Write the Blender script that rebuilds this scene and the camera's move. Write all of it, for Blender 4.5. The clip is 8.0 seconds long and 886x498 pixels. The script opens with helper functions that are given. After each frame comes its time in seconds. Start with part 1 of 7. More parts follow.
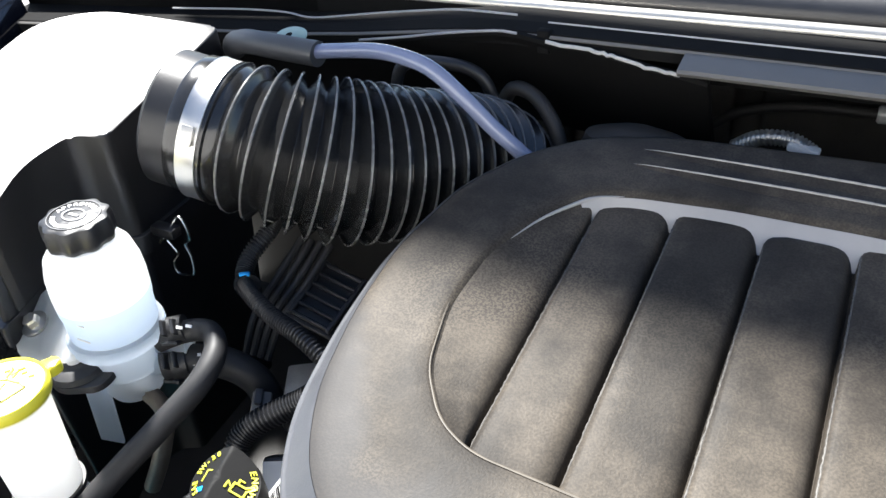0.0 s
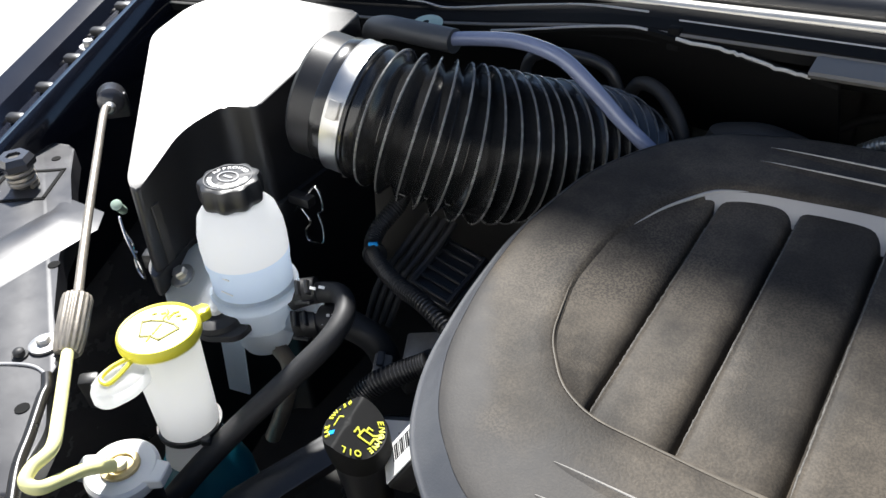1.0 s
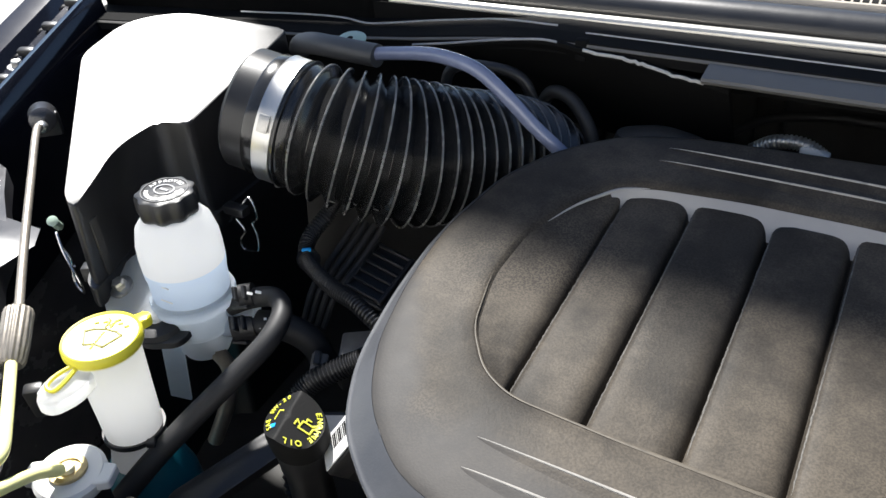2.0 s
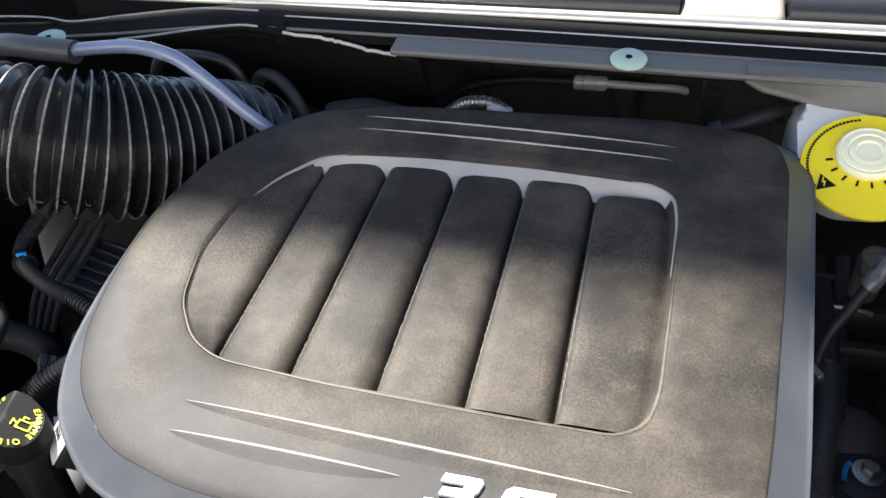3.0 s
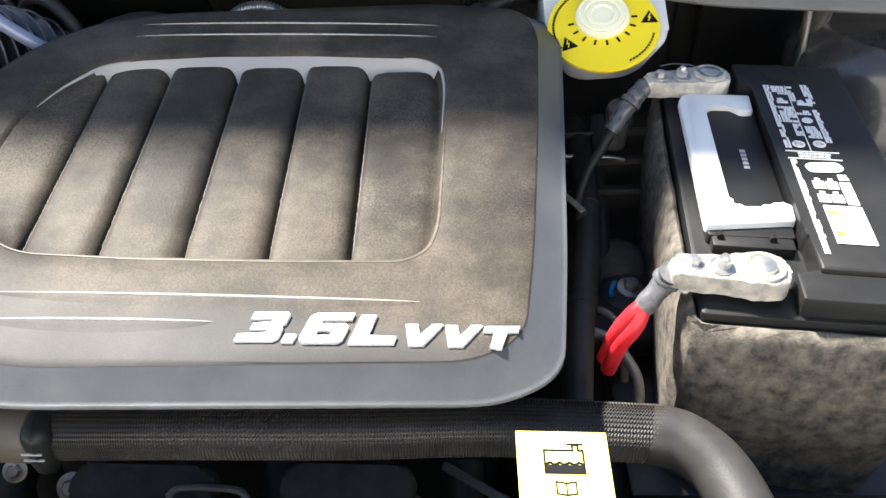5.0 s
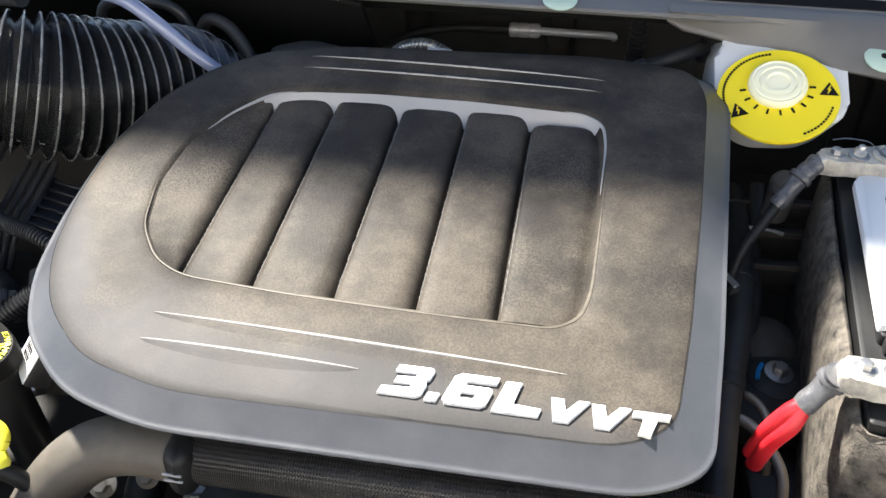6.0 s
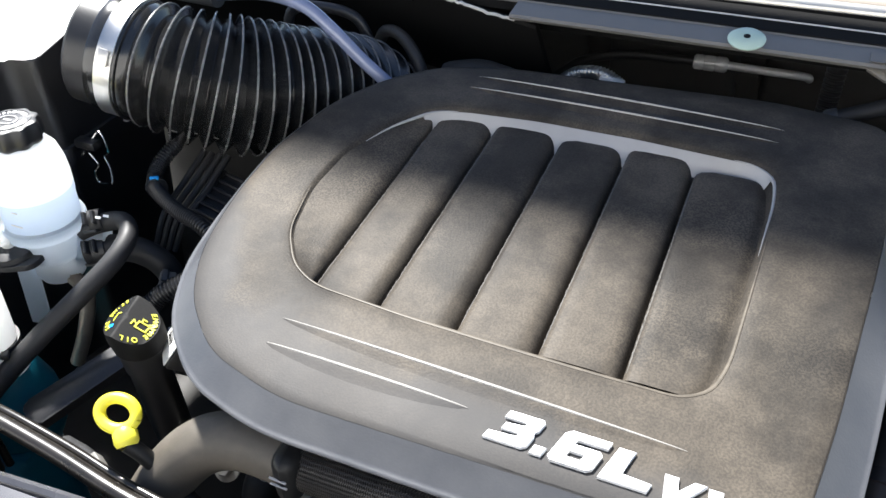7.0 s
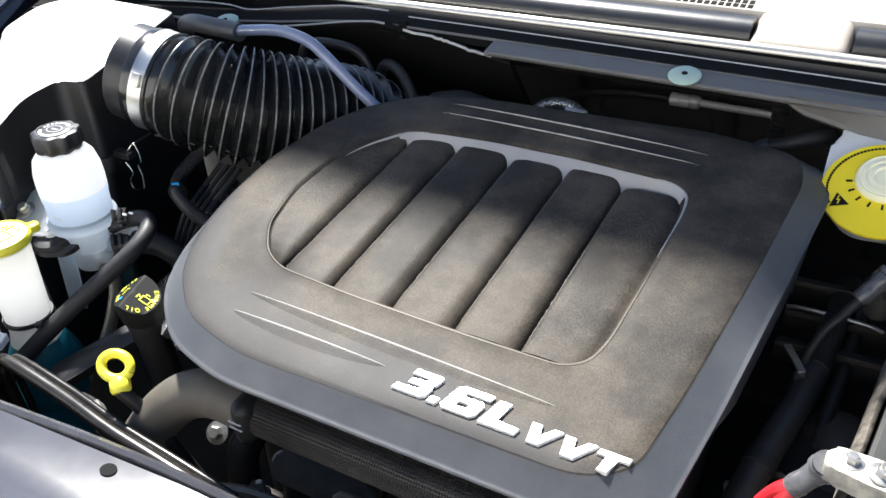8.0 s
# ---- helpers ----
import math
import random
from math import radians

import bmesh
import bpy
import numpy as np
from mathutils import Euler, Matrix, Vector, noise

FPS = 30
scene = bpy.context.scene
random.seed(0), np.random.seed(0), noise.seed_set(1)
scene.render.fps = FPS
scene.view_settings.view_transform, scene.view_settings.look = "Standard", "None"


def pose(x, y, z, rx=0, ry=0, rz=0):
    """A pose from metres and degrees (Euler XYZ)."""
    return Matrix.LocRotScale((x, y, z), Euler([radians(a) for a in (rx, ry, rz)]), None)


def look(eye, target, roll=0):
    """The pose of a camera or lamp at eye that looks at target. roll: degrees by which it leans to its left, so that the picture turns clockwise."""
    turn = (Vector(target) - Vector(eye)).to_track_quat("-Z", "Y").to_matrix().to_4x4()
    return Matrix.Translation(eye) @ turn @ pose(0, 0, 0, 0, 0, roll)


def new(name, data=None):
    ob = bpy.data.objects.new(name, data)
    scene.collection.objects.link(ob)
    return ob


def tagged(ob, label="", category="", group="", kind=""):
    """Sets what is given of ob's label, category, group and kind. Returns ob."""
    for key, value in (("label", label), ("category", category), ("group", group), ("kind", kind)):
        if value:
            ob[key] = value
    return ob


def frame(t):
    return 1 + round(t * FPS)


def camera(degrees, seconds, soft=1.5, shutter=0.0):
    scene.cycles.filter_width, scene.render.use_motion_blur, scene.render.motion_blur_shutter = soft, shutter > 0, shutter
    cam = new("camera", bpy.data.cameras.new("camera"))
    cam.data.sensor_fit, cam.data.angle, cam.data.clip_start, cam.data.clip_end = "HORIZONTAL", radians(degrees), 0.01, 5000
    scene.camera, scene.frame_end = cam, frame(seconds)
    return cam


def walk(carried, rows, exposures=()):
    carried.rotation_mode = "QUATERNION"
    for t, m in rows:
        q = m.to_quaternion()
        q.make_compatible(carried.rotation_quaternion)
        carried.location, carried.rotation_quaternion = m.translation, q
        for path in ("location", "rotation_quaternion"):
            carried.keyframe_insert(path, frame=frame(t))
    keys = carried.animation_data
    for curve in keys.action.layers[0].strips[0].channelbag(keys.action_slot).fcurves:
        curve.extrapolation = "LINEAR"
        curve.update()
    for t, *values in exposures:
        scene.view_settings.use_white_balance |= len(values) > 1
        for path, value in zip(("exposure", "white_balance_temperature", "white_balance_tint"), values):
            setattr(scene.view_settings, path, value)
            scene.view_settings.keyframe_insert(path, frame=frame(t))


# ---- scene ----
cam = camera(55.3, 8.0)
PATH = [
    (0, (0.014, 0.023, 1.337), (-0.788, 1.444, 0.181), -4.7),
    (0.5, (-0.004, -0.004, 1.345), (-0.958, 1.334, 0.204), -4.9),
    (1, (0.009, -0.023, 1.345), (-0.972, 1.292, 0.201), -4.9),
    (1.2, (0.018, -0.026, 1.346), (-0.966, 1.286, 0.201), -5.3),
    (2.3, (0.06, -0.061, 1.368), (-0.701, 1.406, 0.243), -3.4),
    (2.5, (0.083, -0.062, 1.368), (-0.597, 1.445, 0.243), -3.3),
    (3, (0.127, -0.071, 1.368), (-0.301, 1.497, 0.202), -1.9),
    (3.5, (0.16, -0.081, 1.356), (-0.075, 1.489, 0.14), -1.3),
    (4, (0.172, -0.098, 1.355), (0.057, 1.46, 0.107), -0.8),
    (4.2, (0.173, -0.111, 1.355), (0.094, 1.444, 0.1), -1.0),
    (5.3, (0.153, -0.161, 1.347), (0.141, 1.393, 0.089), -0.4),
    (5.5, (0.143, -0.156, 1.352), (0.084, 1.405, 0.103), -0.2),
    (6, (0.134, -0.132, 1.364), (-0.146, 1.427, 0.144), -0.1),
    (6.5, (0.14, -0.116, 1.367), (-0.377, 1.392, 0.158), -0.7),
    (7, (0.153, -0.099, 1.371), (-0.516, 1.349, 0.166), -1.7),
    (7.5, (0.206, -0.093, 1.376), (-0.534, 1.327, 0.178), -2.4),
    (8, (0.3, -0.156, 1.401), (-0.546, 1.272, 0.285), -2.8),
]
EXPOSURE = [(0.0, 2.0, 6150, 10), (0.5, 1.55, 6150, 10), (1.2, 1.2, 6150, 10), (2.4, 1.35, 6250, 10), (3.0, 1.9, 6300, 10), (3.5, 2.05, 6350, 10), (4.0, 2.15, 6350, 10), (5.5, 2.15, 6450, 10), (6.5, 1.95, 6350, 10), (7.2, 1.8, 6100, 10), (8.0, 1.65, 6150, 10)]
walk(cam, [(t, look(eye, target, roll)) for t, eye, target, roll in PATH], EXPOSURE)

# ---- light: afternoon sun from behind the car and its right side, open sky ----
SUN = Vector((-0.52, 0.53, 1.0)).normalized()
world = bpy.data.worlds.new("world")
scene.world = world
world.use_nodes = True
wn = world.node_tree.nodes
sky = wn.new("ShaderNodeTexSky")
sky.sky_type = "NISHITA"
sky.sun_disc = False
sky.sun_elevation = math.asin(SUN.z)
sky.sun_rotation = math.atan2(SUN.x, SUN.y)
sky.air_density, sky.dust_density = 1.0, 0.5
wn["Background"].inputs["Strength"].default_value = 0.050
world.node_tree.links.new(sky.outputs["Color"], wn["Background"].inputs["Color"])

lamp = bpy.data.lights.new("sun", "SUN")
lamp.energy, lamp.angle, lamp.color = 5.0, radians(3.3), (1.0, 0.95, 0.87)
sun = new("sun", lamp)
sun.matrix_world = look(SUN * 5, (0, 0, 0))


# ---- materials ----
def mat(name, base, rough=0.5, metal=0.0, second=None, scale=60.0, mix=0.5, bump=0.0, bump_scale=400.0,
        rough_var=0.12, coat=0.0, emit=0.0, dust=0.0, trans=0.0, sss=0.0, island=0.0, spec=0.5, thin=0.0):
    m = bpy.data.materials.new(name)
    m.use_nodes = True
    n, l = m.node_tree.nodes, m.node_tree.links
    b = n["Principled BSDF"]
    tc = n.new("ShaderNodeTexCoord")
    big = n.new("ShaderNodeTexNoise")
    big.inputs["Scale"].default_value = scale
    big.inputs["Detail"].default_value = 6
    big.inputs["Roughness"].default_value = 0.65
    l.new(tc.outputs["Object"], big.inputs["Vector"])
    ramp = n.new("ShaderNodeValToRGB")
    ramp.color_ramp.elements[0].position, ramp.color_ramp.elements[1].position = 0.5 - mix / 2, 0.5 + mix / 2
    ramp.color_ramp.elements[0].color = (*base, 1)
    ramp.color_ramp.elements[1].color = (*(second or [c * 1.35 for c in base]), 1)
    l.new(big.outputs["Fac"], ramp.inputs["Fac"])
    colour = ramp.outputs["Color"]
    if dust:
        fine = n.new("ShaderNodeTexNoise")
        fine.inputs["Scale"].default_value = 900
        fine.inputs["Detail"].default_value = 3
        l.new(tc.outputs["Object"], fine.inputs["Vector"])
        wide = n.new("ShaderNodeTexNoise")
        wide.inputs["Scale"].default_value = 9
        wide.inputs["Detail"].default_value = 5
        l.new(tc.outputs["Object"], wide.inputs["Vector"])
        mul = n.new("ShaderNodeMath")
        mul.operation = "MULTIPLY"
        l.new(fine.outputs["Fac"], mul.inputs[0])
        patch = n.new("ShaderNodeMapRange")
        patch.inputs["From Min"].default_value, patch.inputs["From Max"].default_value = 0.35, 0.65
        patch.inputs["To Min"].default_value, patch.inputs["To Max"].default_value = 0.30, 0.76
        l.new(wide.outputs["Fac"], patch.inputs["Value"])
        l.new(patch.outputs["Result"], mul.inputs[1])
        mr = n.new("ShaderNodeMapRange")
        mr.inputs["From Min"].default_value, mr.inputs["From Max"].default_value = 0.19, 0.42
        mr.inputs["To Min"].default_value, mr.inputs["To Max"].default_value = 0.0, dust
        l.new(mul.outputs[0], mr.inputs["Value"])
        mx = n.new("ShaderNodeMix")
        mx.data_type = "RGBA"
        l.new(mr.outputs["Result"], mx.inputs["Factor"])
        l.new(colour, mx.inputs["A"])
        mx.inputs["B"].default_value = (0.178, 0.148, 0.112, 1)
        colour = mx.outputs["Result"]
    if island:
        geo = n.new("ShaderNodeObjectInfo")
        hsv = n.new("ShaderNodeHueSaturation")
        rr = n.new("ShaderNodeMapRange")
        rr.inputs["To Min"].default_value, rr.inputs["To Max"].default_value = 1 - island, 1 + island
        l.new(geo.outputs["Random"], rr.inputs["Value"])
        l.new(rr.outputs["Result"], hsv.inputs["Value"])
        l.new(colour, hsv.inputs["Color"])
        colour = hsv.outputs["Color"]
    l.new(colour, b.inputs["Base Color"])
    rv = n.new("ShaderNodeMapRange")
    rv.inputs["To Min"].default_value, rv.inputs["To Max"].default_value = max(rough - rough_var, 0.02), min(rough + rough_var, 1)
    l.new(big.outputs["Fac"], rv.inputs["Value"])
    l.new(rv.outputs["Result"], b.inputs["Roughness"])
    b.inputs["Metallic"].default_value = metal
    b.inputs["Coat Weight"].default_value = coat
    b.inputs["Coat Roughness"].default_value = 0.06
    b.inputs["Transmission Weight"].default_value = trans
    b.inputs["Specular IOR Level"].default_value = spec
    if sss:
        b.inputs["Subsurface Weight"].default_value = sss
        b.inputs["Subsurface Radius"].default_value = (1.0, 1.0, 1.0)
        b.inputs["Subsurface Scale"].default_value = 0.05
    if bump:
        grain = n.new("ShaderNodeTexNoise")
        grain.inputs["Scale"].default_value = bump_scale
        grain.inputs["Detail"].default_value = 3
        l.new(tc.outputs["Object"], grain.inputs["Vector"])
        bp = n.new("ShaderNodeBump")
        bp.inputs["Strength"].default_value = bump
        bp.inputs["Distance"].default_value = 0.0006
        l.new(grain.outputs["Fac"], bp.inputs["Height"])
        l.new(bp.outputs["Normal"], b.inputs["Normal"])
    if thin:
        # thin milky plastic that passes part of the light on
        tl = n.new("ShaderNodeBsdfTranslucent")
        l.new(colour, tl.inputs["Color"])
        mix_sh = n.new("ShaderNodeMixShader")
        mix_sh.inputs["Fac"].default_value = thin
        l.new(b.outputs[0], mix_sh.inputs[1])
        l.new(tl.outputs[0], mix_sh.inputs[2])
        l.new(mix_sh.outputs[0], [q for q in n if q.type == "OUTPUT_MATERIAL"][0].inputs["Surface"])
    return m


def cover_plastic():
    """Grained black plastic: dust caught in the grain, smooth grey towards the front edge."""
    m = mat("grained_black_plastic", (0.0105, 0.0105, 0.011), 0.52, second=(0.016, 0.016, 0.016), scale=25, rough_var=0.08, spec=0.09)
    n, l = m.node_tree.nodes, m.node_tree.links
    b = n["Principled BSDF"]
    tc = [q for q in n if q.type == "TEX_COORD"][0]
    plain = b.inputs["Base Color"].links[0].from_socket

    def noise_tex(scale, detail, rough=0.5):
        q = n.new("ShaderNodeTexNoise")
        q.inputs["Scale"].default_value, q.inputs["Detail"].default_value, q.inputs["Roughness"].default_value = scale, detail, rough
        l.new(tc.outputs["Object"], q.inputs["Vector"])
        return q.outputs["Fac"]

    def ranged(value, a, z, low, high):
        q = n.new("ShaderNodeMapRange")
        q.interpolation_type = "SMOOTHSTEP"
        for key, v in (("From Min", a), ("From Max", z), ("To Min", low), ("To Max", high)):
            q.inputs[key].default_value = v
        l.new(value, q.inputs["Value"])
        return q.outputs["Result"]

    def math_node(kind, a, z):
        q = n.new("ShaderNodeMath")
        q.operation = kind
        for i, v in enumerate((a, z)):
            if isinstance(v, float):
                q.inputs[i].default_value = v
            else:
                l.new(v, q.inputs[i])
        return q.outputs[0]

    def mixed(fac, a, colour):
        q = n.new("ShaderNodeMix")
        q.data_type = "RGBA"
        l.new(fac, q.inputs["Factor"])
        l.new(a, q.inputs["A"])
        q.inputs["B"].default_value = (*colour, 1)
        return q.outputs["Result"]

    grain = noise_tex(620, 2, 0.6)
    patches = noise_tex(11, 6, 0.6)
    clouds = noise_tex(34, 4, 0.6)
    split = n.new("ShaderNodeSeparateXYZ")
    l.new(tc.outputs["Object"], split.inputs[0])
    lean = math_node("ADD", math_node("MULTIPLY", math_node("SUBTRACT", split.outputs["X"], 0.03), 0.12),
                     math_node("MULTIPLY", math_node("MINIMUM", math_node("ADD", split.outputs["X"], 0.185), 0.0), 1.6))
    wavy = math_node("ADD", math_node("ADD", split.outputs["Y"], lean), math_node("MULTIPLY", math_node("SUBTRACT", patches, 0.5), 0.06))
    smooth_zone = ranged(wavy, 0.222, 0.262, 1.0, 0.0)
    amount = math_node("MULTIPLY", ranged(patches, 0.36, 0.62, 0.40, 1.05), ranged(clouds, 0.30, 0.62, 0.68, 1.05))
    speckled = ranged(noise_tex(8, 3, 0.5), 0.50, 0.64, 0.0, 1.0)
    even_grain = ranged(grain, 0.34, 0.66, 0.60, 0.94)
    coarse_grain = ranged(grain, 0.40, 0.60, 0.42, 0.97)
    caught = math_node("ADD", even_grain, math_node("MULTIPLY", speckled, math_node("SUBTRACT", coarse_grain, even_grain)))
    dust = math_node("MULTIPLY", math_node("MULTIPLY", caught, amount), 0.43)
    colour = mixed(dust, plain, (0.197, 0.166, 0.128))
    colour = mixed(math_node("MULTIPLY", smooth_zone, 0.75), colour, (0.058, 0.057, 0.057))
    l.new(colour, b.inputs["Base Color"])
    bp = n.new("ShaderNodeBump")
    bp.inputs["Distance"].default_value = 0.0006
    l.new(ranged(smooth_zone, 0.0, 1.0, 0.34, 0.18), bp.inputs["Strength"])
    l.new(grain, bp.inputs["Height"])
    l.new(bp.outputs["Normal"], b.inputs["Normal"])
    return m


COVER = cover_plastic()
RIB_EDGE = mat("scuffed_rib_edge", (0.045, 0.043, 0.041), 0.45, second=(0.165, 0.155, 0.140), scale=330, rough_var=0.10, spec=0.2)
# Tan tone stands in for sun caught by the recess lip.
LIP_GLINT = mat("lip_glint_tone", (0.050, 0.044, 0.036), 0.46, second=(0.130, 0.112, 0.088), scale=70, rough_var=0.10, spec=0.15)
# Pale base colour stands in for the glint along the cover's ridges.
RIDGE_GLINT = mat("ridge_glint_tone", (0.27, 0.26, 0.24), 0.28, second=(0.36, 0.34, 0.31), scale=60, spec=0.8, rough_var=0.06)
# Blue-grey base holds the dust and a painted tint of reflected sky.
COVER_EDGE = mat("plastic_edge_dust_and_sky_tint", (0.052, 0.055, 0.063), 0.38, second=(0.088, 0.090, 0.096), scale=16, bump=0.22, bump_scale=620, rough_var=0.10, spec=0.4)
PLASTIC = mat("black_plastic", (0.021, 0.021, 0.022), 0.38, scale=40, bump=0.15, bump_scale=500)
AIRBOX = mat("airbox_plastic", (0.012, 0.012, 0.013), 0.38, scale=30, bump=0.10, bump_scale=700, rough_var=0.04, spec=0.6)
DEEP = mat("dark_engine_metal", (0.022, 0.021, 0.020), 0.55, scale=30, second=(0.045, 0.042, 0.038), bump=0.3, bump_scale=200)
RUBBER = mat("black_rubber", (0.022, 0.022, 0.023), 0.52, scale=50, bump=0.1, bump_scale=600, spec=0.4)
BELLOWS = mat("glossy_ribbed_rubber", (0.013, 0.013, 0.013), 0.19, scale=30, bump=0.02, bump_scale=200, spec=0.8, rough_var=0.05)
DUSTY_RUBBER_GLINT = mat("dusty_rubber_and_glint", (0.018, 0.0175, 0.017), 0.5, second=(0.046, 0.042, 0.038), scale=30, bump=0.2, bump_scale=600)
TAN_RUBBER = mat("dust_coated_rubber", (0.050, 0.044, 0.036), 0.6, second=(0.115, 0.100, 0.080), scale=26, bump=0.25, bump_scale=500)
BATTERY = mat("battery_case_plastic", (0.011, 0.011, 0.011), 0.5, second=(0.017, 0.017, 0.017), scale=30, bump=0.12, bump_scale=700, spec=0.3)
PAINT = mat("blue_black_car_paint", (0.006, 0.007, 0.012), 0.16, scale=12, coat=1.0, second=(0.009, 0.010, 0.016), rough_var=0.05)
SATIN_PAINT = mat("satin_black_inner_paint", (0.035, 0.035, 0.040), 0.26, scale=14, coat=0.6, second=(0.060, 0.060, 0.066), rough_var=0.1)
WHITE_PLASTIC = mat("translucent_white_plastic", (0.93, 0.94, 0.95), 0.35, second=(0.95, 0.95, 0.95), scale=20, thin=0.85, rough_var=0.06)
BLUE_PLASTIC = mat("blue_tinted_fluid_plastic", (0.70, 0.81, 0.98), 0.30, second=(0.74, 0.85, 0.98), scale=22, thin=0.85, rough_var=0.06)
PALE_BLUE = mat("pale_blue_plastic", (0.80, 0.88, 0.97), 0.30, second=(0.88, 0.93, 0.98), scale=22, thin=0.85, rough_var=0.06)
PANEL = mat("glossy_panel_paint", (0.030, 0.030, 0.038), 0.20, second=(0.042, 0.042, 0.050), scale=10, coat=0.5, rough_var=0.07, spec=0.9, bump=0.05, bump_scale=30)
TEAL = mat("teal_washer_fluid_plastic", (0.010, 0.13, 0.19), 0.35, second=(0.016, 0.18, 0.25), scale=15, thin=0.25)
YELLOW = mat("yellow_plastic", (0.84, 0.74, 0.03), 0.4, second=(0.90, 0.82, 0.08), scale=30, bump=0.1)
PALE_YELLOW = mat("pale_yellow_tube", (0.88, 0.84, 0.34), 0.42, second=(0.92, 0.89, 0.46), scale=25)
STICKER = mat("yellow_sticker", (0.98, 0.76, 0.01), 0.42, second=(0.98, 0.80, 0.02), scale=40, rough_var=0.05)
IVORY = mat("ivory_cap_plastic", (0.94, 0.90, 0.60), 0.42, second=(0.96, 0.93, 0.70), scale=40)
WHITE = mat("white_label", (0.80, 0.80, 0.79), 0.5, second=(0.83, 0.83, 0.82), scale=60)
CREAM_LABEL = mat("cream_label", (0.90, 0.80, 0.14), 0.5, second=(0.92, 0.83, 0.20), scale=60)
INK = mat("black_ink", (0.010, 0.010, 0.010), 0.8, scale=80, spec=0.1)
YELLOW_INK = mat("yellow_ink", (0.78, 0.78, 0.04), 0.5, second=(0.84, 0.82, 0.1), scale=80)
GREY_INK = mat("grey_moulding", (0.33, 0.33, 0.34), 0.5, scale=80)
BAND = mat("satin_steel_band", (0.66, 0.65, 0.63), 0.34, 1.0, scale=40, second=(0.76, 0.75, 0.72), rough_var=0.1)
CHROME = mat("polished_metal", (0.72, 0.72, 0.73), 0.18, 1.0, scale=60, second=(0.80, 0.80, 0.80))
BADGE = mat("satin_silver_badge", (0.80, 0.80, 0.81), 0.38, 0.35, scale=80, second=(0.84, 0.84, 0.84), rough_var=0.06)
STEEL = mat("zinc_steel", (0.45, 0.44, 0.42), 0.36, 0.9, scale=120, second=(0.62, 0.61, 0.58), bump=0.2, bump_scale=500)
LEAD = mat("lead_battery_terminal", (0.33, 0.31, 0.28), 0.36, 0.35, scale=75, second=(0.80, 0.75, 0.64), bump=0.8, bump_scale=240, mix=0.35)
BRASS = mat("worn_brass", (0.34, 0.26, 0.12), 0.45, 0.7, scale=150, second=(0.50, 0.42, 0.24), bump=0.4)
DULL_STEEL = mat("dull_brown_steel", (0.30, 0.27, 0.23), 0.45, 0.6, scale=70, second=(0.44, 0.40, 0.34), bump=0.3)
FELT = mat("grey_felt_sleeve", (0.016, 0.015, 0.014), 0.95, second=(0.205, 0.178, 0.142), scale=85, mix=0.42, bump=1.0, bump_scale=500)
RED = mat("red_cable_sleeve", (0.62, 0.012, 0.02), 0.42, second=(0.72, 0.03, 0.04), scale=60)
BLUE_TUBE = mat("blue_grey_tube", (0.17, 0.20, 0.31), 0.18, second=(0.22, 0.25, 0.37), scale=30, coat=0.7)
GREY_SLEEVE = mat("grey_rubber_sleeve", (0.05, 0.052, 0.056), 0.45, scale=50)
GREY_FLANGE = mat("grey_cowl_flange", (0.130, 0.125, 0.116), 0.5, second=(0.170, 0.163, 0.152), scale=18, bump=0.15, spec=0.35)
GREEN_PLUG = mat("pale_green_plug", (0.42, 0.56, 0.46), 0.42, second=(0.50, 0.62, 0.53), scale=60)
DARK_TUBE = mat("brown_black_tube", (0.011, 0.010, 0.009), 0.30, scale=40, second=(0.020, 0.017, 0.014), spec=0.5)
BRAID = mat("woven_hose_thread", (0.020, 0.019, 0.018), 0.5, second=(0.085, 0.075, 0.064), scale=60)
# Grey that paints reflected sky onto the cover's black recess wall.
SKY_SHEEN = mat("sky_sheen_grey", (0.34, 0.33, 0.32), 0.35, second=(0.40, 0.39, 0.38), scale=30, rough_var=0.05)
BLUE_CLIP = mat("blue_clip_plastic", (0.02, 0.30, 0.70), 0.4, scale=60)
COWL = mat("cowl_plastic", (0.008, 0.008, 0.008), 0.75, scale=25, bump=0.2, bump_scale=600, spec=0.06)
RAIL = mat("bright_rail_metal", (0.62, 0.59, 0.53), 0.30, 0.75, second=(0.70, 0.67, 0.61), scale=30, rough_var=0.06)
TRIM = mat("pale_frayed_trim", (0.42, 0.41, 0.39), 0.6, second=(0.60, 0.59, 0.56), scale=200, bump=0.6)
APRON_PAINT = mat("satin_apron_paint", (0.035, 0.035, 0.039), 0.36, second=(0.055, 0.055, 0.06), scale=20, rough_var=0.12, spec=0.6, bump=0.08, bump_scale=120)
# Paler than the black cowl: the sunlight on it is put into the colour.
PALE_COWL = mat("cowl_plastic_painted_sun", (0.31, 0.275, 0.23), 0.6, second=(0.40, 0.36, 0.31), scale=25, bump=0.3)
BOUNCE_GROUND = mat("pale_bounce_ground", (0.36, 0.35, 0.33), 0.85, second=(0.46, 0.45, 0.42), scale=6, bump=0.6, bump_scale=90)
BOUNCE_WALL = mat("pale_bounce_wall", (0.74, 0.72, 0.69), 0.85, second=(0.80, 0.78, 0.75), scale=4, bump=0.5, bump_scale=60)


# ---- mesh helpers ----
# The plan is drawn in loose coordinates, region by region; PLAN lays the region being built into the car.
LEFT = Matrix(((1.153, 0, 0, 0.027), (-0.0743, 1.03, 0, -0.019), (0, 0, 1.1026, -0.1004), (0, 0, 0, 1)))
RIGHT = Matrix.Translation((-0.003, -0.003, -0.021))
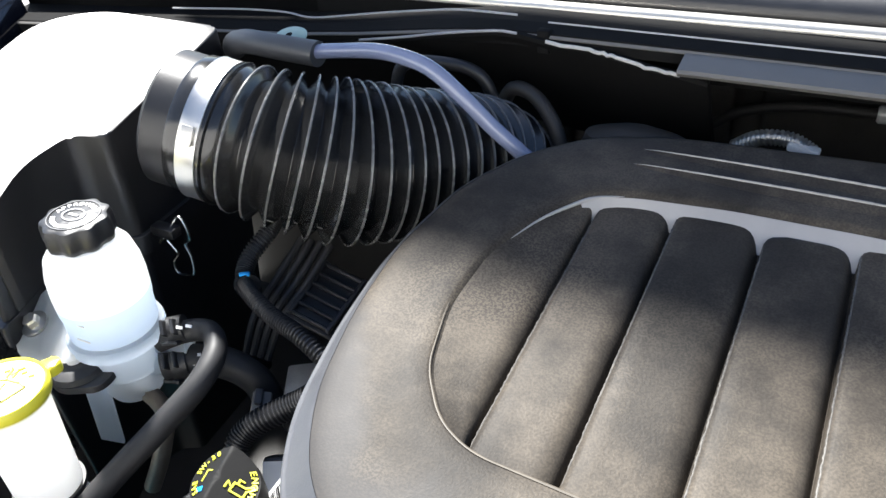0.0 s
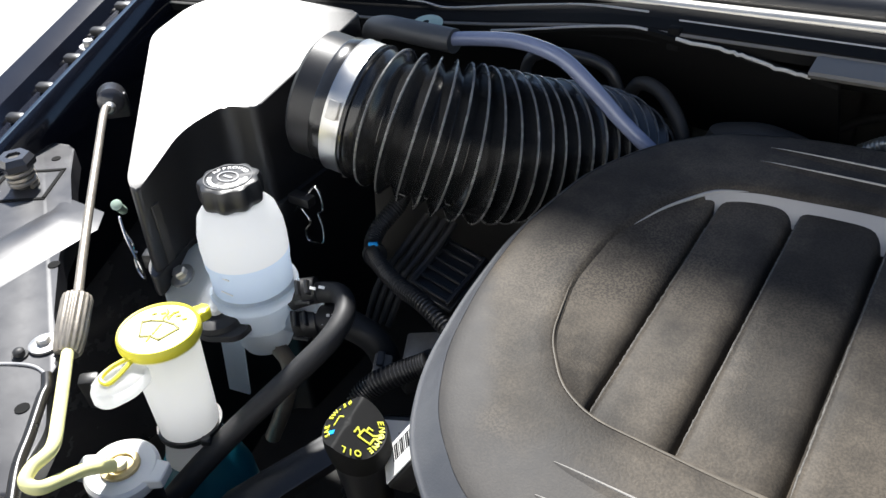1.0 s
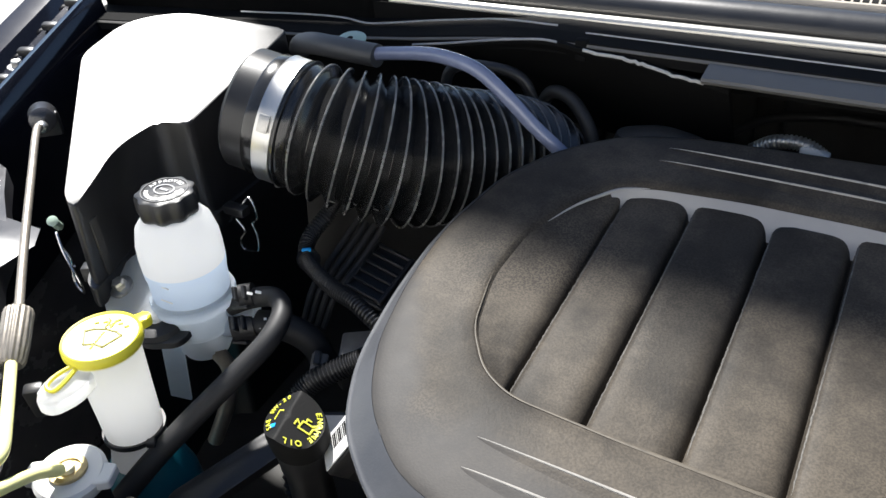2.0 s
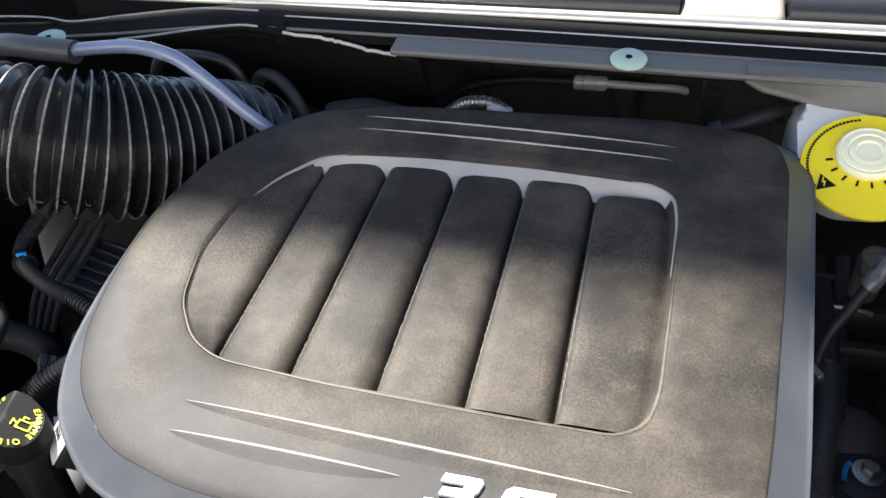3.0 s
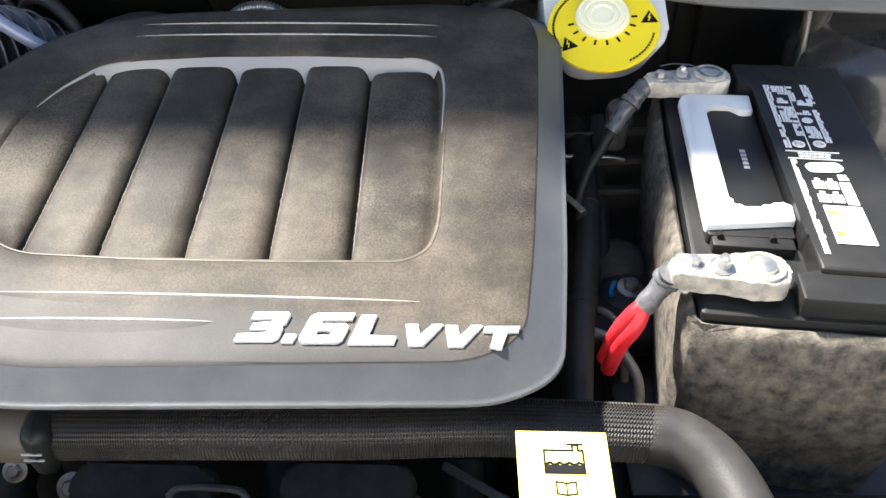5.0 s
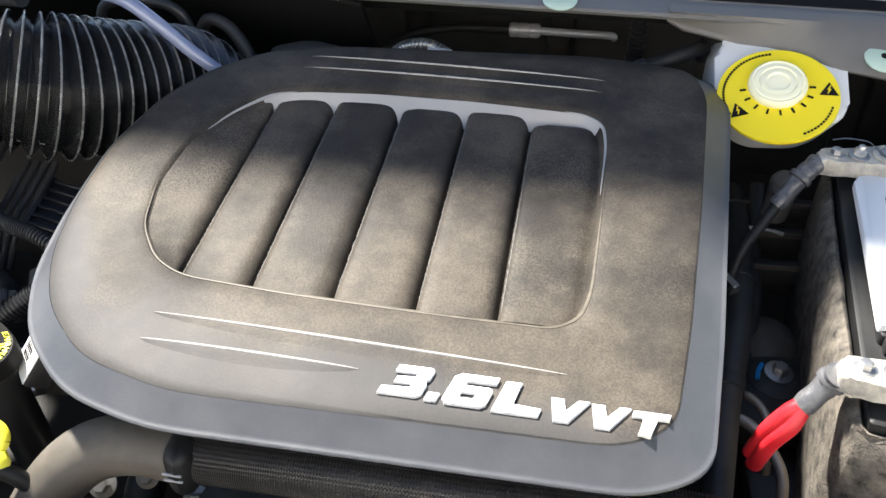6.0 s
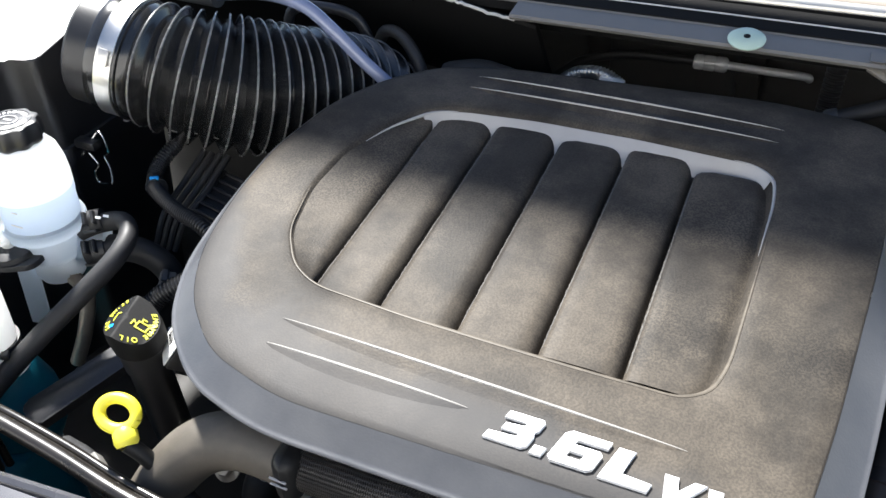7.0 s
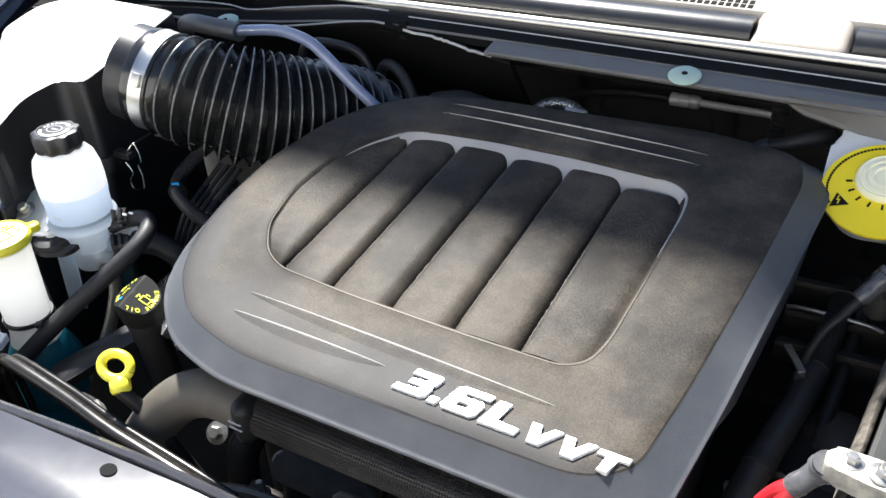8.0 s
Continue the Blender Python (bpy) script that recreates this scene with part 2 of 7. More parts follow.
FRONT = Matrix(((1, 0, 0, -0.003), (0, 1, 0, 0), (-0.035, 0, 1, 0.001), (0, 0, 0, 1)))
REAR = Matrix.Translation((-0.008, 0.020, -0.031))
MIDDLE = Matrix.Identity(4)
PLAN = MIDDLE


def laid(parent):
    """How a part's shape is laid out: things with a place of their own keep their proportions."""
    if parent is not None and parent.get("own_place"):
        return Matrix.Scale(PLAN[2][2], 4)
    return Matrix.Translation(-parent.location) @ PLAN if parent is not None else PLAN


def part(name, bm, material, parent=None, label="", smooth=True, sharp=40):
    top = parent.parent if parent is not None and parent.parent else parent
    bmesh.ops.transform(bm, matrix=laid(top), verts=bm.verts)
    bmesh.ops.recalc_face_normals(bm, faces=bm.faces)
    me = bpy.data.meshes.new(name)
    for f in bm.faces:
        f.smooth = smooth
    if smooth:
        for e in bm.edges:
            if len(e.link_faces) == 2 and e.calc_face_angle(0) > radians(sharp):
                e.smooth = False
    bm.to_mesh(me)
    bm.free()
    me.materials.append(material)
    ob = new(name, me)
    if parent:
        ob.parent = parent
    return tagged(ob, label)


def thing(name, label, category, group="", kind="", at=(0, 0, 0)):
    ob = new(name)
    ob.location = PLAN @ Vector(at)
    if Vector(at).length > 0:
        ob["own_place"] = True
    ob.empty_display_size = 0.02
    return tagged(ob, label, category, group, kind)


def smooth_path(points, n):
    """Catmull-Rom through the points, n steps in all."""
    p = [Vector(q) for q in points]
    p = [p[0] * 2 - p[1]] + p + [p[-1] * 2 - p[-2]]
    out = []
    spans = len(p) - 3
    for k in range(n + 1):
        u = k / n * spans
        i = min(int(u), spans - 1)
        t = u - i
        a, b, c, d = p[i:i + 4]
        out.append(0.5 * (2 * b + (c - a) * t + (2 * a - 5 * b + 4 * c - d) * t * t + (3 * b - a - 3 * c + d) * t ** 3))
    return out


def even(points, n):
    """The same path in n equal steps."""
    p = smooth_path(points, n * 8)
    d = np.cumsum([0.0] + [(b - a).length for a, b in zip(p, p[1:])])
    at = np.linspace(0, d[-1], n + 1)
    return [Vector([float(np.interp(s, d, [q[i] for q in p])) for i in range(3)]) for s in at]


def tube(points, radius, n=24, seg=12, caps=True, curved=True, bm=None, twist=0.0):
    """A round bar along points; radius: a number or a function of 0..1."""
    bm = bm or bmesh.new()
    path = smooth_path(points, n) if curved else [Vector(q) for q in points]
    last = None
    side = None
    rings = []
    for k, p in enumerate(path):
        d = (path[min(k + 1, len(path) - 1)] - path[max(k - 1, 0)]).normalized()
        if side is None:
            side = d.orthogonal().normalized()
        side = (side - d * side.dot(d)).normalized()
        up = d.cross(side)
        r = radius(k / (len(path) - 1)) if callable(radius) else radius
        rings.append([bm.verts.new(p + (side * math.cos(a) + up * math.sin(a)) * r) for a in (2 * math.pi * i / seg + twist * k for i in range(seg))])
    for a, b in zip(rings, rings[1:]):
        for i in range(seg):
            bm.faces.new((a[i], a[(i + 1) % seg], b[(i + 1) % seg], b[i]))
    if caps:
        bm.faces.new(rings[0][::-1])
        bm.faces.new(rings[-1])
    return bm


def lathe(profile, centre, axis=(0, 0, 1), seg=40, bm=None, oval=1.0, lobes=0, lobe=0.0, caps=True):
    """Turns (radius, height) pairs about an axis through centre. lobes: flutes round the rim, of depth lobe."""
    bm = bm or bmesh.new()
    q = Vector(axis).normalized().to_track_quat("Z", "Y")
    c = Vector(centre)
    rings = []
    for r, h in profile:
        if r < 1e-6:
            rings.append([bm.verts.new(c + q @ Vector((0, 0, h)))])
            continue
        ring = []
        for i in range(seg):
            a = 2 * math.pi * i / seg
            rr = r * (1 + lobe * math.cos(lobes * a)) if lobes else r
            ring.append(bm.verts.new(c + q @ Vector((rr * math.cos(a), rr * oval * math.sin(a), h))))
        rings.append(ring)
    for a, b in zip(rings, rings[1:]):
        for i in range(seg):
            j = (i + 1) % seg
            if len(a) == 1 and len(b) > 1:
                bm.faces.new((a[0], b[i], b[j]))
            elif len(b) == 1 and len(a) > 1:
                bm.faces.new((a[i], a[j], b[0]))
            elif len(a) > 1:
                bm.faces.new((a[i], a[j], b[j], b[i]))
    for ring in (rings[0], rings[-1]):
        if len(ring) > 1 and caps:
            bm.faces.new(ring)
    return bm


def bevelled(bm, width, segments=2):
    if width:
        edges = [e for e in bm.edges if len(e.link_faces) == 2 and e.calc_face_angle(0) > radians(25)]
        bmesh.ops.bevel(bm, geom=edges, offset=width, segments=segments, affect="EDGES", profile=0.5, clamp_overlap=True)
    return bm


def box(size, m=None, bevel=0.002, segments=2, bm=None):
    """A block of that size about the origin, moved by the pose m."""
    b = bmesh.new()
    bmesh.ops.create_cube(b, size=1.0)
    bmesh.ops.scale(b, vec=Vector(size), verts=b.verts)
    bevelled(b, bevel, segments)
    if m is not None:
        bmesh.ops.transform(b, matrix=m if isinstance(m, Matrix) else Matrix.Translation(m), verts=b.verts)
    if bm is None:
        return b
    me = bpy.data.meshes.new("join")
    b.to_mesh(me)
    b.free()
    bm.from_mesh(me)
    bpy.data.meshes.remove(me)
    return bm


def prism(outline, low, high, m=None, bevel=0.0, segments=2, taper=1.0):
    """A plate from a flat outline of (x, y), between two heights; low and high may be functions of x, y."""
    bm = bmesh.new()
    f = low if callable(low) else (lambda x, y: low)
    g = high if callable(high) else (lambda x, y: high)
    cx = sum(p[0] for p in outline) / len(outline)
    cy = sum(p[1] for p in outline) / len(outline)
    bottom = []
    for x, y in outline:
        bx, by = cx + (x - cx) * taper, cy + (y - cy) * taper
        bottom.append(bm.verts.new((bx, by, f(bx, by))))
    top = [bm.verts.new((x, y, g(x, y))) for x, y in outline]
    bm.faces.new(bottom[::-1])
    bm.faces.new(top)
    n = len(outline)
    for i in range(n):
        j = (i + 1) % n
        bm.faces.new((bottom[i], bottom[j], top[j], top[i]))
    if bevel:
        edges = [e for e in bm.edges if all(v in set(top) for v in e.verts)]
        bmesh.ops.bevel(bm, geom=edges, offset=bevel, segments=segments, affect="EDGES", profile=0.5, clamp_overlap=True)
    if m is not None:
        bmesh.ops.transform(bm, matrix=m, verts=bm.verts)
    return bm


def rounded(points, radius=0.01, steps=5):
    """A closed outline with its corners rounded off."""
    out = []
    n = len(points)
    for i in range(n):
        a, b, c = Vector(points[i - 1]), Vector(points[i]), Vector(points[(i + 1) % n])
        r = radius[i] if isinstance(radius, (list, tuple)) else radius
        d = min(r, (a - b).length * 0.45, (c - b).length * 0.45)
        p, q = b + (a - b).normalized() * d, b + (c - b).normalized() * d
        for k in range(steps + 1):
            t = k / steps
            out.append(tuple((1 - t) ** 2 * p + 2 * t * (1 - t) * b + t * t * q))
    return out


def hexbolt(name, parent, at, axis=(0, 0, 1), r=0.006, material=None, label="hexagon-headed zinc bolt"):
    bm = lathe([(r * 1.7, 0), (r * 1.7, r * 0.25), (r * 1.1, r * 0.35)], at, axis, 20)
    lathe([(r, r * 0.3), (r, r * 1.1), (r * 0.8, r * 1.35), (0, r * 1.35)], at, axis, 6, bm)
    return part(name, bm, material or STEEL, parent, label, sharp=25)


def words(text, size, m, material, parent, name="lettering", depth=0.0004, bold=0.0, extend=1.0, shear=0.0):
    cu = bpy.data.curves.new(name, "FONT")
    cu.body, cu.size, cu.extrude, cu.offset, cu.shear = text, size, depth, bold, shear
    cu.align_x, cu.align_y = "CENTER", "CENTER"
    tmp = bpy.data.objects.new("tmp", cu)
    me = bpy.data.meshes.new_from_object(tmp)
    bpy.data.objects.remove(tmp)
    bpy.data.curves.remove(cu)
    top = parent.parent if parent.parent else parent
    me.transform(laid(top) @ m @ Matrix.Diagonal((extend, 1, 1, 1)))
    me.materials.append(material)
    ob = new(name, me)
    ob.parent = parent
    return ob


def frame_of(origin, normal, right):
    """A pose whose z is the normal and whose x leans to right."""
    z = Vector(normal).normalized()
    x = Vector(right)
    x = (x - z * x.dot(z)).normalized()
    m = Matrix.Identity(4)
    for i, v in enumerate((x, z.cross(x), z)):
        m.col[i][:3] = v
    m.translation = Vector(origin)
    return m


def corrugated(points, radius, rings, seg=12, depth=0.0012):
    n = rings * 4
    return tube(points, lambda t: radius + depth * (1 if int(t * n + 0.5) % 4 in (1, 2) else -0.2), n=n, seg=seg)


def letter_ring(text, centre, normal, right, radius, size, start, step, material, parent, name="lettering", bold=0.0):
    """Letters standing round a circle, clockwise from the angle start, in degrees."""
    base = frame_of(centre, normal, right)
    for k, c in enumerate(text):
        if c == " ":
            continue
        a = start - step * k
        words(c, size, base @ pose(radius * math.cos(radians(a)), radius * math.sin(radians(a)), 0, 0, 0, a - 90), material, parent, name, bold=bold)


def bars_ring(count, centre, normal, right, radius, size, start, step, material, parent, name="mark"):
    base = frame_of(centre, normal, right)
    bm = bmesh.new()
    for k in range(count):
        a = start - step * k
        box(size, base @ pose(radius * math.cos(radians(a)), radius * math.sin(radians(a)), 0, 0, 0, a - 90), 0, 1, bm)
    return tagged(part(name, bm, material, parent, "small printed marks"), kind="stuff")


# ---- the car round the engine bay ----
# The ground's paleness is chosen to bounce more sunlight upward.
ground = part("ground", prism([(-30, -30), (30, -30), (30, 30), (-30, 30)], -0.1, 0.0), BOUNCE_GROUND, None, "ground under the parked car, made pale to bounce light", smooth=False)
tagged(ground, category="ground", kind="structure")

# Unseen wall, added to throw sunlight back onto the bay's front-facing parts.
wall = part("wall_front", box((14.0, 0.2, 2.9), (0.0, -2.7, 1.45), 0.01), BOUNCE_WALL, None, "unseen pale wall added to bounce light at the car", smooth=False)
tagged(wall, category="wall", kind="structure")

car = thing("car_body", "dark blue-black painted car body around an open engine bay", "car body", kind="structure")


def cowl_z(x):
    """The level of the windscreen cowl across the car: it dips at its end."""
    return float(np.interp(x, [-0.95, -0.52, -0.435, -0.37, -0.30, 0.8], [1.000, 1.028, 1.037, 1.046, 1.054, 1.055]))


def rail_z(x):
    return 1.053 + 0.012 * x


def cowl_y(x):
    """The cowl bows towards the screen in the middle."""
    return -0.02 * (x - 0.2) ** 2


# firewall with a thick insulation mat on it
bm = box((1.90, 0.03, 0.75), (-0.05, 1.005, 0.665), 0.004)
part("firewall", bm, DEEP, car, "black insulated firewall")
for k in range(7):
    part("insulation_panel", box((0.17, 0.02, 0.30), pose(-0.6 + 0.2 * k, 0.982, 0.84, 2, 0, 0), 0.012, 3), DEEP, car, "black quilted insulation panel")
# unseen box in the windscreen's place, added to keep sun off the firewall
part("cowl_rear_panel", box((1.90, 0.16, 0.02), (-0.05, 0.972, 1.078), 0.004), DEEP, car)
# inner wings, undertray, front bulkhead
part("inner_wing", box((0.03, 1.35, 0.55), (-0.96, 0.30, 0.63), 0.004), SATIN_PAINT, car)
part("inner_wing", box((0.03, 1.35, 0.60), (0.80, 0.30, 0.65), 0.004), SATIN_PAINT, car)
part("undertray", box((1.90, 1.45, 0.02), (0.0, 0.28, 0.36), 0.003), DEEP, car)
part("radiator", box((1.20, 0.05, 0.46), (0.05, 0.03, 0.62), 0.004), DEEP, car)

# raised bonnet, held up on its hinge arms
HINGE_Y, HINGE_Z, LONG = 0.88, 1.36, 0.72
best = min((abs(HINGE_Y - LONG * math.cos(a) - 0.53 * (HINGE_Z - 0.992 + LONG * math.sin(a)) - 0.424), a) for a in (radians(60 + 0.1 * k) for k in range(450)))[1]
hood = thing("bonnet", "dark painted bonnet propped wide open above the engine", "bonnet", at=(0, HINGE_Y, HINGE_Z))
out = rounded([(-0.85, -0.045), (0.86, -0.045), (0.88, LONG * 0.93), (0.80, LONG), (-0.84, LONG), (-0.86, LONG * 0.95)], 0.03)
hood_pose = Matrix(((1, 0, 0, 0), (0, -math.cos(best), math.sin(best), 0), (0, math.sin(best), math.cos(best), 0), (0, 0, 0, 1)))
part("skin", prism(out, 0.0, 0.006, hood_pose, 0.002), PAINT, hood)
for k in range(5):
    part("inner_rib", box((0.06, LONG * 0.8, 0.03), hood_pose @ pose(-0.5 + 0.25 * k, LONG * 0.47, -0.018), 0.008, 2), SATIN_PAINT, hood)
for x in (-0.70, 0.70):
    part("hinge_arm", tube([(x, 0.0, 0.0), (x, 0.06, -0.09), (x, 0.10, -0.28)], 0.010, 8, 8), SATIN_PAINT, hood)

# cowl: grey front flange, ledge, bright rail, seal, grille panel
XS = [-0.122 + 0.04 * k for k in range(21)]


def strip(xs, section, material, name, parent, label="", dip=None, sharp=40):
    """A section of (y, dz) pairs drawn along the cowl's arch."""
    bm = bmesh.new()
    rows = []
    for x in xs:
        z = cowl_z(x) if dip is None else dip(x)
        rows.append([bm.verts.new((x, y + cowl_y(x), z + dz)) for y, dz in section])
    for a, b in zip(rows, rows[1:]):
        n = len(section)
        for i in range(n):
            bm.faces.new((a[i], a[(i + 1) % n], b[(i + 1) % n], b[i]))
    bm.faces.new(rows[0])
    bm.faces.new(rows[-1][::-1])
    return part(name, bm, material, parent, label, sharp=sharp)


cowl = thing("windscreen_cowl", "black plastic windscreen cowl with grey flange and bright rail", "cowl", kind="structure")
strip(XS, [(0.675, -0.013), (0.671, -0.009), (0.673, -0.0065), (0.694, -0.0035), (0.7015, -0.0030), (0.708, -0.0030), (0.708, -0.014)], GREY_FLANGE, "flange", cowl, "dull grey metal flange")
# the flange widens and hangs down over the brake reservoir
bm = bmesh.new()
rows = []
for k in range(31):
    x = 0.210 + 0.016 * k
    y = float(np.interp(x, [0.21, 0.225, 0.26, 0.318, 0.375, 0.43, 0.70], [0.684, 0.681, 0.680, 0.664, 0.640, 0.630, 0.610]))
    z = float(np.interp(x, [0.21, 0.225, 0.26, 0.318, 0.375, 0.43, 0.70], [1.040, 1.033, 1.0265, 1.020, 1.020, 1.017, 1.012]))
    m = (0.5 * (y + 0.672), 0.5 * (z + 1.0505) + 0.001)
    rows.append([bm.verts.new((x, *q)) for q in ((y + 0.002, z - 0.005), (y - 0.001, z - 0.002), (y + 0.001, z + 0.0015), m, (0.672, 1.0505), (0.686, 1.0530), (0.690, 1.046), (m[0] + 0.004, m[1] - 0.004))])
for a, b in zip(rows, rows[1:]):
    for i in range(8):
        bm.faces.new((a[i], a[(i + 1) % 8], b[(i + 1) % 8], b[i]))
bm.faces.new(rows[0])
bm.faces.new(rows[-1][::-1])
part("flange_apron", bm, GREY_FLANGE, cowl, "dull grey metal flange")
XL = [-0.96 + 0.04 * k for k in range(44)]
strip(XL, [(0.7015, -0.014), (0.7005, -0.004), (0.7030, -0.0005), (0.7205, 0.0022), (0.7220, 0.0010), (0.7545, 0.0020), (0.7545, -0.014)], COWL, "ledge", cowl)
strip(XL, [(0.7003, -0.0046), (0.7000, -0.0036), (0.7012, -0.0022), (0.7020, -0.0018), (0.7012, -0.0034)], GREY_FLANGE, "ledge_edge", cowl, "thin grey edge line")
strip([-0.25 + 0.04 * k for k in range(26)], [(0.7200, 0.0018), (0.7209, 0.0034), (0.7220, 0.0010)], GREY_INK, "ledge_bead", cowl, "thin pale moulded line")
rail = [(0.7545 + 0.0068 * (1 - math.cos(a)), 0.0045 + 0.0070 * math.sin(a)) for a in (math.pi * k / 10 for k in range(11))]
strip([-0.50 + 0.04 * k for k in range(33)], rail + [(0.7681, -0.02), (0.7545, -0.02)], RAIL, "rail", cowl, "bright cream-lit metal rail", dip=rail_z, sharp=70)
strip(XL, [(0.7681, -0.006), (0.7695, 0.0020), (0.7760, 0.0048), (0.7764, 0.0060), (0.7776, 0.0048), (0.790, 0.0050), (0.800, 0.002), (0.800, -0.01)], COWL, "rear_ledge", cowl, dip=rail_z)
strip(XL, [(0.7530, -0.05), (0.7530, 0.0040), (0.7543, 0.0040), (0.7543, -0.05)], COWL, "rail_front", cowl, dip=rail_z)
strip([x for x in XL if x < -0.49], [(0.7530, -0.08), (0.7530, 0.010), (0.7560, 0.016), (0.790, 0.040), (0.790, -0.08)], COWL, "end_cover", cowl, dip=rail_z)
SEAL = mat("satin_seal_rubber", (0.014, 0.015, 0.018), 0.34, scale=30, bump=0.1, bump_scale=300, spec=0.6, rough_var=0.08)
seal = [(0.799 + 0.021 * math.cos(a), 0.008 + 0.018 * math.sin(a)) for a in (2 * math.pi * k / 14 for k in range(14))]
strip([x for x in XL if x < 0.13] + [0.146], seal, SEAL, "seal", cowl, "round black rubber seal", dip=rail_z, sharp=70)
strip([0.250] + [x for x in XL if x > 0.26], seal, SEAL, "seal", cowl, "round black rubber seal", dip=rail_z, sharp=70)
# one section twice: this length painted as sunlit, the end below in black
strip([x for x in XL if x > -0.17], [(0.814, 0.016), (0.822, 0.026), (0.905, 0.040), (0.905, 0.02), (0.814, 0.01)], PALE_COWL, "grille_panel", cowl, "dusty plastic with sunlight put into its pale tone", dip=rail_z)
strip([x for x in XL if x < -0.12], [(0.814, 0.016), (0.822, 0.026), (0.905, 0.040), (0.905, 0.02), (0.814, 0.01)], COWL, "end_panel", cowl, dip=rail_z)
bm = bmesh.new()
for i in range(36):
    for j in range(6):
        x, y = -0.150 + i * 0.0081, 0.8295 + 0.0102 * j
        box((0.0056, 0.0074, 0.004), pose(x, y + cowl_y(x), rail_z(x) + 0.0247 + 0.1687 * (y - 0.822), 9.6, 0, 0), 0, 1, bm)
part("grille_slots", bm, INK, cowl, "dark square air slots", smooth=False)
part("wiper_pivot_cover", box((0.100, 0.070, 0.046), pose(0.197, 0.803, rail_z(0.197) - 0.002, 16, 0, 0), 0.012, 4), PALE_COWL, cowl, "smooth dusty pivot cover with sunlight in its tone")
# side panel below the dipping end of the cowl, leaning back, with its pale lip
bm = bmesh.new()
rows = []
LIP = [(-0.95, 0.955), (-0.60, 1.004), (-0.438, 1.027), (-0.393, 1.035), (-0.337, 1.046), (-0.291, 1.053), (-0.270, 1.053), (-0.242, 1.049), (-0.202, 1.047), (-0.178, 1.043), (-0.148, 1.037), (-0.123, 1.034), (-0.10, 1.030)]
for x, z in LIP:
    rows.append([bm.verts.new((x, 0.692 + dy, z + dz)) for dy, dz in ((0.0, -0.004), (0.0, 0.0), (0.004, 0.001), (0.010, -0.004), (0.100, -0.13), (0.088, -0.13))])
for a, b in zip(rows, rows[1:]):
    for i in range(6):
        bm.faces.new((a[i], a[(i + 1) % 6], b[(i + 1) % 6], b[i]))
bm.faces.new(rows[0])
bm.faces.new(rows[-1][::-1])
part("side_panel", bm, COWL, cowl, sharp=25)
part("panel_lip", tube([(x, 0.691, z + 0.0008) for x, z in LIP[2:7]], 0.0013, 30, 6), GREY_INK, cowl, "pale lip line")
rng = random.Random(8)
part("edge_trim", tube(
     [(q.x, 0.690 + rng.uniform(-0.0006, 0.0006), q.y + rng.uniform(-0.0010, 0.0010)) for q in smooth_path([(a, c, 0) for a, c in LIP[7:12]], 24)], 0.0017, seg=8, curved=False), TRIM, cowl, "frayed pale edge trim")
part("panel_line", tube([(-0.70, 0.714, 1.026), (-0.60, 0.716, 1.034), (-0.545, 0.717, 1.036), (-0.508, 0.717, 1.034), (-0.438, 0.717, 1.0455), (-0.379, 0.717, 1.0545), (-0.337, 0.717, 1.0595), (-0.28, 0.717, 1.0605)], 0.0011, 40, 6), GREY_INK, cowl, "pale moulded line")
part("strip_bracket", box((0.012, 0.010, 0.022), pose(-0.247, 0.700, 1.046, 0, 0, 0), 0.002), COWL, cowl)

PLAN = MIDDLE


def push_plug(x, dz=-0.006, n=(0, -0.22, 1.0)):
    """A flat round push plug on the cowl's flange."""
    ob = thing("push_plug", "pale green round plastic push plug in the cowl flange", "plug", "plugs along the cowl", at=(x, 0.680 + cowl_y(x), cowl_z(x) + dz))
    part("head", lathe([(0.0, 0.0), (0.0165, 0.0), (0.0170, 0.0015), (0.015, 0.0032), (0.006, 0.0040), (0.0, 0.0040)], (0, 0, 0), n, 28), GREEN_PLUG, ob)
    part("centre_hole", lathe([(0.0032, 0.003), (0.0032, 0.0044), (0.0, 0.0044)], (0, 0, 0), n, 12), INK, ob)
    return ob


push_plug(0.105, -0.0035)
ob = push_plug(0.404, -0.020, (0.04, -0.45, 1.0))
ob.location = (0.404, 0.648, 1.0285)
ob = push_plug(-0.448, 0.015)
ob.location = (-0.482, 0.640, 1.044)

# right wing: pale flange and inner strut tower
part("strut_tower", lathe([(0.12, -0.3), (0.115, 0.0), (0.09, 0.03), (0.05, 0.036), (0.0, 0.036)], (0.66, 0.72, 0.93), (0, 0, 1), 36), SATIN_PAINT, car)
bm = lathe([(0.012, -0.12), (0.012, 0.0), (0.018, 0.004), (0.018, 0.012), (0.0, 0.012)], (0.565, 0.69, 1.035), (0, -0.4, 1), 20)
part("wing_bolt", bm, STEEL, car)

# left wing: outer panel, gutter with clips, apron with its holes and bolts
bm = bmesh.new()
rows = []
SECTION = ((0.015, -0.045), (0.002, -0.004), (-0.006, 0.004), (-0.018, 0.002), (-0.026, -0.012), (-0.055, -0.010), (-0.068, 0.006), (-0.085, 0.012), (-0.102, 0.016), (-0.122, 0.006), (-0.140, -0.03), (-0.165, -0.25), (-0.03, -0.25))


def wing(t):
    return Vector((-0.848 - 0.091 * t, 0.280 + 0.420 * t, 0.917 + 0.1135 * t))


for k in range(19):
    p = wing(k / 18)
    rows.append([bm.verts.new(p + Vector((dx, -0.25 * dx, dz))) for dx, dz in SECTION])
